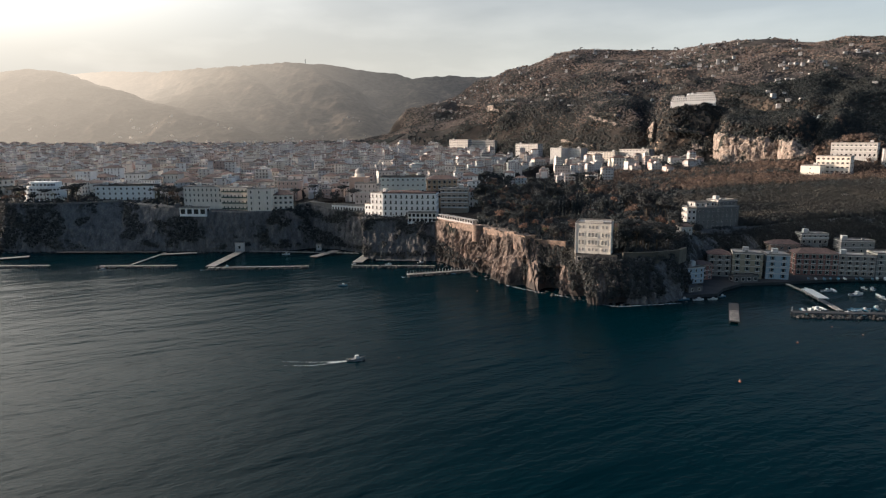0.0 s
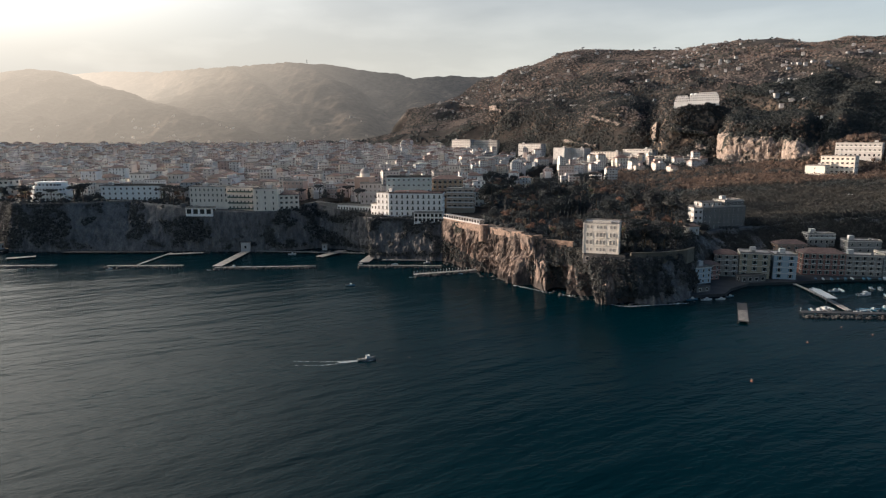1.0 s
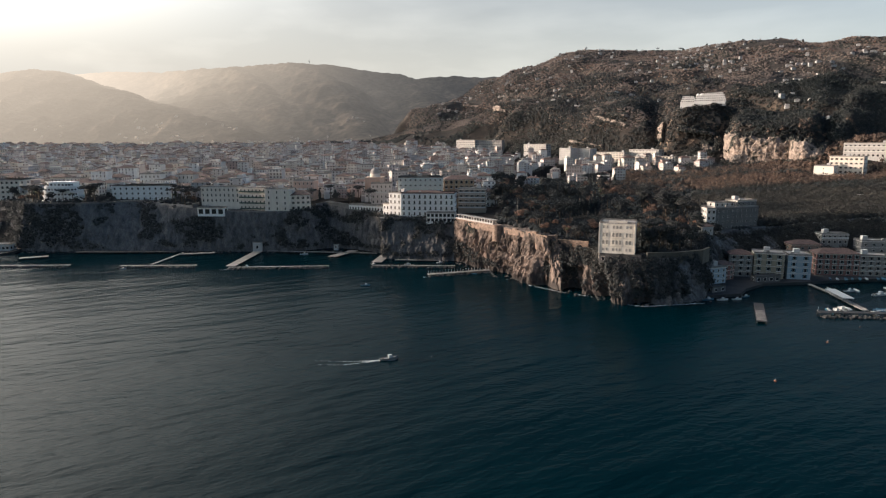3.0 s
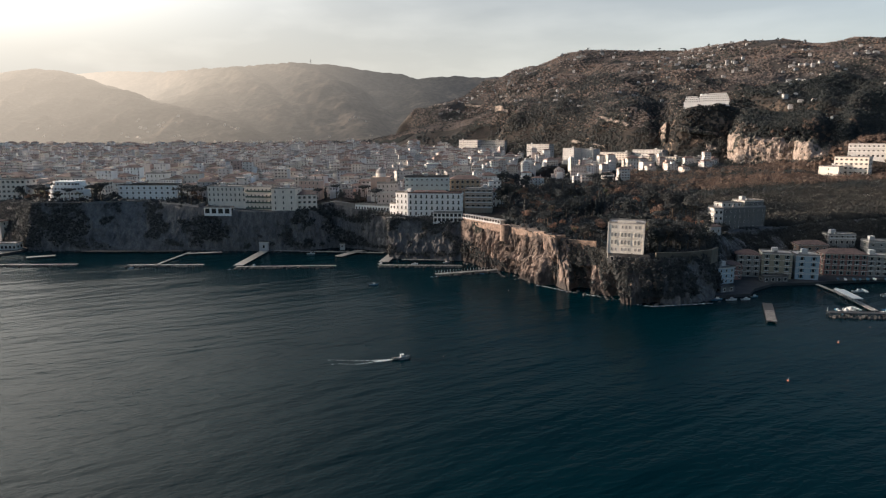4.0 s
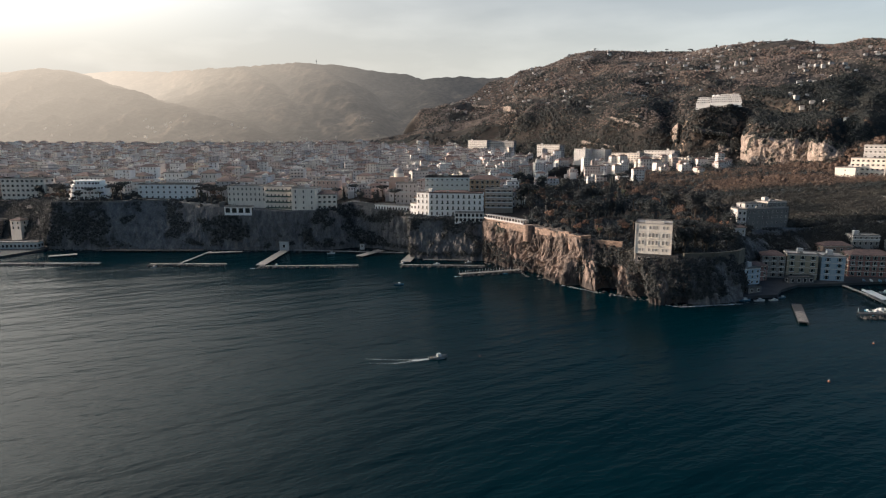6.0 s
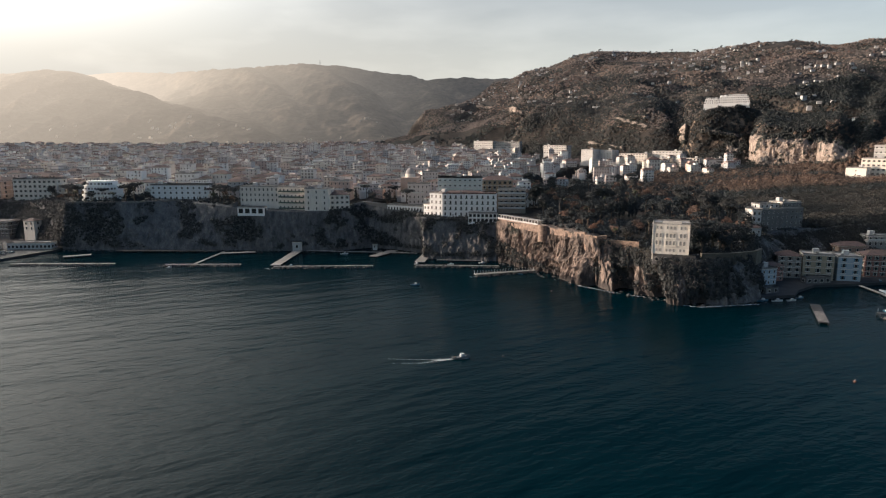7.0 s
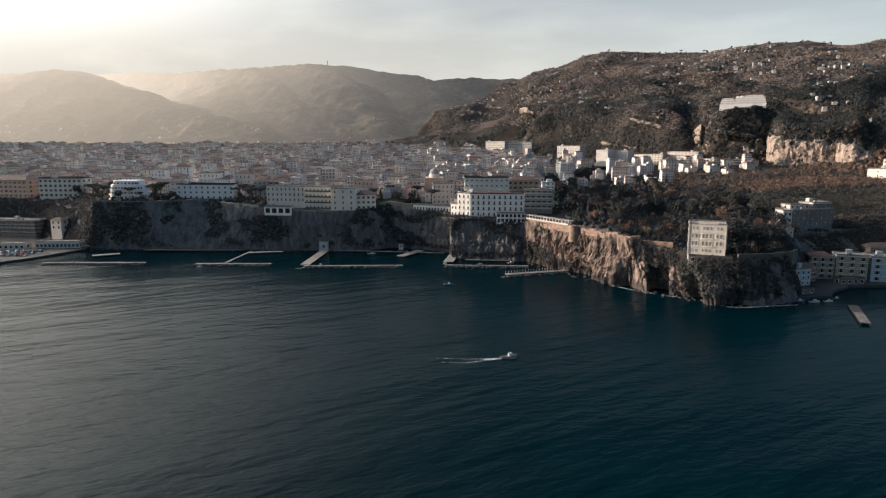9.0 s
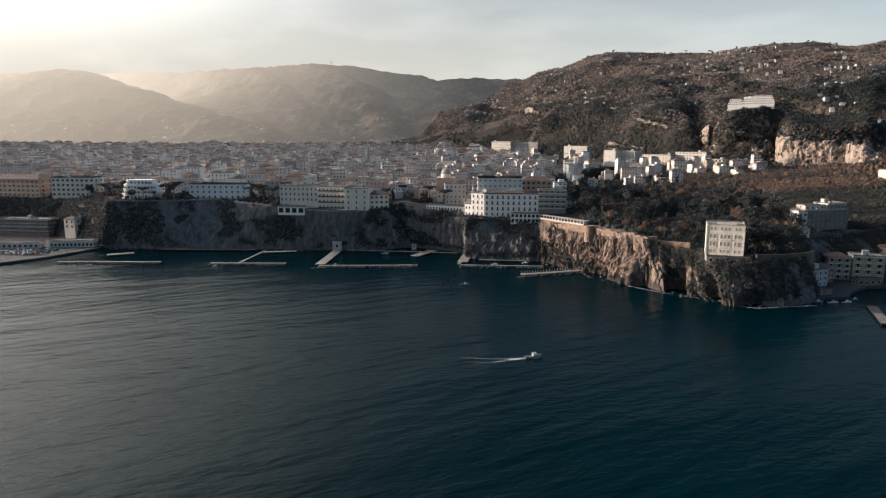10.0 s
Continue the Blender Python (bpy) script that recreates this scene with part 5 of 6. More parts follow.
def woods(name, u_range, y_of, count, rad, mat, label, seed, sparse=-9.0, tufts=14, patch=90.0, keep_out=None, leaf=0.42, low=0.45, tall=0.85):
    rs = np.random.RandomState(seed)
    u = rs.uniform(*u_range, count)
    y = y_of(u, rs.rand(count))
    x = u * y
    pts = np.stack([x, y, np.zeros(count)], -1)
    ok = (inland(x, y) > 6) & (fbm(x / patch, y / patch, 3, seed) > sparse) & free_of(pts, 1.0)
    if keep_out is not None:
        ok &= ~keep_out(x, y)
    pts = pts[ok]
    r = rs.uniform(rad[0], rad[1], len(pts)) * np.clip(pts[:, 1] / 1200, 0.85, 1.5)
    pts[:, 2] = ground_h(pts[:, 0], pts[:, 1]) + r * low
    print(name, len(pts))
    return tagged(new(name, clumps(name, pts, r, mat, tufts, tall, 0.72 if tufts >= 24 else 0.85, seed, leaf)), label, "trees", kind="stuff")


def on_rock(x, y):
    """Where the hill shows bare rock."""
    u, z, bare = x / y, ground_h(x, y), np.zeros(np.shape(x), bool)
    for _, ua, ub, prof, _, _ in ROCK_FACES:
        q = (u - ua) / (ub - ua)
        lo, hi = (np.interp(q, [p[0] for p in prof], [p[k] for p in prof]) for k in (1, 2))
        bare |= (q > 0.03) & (q < 0.97) & (z > lo - 1) & (z < hi - 0.5)
    return bare


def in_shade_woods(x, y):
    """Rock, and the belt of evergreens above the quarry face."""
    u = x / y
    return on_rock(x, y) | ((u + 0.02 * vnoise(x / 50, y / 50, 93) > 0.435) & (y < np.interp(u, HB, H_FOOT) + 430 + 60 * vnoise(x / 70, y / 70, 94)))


def hill_y(u, k):
    return np.interp(u, HB, H_FOOT) - 30 + k ** 1.25 * (np.interp(u, HB, H_CREST_Y) + 60 - np.interp(u, HB, H_FOOT))


def upper_y(u, k):
    start = np.interp(u, HB, H_FOOT) + np.interp(u, HB, H_WIDE) * 0.6
    return start + k ** 1.15 * (np.interp(u, HB, H_CREST_Y) + 60 - start)


woods("hill_woods", (-0.13, 0.76), hill_y, 34000, (1.7, 3.6), LEAF, "dark olive and evergreen woods on the hillside", 3, 0.02, 6, patch=190, keep_out=on_rock, low=0.15, tall=0.65)
woods("winter_woods", (-0.13, 0.76), upper_y, 44000, (1.5, 3.2), LEAF_GREY, "grey-brown leafless woods on the hillside", 9, -0.8, 6, patch=130, keep_out=in_shade_woods, low=0.15, tall=0.65)
woods("hill_scrub", (0.0, 0.76), upper_y, 7000, (1.4, 2.8), LEAF_BARE, "russet winter scrub on the hillside", 4, -0.1, 7, keep_out=in_shade_woods, low=0.15, tall=0.65)
woods("town_trees", (-0.80, 0.38), lambda u, k: 500 * 3.6 ** k, 22000, (1.8, 3.6), LEAF_GARDEN, "dark trees between the town houses", 5, -0.05, 12)
woods("shaded_evergreens", (0.42, 0.78), lambda u, k: np.interp(u, HB, H_FOOT) + 10 + 450 * k ** 1.1, 14000, (2.2, 4.2), LEAF_SCARP, "shade-darkened evergreens on the slope above the quarry face", 15, -0.7, 9, patch=90, keep_out=on_rock)
rs = np.random.RandomState(52)
gx, gy_ = rs.uniform(318, 408, 420), rs.uniform(905, 964, 420)
gp_ = np.stack([gx, gy_, ground_h(gx, gy_) + 0.8], -1)
gp_ = gp_[~on_rock(gx, gy_)]
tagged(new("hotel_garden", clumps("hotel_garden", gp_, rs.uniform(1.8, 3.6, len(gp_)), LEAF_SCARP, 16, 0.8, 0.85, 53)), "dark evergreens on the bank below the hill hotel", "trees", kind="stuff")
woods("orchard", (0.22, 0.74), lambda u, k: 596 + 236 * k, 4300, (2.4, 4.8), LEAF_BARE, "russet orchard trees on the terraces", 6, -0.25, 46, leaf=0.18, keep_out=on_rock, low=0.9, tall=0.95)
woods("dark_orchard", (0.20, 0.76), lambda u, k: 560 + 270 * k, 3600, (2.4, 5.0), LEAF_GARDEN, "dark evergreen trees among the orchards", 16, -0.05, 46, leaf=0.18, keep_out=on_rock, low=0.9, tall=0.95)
woods("evergreen_slope", (0.36, 0.80), lambda u, k: 415 + 190 * k, 8500, (2.8, 5.2), LEAF_SCARP, "dense shade-darkened evergreen trees over the harbour", 7, -0.9, 64, leaf=0.16)
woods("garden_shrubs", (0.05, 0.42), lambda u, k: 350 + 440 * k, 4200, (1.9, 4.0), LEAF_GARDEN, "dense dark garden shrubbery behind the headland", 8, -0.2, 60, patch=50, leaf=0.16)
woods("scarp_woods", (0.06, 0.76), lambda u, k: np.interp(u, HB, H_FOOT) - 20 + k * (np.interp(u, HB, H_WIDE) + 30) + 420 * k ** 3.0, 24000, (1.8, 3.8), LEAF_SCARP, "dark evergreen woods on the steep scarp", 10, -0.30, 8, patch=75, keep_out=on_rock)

# hamlets on the far slopes
rs = np.random.RandomState(61)
far_rows = []
while len(far_rows) < 200:
    u, y = rs.uniform(-0.80, 0.03), 1920 + 520 * rs.rand() ** 1.6
    if vnoise(np.array(u * y / 160), np.array(y / 110), 97) > -0.15:
        far_rows.append((u * y, y, float(max(far_h(np.array(u * y), np.array(y)), ground_h(u * y, y))), rs.uniform(-30, 30), rs.uniform(5, 9)))
# wall tone carries the same painted haze emission as the hills
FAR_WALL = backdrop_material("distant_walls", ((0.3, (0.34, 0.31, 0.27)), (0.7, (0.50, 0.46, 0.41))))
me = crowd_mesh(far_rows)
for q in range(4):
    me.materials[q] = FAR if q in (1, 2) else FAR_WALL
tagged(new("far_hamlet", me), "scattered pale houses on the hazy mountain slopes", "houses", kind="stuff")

# shrubs that cling to the cliffs
rs = np.random.RandomState(12)
CXA, CYA, CZA = np.array(cx), np.array(cy_), np.array(cz_)
pick_r, pick_c = rs.randint(3, rows + 6, 36000), rs.randint(0, CXA.shape[1], 36000)
cpts = np.stack([CXA[pick_r, pick_c], CYA[pick_r, pick_c], CZA[pick_r, pick_c]], -1)
bluff = np.clip((cpts[:, 0] - 47) / 8, 0, 1) * np.clip((150 - cpts[:, 0]) / 10, 0, 1)
pillar = np.minimum.reduce([np.abs(cpts[:, 0] - q) for q in (51, 66, 82)]) < 2.8
lit = ((cpts[:, 0] > -6) & (cpts[:, 0] < 44)).astype(float)
# extra dark shrubs stand in for shade: eastern cliffs, foot of the lit face
want = fbm(cpts[:, 0] / 16 + cpts[:, 1] / 23, cpts[:, 2] / 11, 3, 51) > 0.6 - 0.95 * bluff + 0.3 * bluff * (cpts[:, 0] > 97) - 1.1 * (cpts[:, 0] < -338) - 0.30 * (cpts[:, 0] < -9) - 0.45 * ((cpts[:, 0] < -9) & (cpts[:, 0] > -130)) + 0.5 * lit - 1.3 * lit * (cpts[:, 2] < 13 - 0.42 * cpts[:, 0]) + 1.3 * (pillar & (cpts[:, 2] < 15)) - 0.35 * bluff - 0.012 * (cpts[:, 2] - 15)
cpts = cpts[want & (cpts[:, 2] > 2.8)]
tagged(new("cliff_shrubs", clumps("cliff_shrubs", cpts, rs.uniform(0.7, 1.8, len(cpts)) * (1 + 0.15 * ((cpts[:, 0] > 53) & (cpts[:, 0] < 150))), LEAF_GARDEN, 30, 0.9, 0.7, 13, 0.24)), "dark shrubs clinging to the sea cliffs", "shrubs", kind="stuff")
print("cliff shrubs", len(cpts))
# the wooded slope behind the fishing harbour
n = 6000
hx, hk = rs.uniform(131, 430, n), rs.rand(n)
hy = np.interp(hx, FOOT[:, 0], FOOT[:, 1]) + hk * (np.interp(hx, EDGE[:, 0], EDGE[:, 1]) - np.interp(hx, FOOT[:, 0], FOOT[:, 1]))
hz_ = np.interp(hx, EDGE[:, 0], EDGE[:, 2]) * hk ** 0.8
hp = np.stack([hx, hy + 2, hz_], -1)
hp = hp[free_of(hp, -2.0) & (hk > 0.10)]
tagged(new("slope_shrubs", clumps("slope_shrubs", hp, rs.uniform(1.5, 3.4, len(hp)), LEAF_SCARP, 40, 0.9, 0.72, 14, 0.2)), "shade-darkened ivy and shrubs on the slope behind the harbour", "shrubs", kind="stuff")


def taper(points, radii, sides=6):
    """A tube through points, as verts and quads."""
    bm = bmesh.new()
    last = None
    for (x, y, z), r in zip(points, radii):
        ring = [bm.verts.new((x + r * math.cos(2 * math.pi * k / sides), y + r * math.sin(2 * math.pi * k / sides), z)) for k in range(sides)]
        if last:
            for k in range(sides):
                bm.faces.new((last[k], last[(k + 1) % sides], ring[(k + 1) % sides], ring[k]))
        last = ring
    bm.faces.new(last)
    return bm


def tree(kind, h, seed):
    rg, rs2 = random.Random(seed), np.random.RandomState(seed)
    if kind == "cypress":
        ob = thing("cypress", pose(0, 0, 0), "slim dark green cypress tree", "tree", "cypresses")
        part("trunk", taper([(0, 0, -1), (0, 0, h * 0.3)], [0.25, 0.2]), BARK, ob)
        k = 12
        pts = np.stack([rs2.normal(size=k) * 0.15, rs2.normal(size=k) * 0.15, np.linspace(h * 0.14, h * 0.95, k)], -1)
        part("crown", clumps("crown", pts, 1.25 * np.sin(np.linspace(0.7, 3.0, k)) + 0.2, LEAF_GARDEN, 30, 1.5, 0.8, seed, 0.4), None, ob)
    elif kind == "palm":
        ob = thing("palm_tree", pose(0, 0, 0), "tall palm with a ragged crown", "palm", "palms")
        bend = rg.uniform(-0.6, 0.6)
        part("trunk", taper([(0, 0, -1), (bend * 0.3, 0, h * 0.4), (bend, 0, h)], [0.32, 0.24, 0.22], 7), BARK, ob)
        bm = bmesh.new()
        for f in range(20):
            a, up = rg.uniform(0, 6.28), rg.uniform(-0.25, 1.0)
            length, side = rg.uniform(2.2, 3.2), Vector((-math.sin(a), math.cos(a), 0))
            last = None
            for k in range(5):
                t = k / 4
                c = Vector((bend + math.cos(a) * length * t, math.sin(a) * length * t, h + up * length * t * 0.9 - 1.9 * t * t))
                wd = 0.55 * math.sin(math.pi * (0.12 + 0.85 * t))
                pair = (bm.verts.new(c + side * wd - Vector((0, 0, wd * 0.5))), bm.verts.new(c), bm.verts.new(c - side * wd - Vector((0, 0, wd * 0.5))))
                if last:
                    bm.faces.new((last[0], last[1], pair[1], pair[0])), bm.faces.new((last[1], last[2], pair[2], pair[1]))
                last = pair
        part("crown", bm, PALM, ob)
    else:
        pine = kind == "pine"
        ob = thing("pine_tree" if pine else "garden_tree", pose(0, 0, 0), "umbrella pine with dark flat crown" if pine else "dense broad-leaved garden tree", "tree", "pines" if pine else "garden trees")
        fork = h * (0.68 if pine else 0.4)
        trunk = taper([(0, 0, -1), (0.2, 0.1, fork * 0.5), (0.1, 0, fork)], [0.42, 0.32, 0.26])
        for k in range(5):
            a = k * 1.26 + rg.random()
            last = None
            for t, r in ((0, 0.18), (1, 0.06)):
                c = Vector((0.1 + math.cos(a) * 2.4 * t, math.sin(a) * 2.4 * t, fork - 0.3 + (h * 0.2) * t))
                ring = [trunk.verts.new(c + Vector((r * math.cos(q), r * math.sin(q), 0))) for q in (0, 2.1, 4.2)]
                if last:
                    for q in range(3):
                        trunk.faces.new((last[q], last[(q + 1) % 3], ring[(q + 1) % 3], ring[q]))
                last = ring
        part("trunk", trunk, BARK, ob)
        k = 16
        ang, rad = rs2.uniform(0, 6.28, k), np.sqrt(rs2.rand(k)) * h * (0.36 if pine else 0.27)
        zz = h * 0.84 + rs2.uniform(-0.05, 0.06, k) * h if pine else h * (0.62 + rs2.uniform(-0.2, 0.22, k))
        pts = np.stack([np.cos(ang) * rad, np.sin(ang) * rad, zz], -1)
        part("crown", clumps("crown", pts, rs2.uniform(0.10, 0.16, k) * h, LEAF_GARDEN if kind != "russet" else LEAF_BARE, 90, 0.62 if pine else 0.9, 0.66, seed, 0.22), None, ob)
    return ob


MODELS = {"pine": [tree("pine", 14, 1), tree("pine", 11, 2)], "broad": [tree("broad", 10, 3), tree("broad", 8, 4), tree("broad", 12, 5)],
          "russet": [tree("russet", 8, 6), tree("russet", 10, 7)], "palm": [tree("palm", 10, 8), tree("palm", 8, 9)], "cypress": [tree("cypress", 13, 10)]}
PLACED = set()


def plant(kind, x, y, z, size=1.0):
    model = random.choice(MODELS[kind])
    m = pose(x, y, z, 0, 0, random.uniform(0, 360)) @ Matrix.Scale(size, 4)
    if model.name in PLACED:
        return copy_thing(model, m)
    PLACED.add(model.name)
    model.matrix_basis = m
    return model


random.seed(21)
grown = 0
for _ in range(1500):
    x, y = random.uniform(22, 160), random.uniform(352, 690)
    if x > 24 + (y - 350) * 0.5 and y > 440 or not clear(x, y, 2.5):
        continue
    if inland(np.array(x), np.array(y)) < 7 or (x > 66 and x < 96 and y < 362):
        continue
    kind = random.choices(("broad", "pine", "russet", "palm", "cypress"), (8, 2, 6, 2, 1))[0]
    plant(kind, x, y, float(ground_h(x, y)), random.uniform(0.8, 1.25))
    TAKEN.append((x, y, 1.6))
    grown += 1
    if grown > 240:
        break
# gardens along the eastern cliff top
for _ in range(400):
    x, y = random.uniform(-430, -64), random.uniform(490, 575)
    d = float(inland(np.array(x), np.array(y)))
    if d < 7 or d > 46 or not clear(x, y, 3.0):
        continue
    plant(random.choices(("broad", "pine", "russet", "palm", "cypress"), (6, 4, 4, 1, 1))[0], x, y, float(ground_h(x, y)), random.uniform(0.7, 1.1))
    TAKEN.append((x, y, 2.4))
# the dark grove beside the villa
for x, y, kind, size in ((100, 349, "broad", 1.1), (107, 352, "pine", 1.15), (113, 350, "broad", 1.2), (119, 355, "broad", 1.25), (125, 353, "broad", 1.1), (104, 360, "pine", 1.2),
                         (112, 363, "broad", 1.3), (121, 366, "pine", 1.1), (129, 364, "broad", 1.2), (134, 372, "broad", 1.1), (96, 364, "cypress", 1.0), (98, 356, "cypress", 0.9),
                         (128, 378, "broad", 1.2), (139, 384, "broad", 1.1), (64, 372, "broad", 0.8), (60, 380, "palm", 0.9), (67, 379, "palm", 1.0), (99, 342, "cypress", 0.55)):
    plant(kind, x, y, float(ground_h(x, y)), size)
for k in range(34):
    x, y = random.uniform(100, 168), random.uniform(430, 530)
    if clear(x, y, 3.0):
        plant(random.choice(("broad", "broad", "russet", "pine")), x, y, float(ground_h(x, y)), random.uniform(1.15, 1.5))
for x in range(6):
    plant("cypress", 88 + x * 3.4, 492 + (x % 3) * 3, float(ground_h(88 + x * 3.4, 492)), 1.0 + 0.12 * (x % 3))
# tall pines along the hill's crest
for k in range(30):
    u = 0.17 + 0.55 * random.random() if k % 3 else 0.27 + 0.05 * random.random()
    y = float(np.interp(u, HB, H_CREST_Y)) - random.uniform(0, 60)
    if k % 4 == 0:
        plant("pine", u * y, y, float(ground_h(u * y, y)) - 3.5, random.uniform(0.7, 1.0))
    else:
        plant("broad", u * y, y, float(ground_h(u * y, y)) - 2.0, random.uniform(0.6, 1.0))
print("trees", grown)


# ---------------------------------------------------------------- rock faces on the hill
def outcrop(name, ua, ub, prof, label, seed):
    """A broken rock face that follows the slope between the heights of its foot and its rim."""
    cols = max(24, int((ub - ua) * 900 / 0.9))
    q = np.linspace(0, 1, cols)
    lo, hi = (np.interp(q, [p[0] for p in prof], [p[k] for p in prof]) for k in (1, 2))
    hi = hi + fbm(q * cols / 9, q * 0, 4, seed) * np.minimum(3.0, (hi - lo) * 0.25)
    u = ua + (ub - ua) * q
    ys = np.arange(700, 2300, 1.0)
    land = ground_h(u[None] * ys[:, None], ys[:, None] + 0 * u[None])
    y_lo, y_hi = (ys[np.argmax(land > z[None], axis=0)] for z in (lo, hi))
    blur = np.ones(9) / 9
    y_lo, y_hi = (np.convolve(np.pad(v, 4, "edge"), blur, "valid") for v in (y_lo, y_hi))
    y_hi = np.minimum(y_hi, y_lo + 16)
    t = np.linspace(0, 1, 40)[:, None]
    z = lo + (hi - lo) * t
    y = y_lo + (y_hi - y_lo) * t
    s_ = (u * y)[0][None] + 0 * t
    out = 6.0 + (0.5 - np.abs(fbm(s_ / 7, z / 24, 3, seed + 1, 0.6))) * 1.6 + np.round(fbm(s_ / 5, z / 6, 3, seed + 2) * 2.5) / 2.5 * 1.3 + fbm(s_ / 2, z / 2, 3, seed + 5) * 0.7 - np.clip(0.10 - np.abs(fbm(s_ / 9, z / 40, 3, seed + 7)), 0, 1) * 8
    out = out - 7 * np.clip(1 - np.minimum(q, 1 - q) * 12, 0, 1)[None] ** 2 - 5 * np.clip(t - 0.85, 0, 1) / 0.15
    y = y - out
    return tagged(new(name, grid_mesh(name, u * y - out * 0.5, y, z, PALE, False)), label, "cliff", kind="structure")


PALE = rock_material("pale_limestone", (0.10, 0.085, 0.075), (0.30, 0.235, 0.19), (0.52, 0.42, 0.335), 0.10)
FACES = [outcrop(*spec) for spec in ROCK_FACES]

# trees and bushes that overhang the rock faces
rs = np.random.RandomState(33)
rim = []
for ob in FACES:
    co = np.empty(len(ob.data.vertices) * 3)
    ob.data.vertices.foreach_get("co", co)
    co = co.reshape(40, -1, 3)
    for row, odds in ((39, 0.5), (36, 0.25), (0, 0.5), (3, 0.3), (16, 0.04), (25, 0.04)):
        rim.append(co[row][rs.rand(co.shape[1]) < odds])
rim = np.vstack(rim)
tagged(new("rim_shrubs", clumps("rim_shrubs", rim + rs.normal(size=rim.shape) * 0.6, rs.uniform(1.2, 3.4, len(rim)), LEAF, 14, 0.9, 0.8, 34)), "bushes fringing the rock faces", "shrubs", kind="stuff")


# ---------------------------------------------------------------- shore works
print("shore")


def slab(name, pts, z0, z1, mat, label="", category="", kind="", parent=None):
    """A platform with this outline."""
    bm = bmesh.new()
    lo = [bm.verts.new((x, y, z0)) for x, y in pts]
    f = bm.faces.new(lo)
    f.normal_update()
    if f.normal.z > 0:
        f.normal_flip()
    top = bmesh.ops.extrude_face_region(bm, geom=[f])
    bmesh.ops.translate(bm, vec=(0, 0, z1 - z0), verts=[v for v in top["geom"] if isinstance(v, bmesh.types.BMVert)])
    bmesh.ops.recalc_face_normals(bm, faces=bm.faces[:])
    if parent:
        return part(name, bm, mat, parent, label)
    return tagged(new(name, mesh_of(name, bm, mat)), label, category, kind=kind)


def stones(name, a, b, width, count, size, seed, z=0.0):
    """Tumbled boulders along a line."""
    rs3 = np.random.RandomState(seed)
    t = rs3.rand(count)
    w = math.hypot(b[0] - a[0], b[1] - a[1])
    nx, ny = (b[1] - a[1]) / w, -(b[0] - a[0]) / w
    off = rs3.uniform(-width, width, count)
    pts = np.stack([a[0] + (b[0] - a[0]) * t + nx * off, a[1] + (b[1] - a[1]) * t + ny * off, z + rs3.uniform(-0.3, 0.5, count)], -1)
    r = rs3.uniform(0.5, 1.0, count) * size
    v = ICO_V[None] * rs3.uniform(0.7, 1.15, (count, 12, 3)) * r[:, None, None] + pts[:, None]
    return poly_mesh(name, v.reshape(-1, 3), (ICO_F[None] + (np.arange(count) * 12)[:, None, None]).reshape(-1, 3), BOULDER)


def jetty(a, b, width, label, rocks=True, name="bathing_jetty", deck=DECK, posts=0, z=1.1):
    """A deck on piles, shielded by boulders on its seaward side."""
    w = math.hypot(b[0] - a[0], b[1] - a[1])
    turn = math.degrees(math.atan2(b[1] - a[1], b[0] - a[0]))
    ob = thing(name, pose(a[0], a[1], 0, 0, 0, turn), label, "jetty", "jetties")
    part_box("deck", (0, -width / 2, z - 0.35, w, width / 2, z), deck, ob)
    n = max(2, int(w / 6))
    for k in range(n + 1):
        for s in (-1, 1):
            part("pile", MESHES.setdefault("pile", mesh_of("pile", taper([(0, 0, -2), (0, 0, 0.76)], [0.28, 0.28], 8), CONCRETE)), None, ob, at=pose(0.4 + k * (w - 0.8) / n, s * (width / 2 - 0.4), 0))
    if rocks:
        st = part("boulders", stones("boulders", (0, -width / 2 - 1.6), (w, -width / 2 - 1.6), 1.8, int(w * 2.2), 1.15, int(w)), None, ob, "dark tumbled breakwater stones")
        tagged(st, kind="stuff")
    for k in range(posts):
        part("post", MESHES.setdefault("post", mesh_of("post", taper([(0, 0, 0), (0, 0, 1.9)], [0.09, 0.09], 6), HULL)), None, ob, at=pose(0.6 + k * (w - 1.2) / max(1, posts - 1), width / 2 - 0.3, z))
    return ob


jetty((-345, 424), (-273, 426), 2.6, "long pale bathing jetty behind a line of boulders")
jetty((-326, 452), (-310, 461), 6.0, "broad pale bathing deck", False)
jetty((-236.6, 423), (-184.4, 424.5), 2.6, "long pale bathing jetty behind a line of boulders")
jetty((-217, 427), (-214.5, 474), 1.8, "narrow footbridge to the bathing jetty", False, "footbridge")
jetty((-214.5, 468), (-190, 474), 5.0, "grey shore deck below the cliff", False)
jetty((-159.9, 417), (-92.9, 421), 2.2, "long pale bathing jetty behind a line of boulders")
jetty((-160, 421), (-158.5, 480), 6.5, "wide sloping wooden pier from the shore", False, "pier")
jetty((-97.5, 456), (-84.5, 482), 6.5, "grey wooden bathing deck", False)
jetty((-63.8, 423), (-7.3, 421), 2.0, "long pale bathing jetty behind a line of boulders")
jetty((-62, 434), (-58, 466), 7.0, "stepped wooden bathing deck", False)
jetty((-50, 443), (-18, 440.5), 2.0, "narrow shore walkway under the cliff", False, "footbridge")
jetty((-152, 481), (-66, 470), 2.0, "narrow shore walkway under the cliff", False, "footbridge")
jetty((-24.6, 393), (15.6, 407), 3.4, "bathing jetty lined with white cabin posts", True, posts=22)
jetty((-300, 478), (-222, 479), 5.0, "grey concrete shore platform", False, deck=CONCRETE)
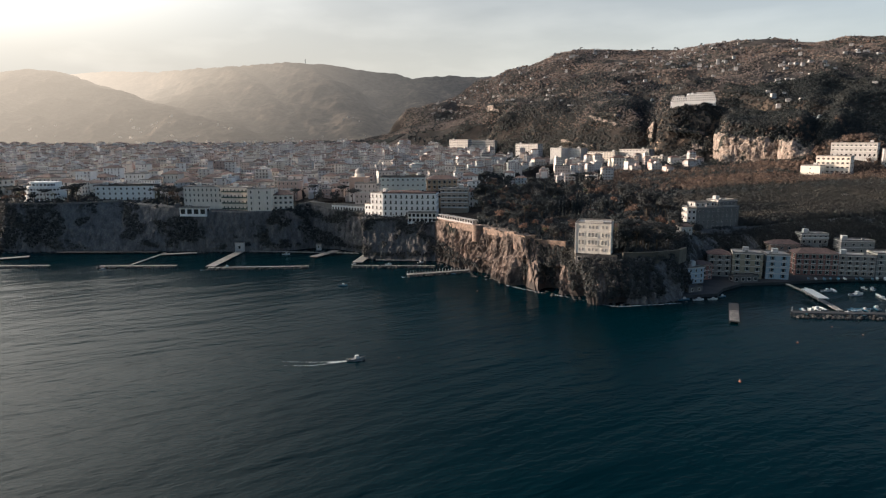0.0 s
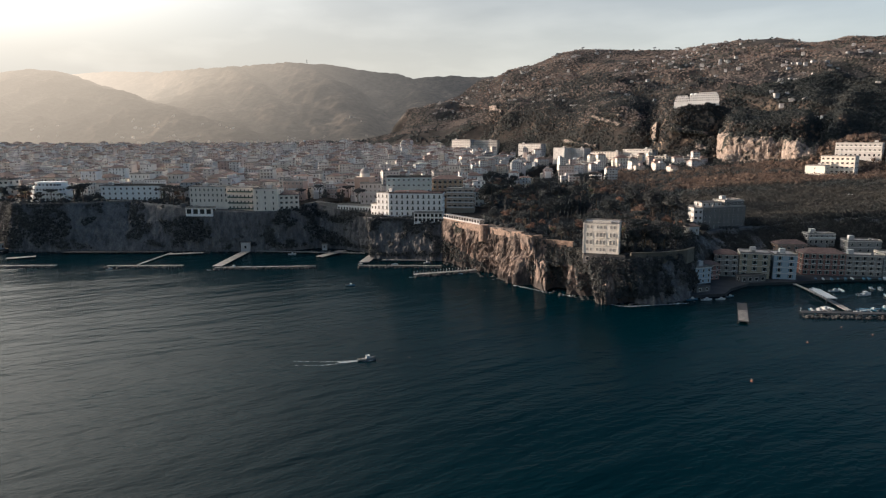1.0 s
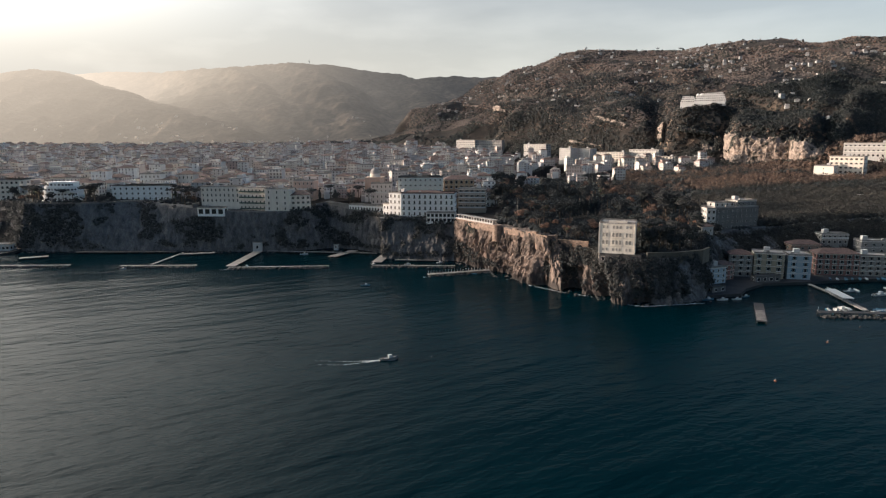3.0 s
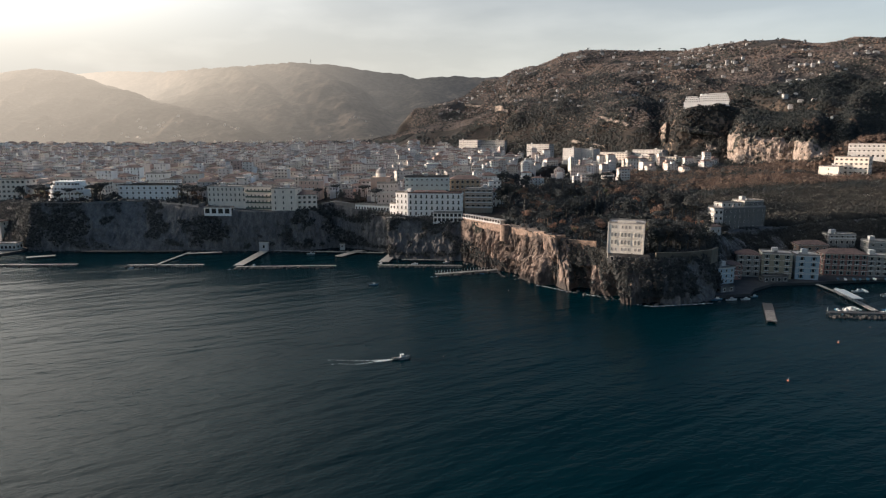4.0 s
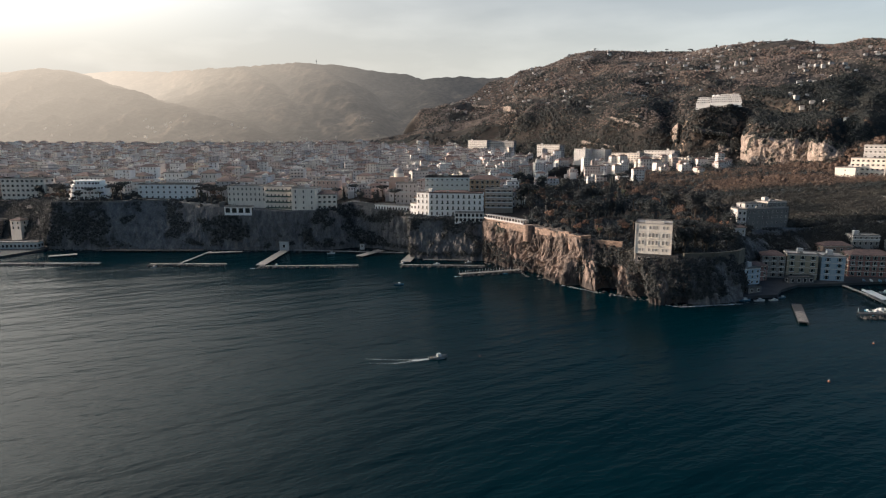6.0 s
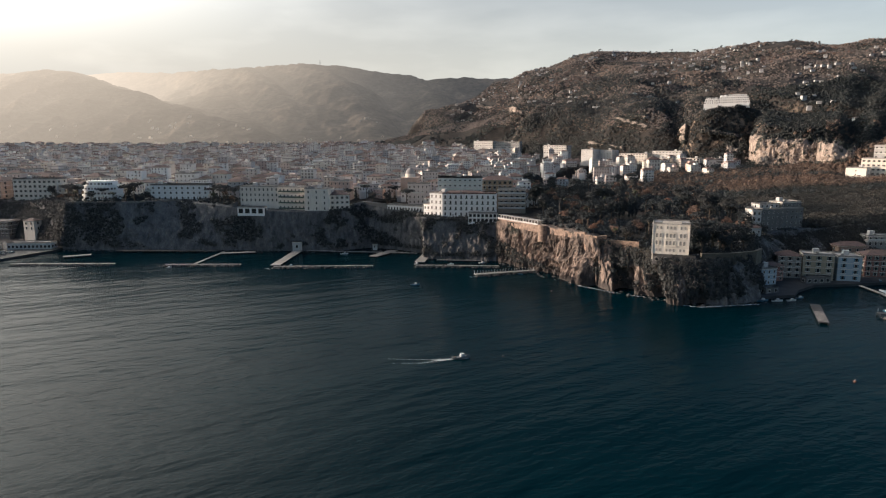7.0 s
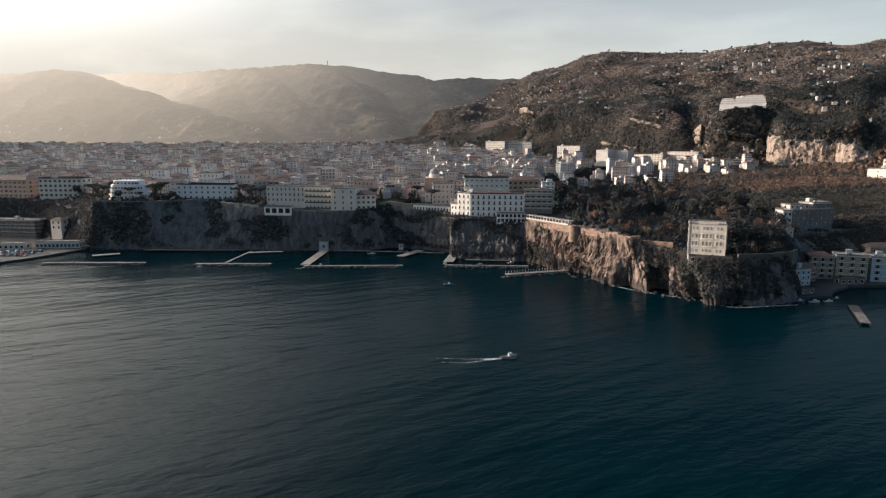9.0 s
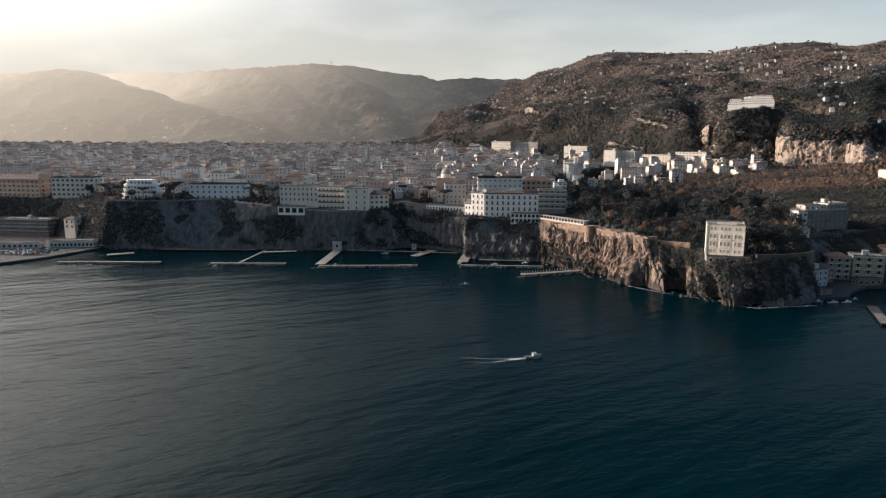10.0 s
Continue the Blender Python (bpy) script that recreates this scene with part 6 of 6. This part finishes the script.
landing = jetty((134.4, 286.6), (148.6, 320), 4.6, "landing stage with pale cross planks on concrete piles", False, "landing_stage", CONCRETE, z=1.2)
for k in range(9):
    part_box("cross_plank", (1.5 + k * 2.2, -2.0, 1.204, 2.8 + k * 2.2, 2.0, 1.24), DECK, landing)
mole = jetty((168.5, 301), (262, 292), 4.0, "stone mole with moored boats and lamp posts", True, "mole", CONCRETE, 14, 1.8)
jetty((199, 364), (198.5, 341), 2.0, "narrow gangway from the quay", False, "gangway")
jetty((198.5, 341), (194.5, 306), 3.0, "floating gangway to the mole", False, "gangway")
shed = thing("landing_canopy", pose(193.4, 318, 1.1, 0, 0, 83), "white flat-roofed landing canopy", "canopy")
part_box("canopy_roof", (0, -2.6, 2.7, 21, 2.6, 3.0), HULL, shed)
for k in range(4):
    for s in (-1, 1):
        part_box("canopy_post", (0.5 + k * 6.6, s * 2.3 - 0.1, -0.1, 0.7 + k * 6.6, s * 2.3 + 0.1, 2.7), METAL, shed)
kiosk = thing("kiosk", pose(216, 295.2, 1.8), "small white kiosk on the mole", "kiosk")
part_box("wall", (0, -1.4, 0, 3.6, 1.4, 2.5), WHITE, kiosk)
part("roof", hip_roof(3.6, 2.8, 0.7, 0.25), TILE, kiosk, at=pose(0, -1.4, 2.504))

# quays
slab("pavement", [(128, 334), (148, 338.5), (156, 350), (172, 363), (199, 367), (236, 374), (320, 376), (420, 372), (420, 400), (262, 402), (190, 396), (160, 384), (140, 358), (126, 344)], -2, 1.6, CONCRETE,
     "grey stone harbour quay", "quay", "structure")
slab("pavement", [(-700, 400), (-380, 414), (-363, 437), (-347, 478), (-350, 494), (-376, 508), (-430, 546), (-560, 578), (-700, 590)], -2, 1.6, CONCRETE, "wide ferry quay with parked cars", "quay", "structure")
tagged(new("shore_rocks", stones("shore_rocks", (-348, 484), (-60, 479), 4.5, 300, 1.4, 77, -0.4)), "dark rocks along the foot of the cliff", "rocks", kind="stuff")
tagged(new("shore_rocks", stones("shore_rocks", (52, 350), (86, 322), 3.5, 45, 1.6, 78, -0.8)), "brown rocks at the headland's foot", "rocks", kind="stuff")
tagged(new("shore_rocks", stones("shore_rocks", (88, 319.5), (128, 330), 3.0, 40, 1.5, 79, -0.8)), "brown rocks at the headland's foot", "rocks", kind="stuff")
tagged(new("shore_rocks", stones("shore_rocks", (-6, 438), (34, 371), 4.0, 55, 1.7, 80, -0.8)), "brown rocks under the sunlit cliff", "rocks", kind="stuff")

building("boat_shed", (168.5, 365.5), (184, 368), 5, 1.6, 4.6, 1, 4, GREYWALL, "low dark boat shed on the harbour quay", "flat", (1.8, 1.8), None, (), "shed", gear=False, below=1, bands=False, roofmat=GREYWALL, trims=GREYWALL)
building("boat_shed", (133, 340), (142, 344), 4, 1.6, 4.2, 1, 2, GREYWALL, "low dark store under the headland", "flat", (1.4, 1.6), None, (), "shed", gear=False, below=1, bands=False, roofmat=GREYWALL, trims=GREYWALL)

# walls on the cliff top
def wall_run(name, pts, z0, z1, thick, mat, label, steps=()):
    ob = thing(name, pose(pts[0][0], pts[0][1], z0), label, "wall")
    if steps:        # an uneven top: short lengths of differing height
        (ax, ay), (bx, by) = pts[0], pts[-1]
        pts = [(ax + (bx - ax) * k / len(steps), ay + (by - ay) * k / len(steps)) for k in range(len(steps) + 1)]
    full = z1
    for i, ((ax, ay), (bx, by)) in enumerate(zip(pts[:-1], pts[1:])):
        w = math.hypot(bx - ax, by - ay)
        z1 = full + (steps[i] if steps else 0)
        part_box("wall_panel", (0, 0, 0, w, thick, z1 - z0), mat, ob, at=pose(ax - pts[0][0], ay - pts[0][1], 0, 0, 0, math.degrees(math.atan2(by - ay, bx - ax))))
        part_box("coping", (-0.1, -0.15, 0, w + 0.1, thick + 0.15, 0.25), mat, ob, at=pose(ax - pts[0][0], ay - pts[0][1], z1 - z0 + 0.003, 0, 0, math.degrees(math.atan2(by - ay, bx - ax))))
    return ob


wall_run("terrace_wall", [(-6.3, 449.4), (6.2, 430.9), (18.8, 411.9)], 25, 29.5, 2.5, STONE, "tall tawny retaining wall on the sunlit cliff", (0.1, 0.1, 0.1, 0.1, 0.1, 0.1))
wall_run("rampart", [(23.6, 405), (31.6, 392), (41, 377.6)], 25.4, 28.9, 2.0, STONE, "old stone rampart with uneven broken top", (0.3, -0.4, 0.6, -0.2, -0.9, 0.4, 0.9))
bast = wall_run("bastion", [(40.6, 376.4), (46.4, 368.6), (53, 371.6)], 19, 28.8, 2.0, STONE, "square stone bastion at the cliff corner")
tower = thing("round_tower", pose(20, 407.5, 20), "stump of a round stone tower", "tower")
part("tower_wall", taper([(0, 0, 0), (0, 0, 10.2), (0, 0, 10.6)], [3.2, 2.9, 3.0], 18), STONE, tower)
wall_run("garden_wall", [(95, 334.5), (112, 336.5), (128, 343.5), (135, 352)], 17, 24.6, 1.5, rough_mat("dark_wall_stone", (0.07, 0.062, 0.048), (0.15, 0.13, 0.10), 0.2, fine=1.4, coord="World"), "long dark garden wall on the headland")
wall_run("garden_wall", [(46, 371), (58, 368), (69, 362)], 22, 26.5, 1.2, STONE, "stone garden wall between bastion and villa")
wall_run("parapet", [(-347, 494.5), (-302, 495), (-262, 512.5)], 33, 37.2, 0.8, GREYWALL, "grey parapet wall along the cliff edge")
wall_run("parapet", [(-213, 494.5), (-212, 505)], 31, 36.2, 0.8, GREYWALL, "grey parapet wall along the cliff edge")
wall_run("parapet", [(-118, 505), (-112, 517), (-91, 501)], 31, 35, 0.8, GREYWALL, "grey parapet wall along the cliff edge")
perg = thing("pergola", pose(-6.5, 449.8, 29.75, 0, 0, -56.5), "white columned pergola along the cliff terrace", "pergola")
for k in range(15):
    part_box("column", (k * 3.05, 0.2, 0, k * 3.05 + 0.45, 0.65, 2.7), WHITE, perg)
part_box("pergola_roof", (-0.4, -0.1, 2.7, 43.8, 4.2, 3.05), FLAT, perg, "grey flat roof")
part_box("balustrade", (-0.2, -0.35, 0, 43.6, -0.1, 1.0), WHITE, perg)
building("gate_lodge", (146, 391), (153, 392.5), 6, 27, 31, 1, 2, WHITE, "small white lodge on the headland road", "hip", (0.9, 1.3), None, (), "house", gear=False, below=3)
building("beach_hut", (-163.5, 482), (-156.5, 482), 5, 1.2, 7.2, 1, 1, WHITE, "white square beach hut under the cliff", "flat", (1.6, 2.2), None, (), "hut", gear=False, below=2)
building("beach_hut", (-102, 489), (-98.6, 489), 3, 1.2, 4.4, 1, 1, WHITE, "small white bathing cabin under the cliff", "flat", (0.9, 1.6), None, (), "hut", gear=False, below=2)
building("terminal", (-386, 478), (-353, 481), 9, 1.6, 6.4, 1, 11, WHITE, "low white ferry terminal on the quay", "flat", (1.8, 2.0), None, (), "building", gear=False, below=1)
building("terminal", (-440, 470), (-392, 474), 9, 1.6, 5.6, 1, 12, WHITE, "long low white harbour sheds", "flat", (1.8, 2.0), None, (), "building", gear=False, below=1)
building("harbour_chapel", (-394, 511), (-384, 509), 8, 12, 20, 2, 2, CREAM, "small white chapel house below the cliff", "hip", (1.2, 2.0), None, (), "house", below=12)
building("harbour_block", (-470, 535), (-420, 529), 14, 4, 17, 4, 12, GREYWALL, "grey harbour building against the cliff", "flat", (1.2, 1.8), SHUTTER_BROWN, (2,), "building", below=4)
building("harbour_block", (-560, 545), (-490, 538), 16, 4, 20, 4, 14, SHADED_WHITE, "dull harbour building against the cliff", "flat", (1.2, 1.8), SHUTTER_BROWN, (2,), "building", below=4)

# radio mast on the far ridge
mast = thing("radio_mast", pose(-772, 3505, 470), "thin lattice radio mast on the far ridge", "mast")
part("mast_pole", taper([(0, 0, 0), (0, 0, 46)], [1.5, 0.8], 5), METAL, mast)
part_box("mast_platform", (-2.2, -2.2, 34, 2.2, 2.2, 36), METAL, mast)
church = thing("church", pose(-77, 560, 41), "pink church with a pale ribbed dome", "church")
part_box("wall", (-8, -7, -8, 8, 12, 12), plaster("church_plaster", [(0.50, 0.36, 0.28)], 0.35), church)
drum = part("drum", taper([(0, 2, 11.9), (0, 2, 15)], [4.4, 4.4], 16), TRIM, church)
part("dome", taper([(0, 2, 15), (0, 2, 17), (0, 2, 18.8), (0, 2, 19.8), (0, 2, 20.1)], [4.3, 3.9, 2.7, 1.2, 0.3], 16), FLAT, drum, "pale grey dome")


# ---------------------------------------------------------------- boats and buoys
def boat(at, length, label, hull=HULL, cabin=True, group=""):
    ob = thing("motor_boat" if cabin else "rowing_boat", at, label, "boat", group)
    L, W = length, length * 0.30
    key = ("hull", length, hull.name)
    if key not in MESHES:
        bm = bmesh.new()
        prof = [(0.0, 0.82), (0.2, 0.95), (0.5, 1.0), (0.75, 0.78), (0.92, 0.35), (1.0, 0.03)]
        rings = []
        for t, k in prof:
            x, half, rise = (t - 0.5) * L, W / 2 * k, 0.12 * L * (0.75 + 0.45 * t * t)
            rings.append([bm.verts.new(p) for p in ((x, -half, rise), (x, -half * 0.75, -0.05 * L), (x, 0, -0.08 * L), (x, half * 0.75, -0.05 * L), (x, half, rise), (x, half * 0.8, rise * 0.72), (x, -half * 0.8, rise * 0.72))])
        for r0, r1 in zip(rings[:-1], rings[1:]):
            for i in range(7):
                bm.faces.new((r0[i], r0[(i + 1) % 7], r1[(i + 1) % 7], r1[i]))
        bm.faces.new(rings[0][::-1]), bm.faces.new(rings[-1])
        bmesh.ops.recalc_face_normals(bm, faces=bm.faces[:])
        MESHES[key] = mesh_of("hull", bm, hull)
    part("hull", MESHES[key], None, ob)
    if cabin:
        bm = bmesh.new()
        z0 = 0.09 * L
        lo, hi = [(-0.06, -0.10), (0.22, -0.09), (0.22, 0.09), (-0.06, 0.10)], [(-0.03, -0.085), (0.13, -0.075), (0.13, 0.075), (-0.03, 0.085)]
        v = [bm.verts.new((x * L, y * L, z0)) for x, y in lo] + [bm.verts.new((x * L, y * L, z0 + 0.13 * L)) for x, y in hi]
        for f in ((4, 5, 6, 7), (0, 1, 5, 4), (1, 2, 6, 5), (2, 3, 7, 6), (3, 0, 4, 7)):
            bm.faces.new([v[i] for i in f]).material_index = 1 if f == (1, 2, 6, 5) else 0
        cab = part("cabin", bm, (HULL, GLASS), ob)
        part_box("cabin_roof", (-0.06 * L, -0.10 * L, z0 + 0.13 * L, 0.15 * L, 0.10 * L, z0 + 0.15 * L), HULL, cab)
        part("radar_mast", taper([(0.02 * L, 0, z0 + 0.15 * L), (0.0, 0, z0 + 0.30 * L)], [0.05, 0.03], 5), METAL, cab)
        part_box("engine", (-0.53 * L, -0.05 * L, 0.0, -0.47 * L, 0.05 * L, 0.14 * L), METAL, ob)
        part_box("bench", (-0.40 * L, -0.10 * L, 0.08 * L, -0.30 * L, 0.10 * L, 0.12 * L), BARK, ob)
    return ob


boat(pose(-34.0, 237.8, 0.15, 0, -3, 18), 7.2, "grey motor boat with white cabin under way", HULL_GREY)
boat(pose(-60.5, 365.5, 0.1, 0, 0, 6), 5.5, "small grey boat at anchor", HULL_BLUE, True)
random.seed(31)
for k, (x, y, a, L) in enumerate(((127, 330.5, 8, 6.5), (134.5, 330, 4, 6), (142.5, 331, 10, 5.5), (150, 337, 20, 5), (224, 340, 15, 9), (-231, 416, 40, 4), (-150, 424, 70, 4.5), (-40, 430, 10, 4.5), (-18, 436, 30, 5), (5, 398, -30, 3.5), (-64, 432, 50, 4), (-121, 470, 5, 6))):
    boat(pose(x, y, 0.1, 0, 0, a), L, "white moored motor boat", HULL if k % 3 else HULL_BLUE, k != 9, "moored boats")
for k in range(70):
    x, y = random.uniform(172, 300), random.uniform(297, 314)
    if k % 3 == 0:
        x, y = random.uniform(205, 300), random.uniform(330, 366)
    boat(pose(x, y, 0.1, 0, 0, random.choice((80, 95, 100, 5))), random.choice((4.5, 5.5, 6.5)), "small moored harbour boat", random.choice((HULL, HULL, HULL_BLUE)), random.random() < 0.5, "harbour boats")
for k in range(16):
    boat(pose(215 + k * 4.6 + random.uniform(-1, 1), 371.5 + random.uniform(-0.8, 0.8), 2.15, 0, 0, 70 + random.uniform(-14, 14)), random.choice((4.5, 5.5)), "boat drawn up on the quay", random.choice((HULL, HULL_BLUE)), False, "beached boats")
for x, y, s in ((105, 215.3, 1.0), (148.5, 258.6, 0.9), (182.4, 269, 0.7), (196, 272, 0.6), (176, 281, 0.6), (18, 352, 0.6), (-17.5, 240.5, 0.5)):
    b = thing("buoy", pose(x, y, -0.2) @ Matrix.Scale(s * 0.6, 4), "dull orange mooring buoy with a pale top", "buoy", "buoys")
    part("float", taper([(0, 0, 0), (0, 0, 0.3), (0, 0, 0.9), (0, 0, 1.2)], [0.5, 0.75, 0.7, 0.3], 12), RED, b)
    part("top_mark", taper([(0, 0, 1.2), (0, 0, 2.0), (0, 0, 2.1)], [0.12, 0.10, 0.22], 8), HULL, b)


def foam(name, paths, label, seed):
    """Broken streaks of foam lying on the water."""
    rs4 = np.random.RandomState(seed)
    vs, fs = [], []
    for (ax, ay), (bx, by), n, spread, size in paths:
        for _ in range(n):
            t = rs4.rand() ** 1.3
            x, y = ax + (bx - ax) * t + rs4.normal() * spread * (0.4 + t), ay + (by - ay) * t + rs4.normal() * spread * 0.6
            r = size * rs4.uniform(0.4, 1.2)
            k0 = len(vs)
            for q in range(6):
                rr = r * rs4.uniform(0.5, 1.2)
                vs.append((x + rr * 1.8 * math.cos(q * 1.047), y + rr * 0.6 * math.sin(q * 1.047), 0.03 + 0.03 * rs4.rand()))
            fs.append([k0 + q for q in range(6)])
    return tagged(new(name, poly_mesh(name, vs, np.array(fs), FOAM)), label, "foam", kind="stuff")


foam("wake", [((-37.5, 236.8), (-50, 235.5), 120, 0.30, 0.22), ((-37.5, 236.4), (-50, 231.8), 130, 0.28, 0.22), ((-37.8, 236.6), (-44, 234.9), 210, 0.5, 0.34), ((-50, 235.5), (-63, 236.4), 60, 0.25, 0.18), ((-50, 231.8), (-61, 231.6), 60, 0.25, 0.18),
              ((-31.4, 237.6), (-35, 235.9), 50, 0.15, 0.22), ((-31.6, 239), (-35.4, 239.6), 40, 0.15, 0.22)], "white foam wake behind the motor boat", 41)
foam("surf", [((88, 317), (122, 324), 150, 0.7, 0.5), ((60, 343), (66, 339), 40, 0.6, 0.5), ((36, 366), (54, 347), 70, 0.7, 0.5), ((76, 326), (86, 318), 50, 0.6, 0.45), ((-240, 419.5), (-185, 420.5), 40, 0.6, 0.3), ((-164, 413), (-150, 413.5), 30, 0.8, 0.4), ((-27, 389), (-20, 391), 40, 0.6, 0.35)],
     "thin white surf along rocks and jetties", 43)


# ---------------------------------------------------------------- cars on the ferry quay
def car(at, mat):
    ob = thing("car", at, "parked car on the ferry quay", "car", "parked cars")
    if "car" not in MESHES:
        bm = bmesh.new()
        prof = [(-2.1, 0.35), (-2.1, 0.85), (-1.9, 0.95), (-1.5, 1.42), (0.5, 1.45), (1.15, 0.98), (2.0, 0.85), (2.1, 0.35)]
        ring = [[bm.verts.new((x, s * (0.85 if z < 1.2 else 0.68), z)) for x, z in prof] for s in (-1, 1)]
        for i in range(8):
            bm.faces.new((ring[0][i], ring[0][(i + 1) % 8], ring[1][(i + 1) % 8], ring[1][i])).material_index = 1 if i in (2, 4) else 0
        bm.faces.new(ring[0]), bm.faces.new(ring[1][::-1])
        bmesh.ops.recalc_face_normals(bm, faces=bm.faces[:])
        MESHES["car"] = bm
        bmw = bmesh.new()
        bmesh.ops.create_cone(bmw, cap_ends=True, segments=10, radius1=0.33, radius2=0.33, depth=0.22, matrix=Matrix.Rotation(math.pi / 2, 4, "X"))
        MESHES["wheel"] = mesh_of("wheel", bmw, METAL)
    key = ("car", mat.name)
    if key not in MESHES:
        MESHES[key] = mesh_of("body", MESHES["car"].copy(), mat, GLASS)
    part("body", MESHES[key], None, ob)
    for x in (-1.3, 1.3):
        for y in (-0.78, 0.78):
            part("wheel", MESHES["wheel"], None, ob, at=pose(x, y, 0.33))
    return ob


random.seed(44)
for k in range(34):
    car(pose(-372 - (k % 12) * 3.1 + random.uniform(-0.3, 0.3), 446 + (k // 12) * 8.5 + random.uniform(-0.4, 0.4), 1.6, 0, 0, 85 + random.uniform(-4, 4)), random.choice((HULL, HULL, METAL, HULL_BLUE, RED)))
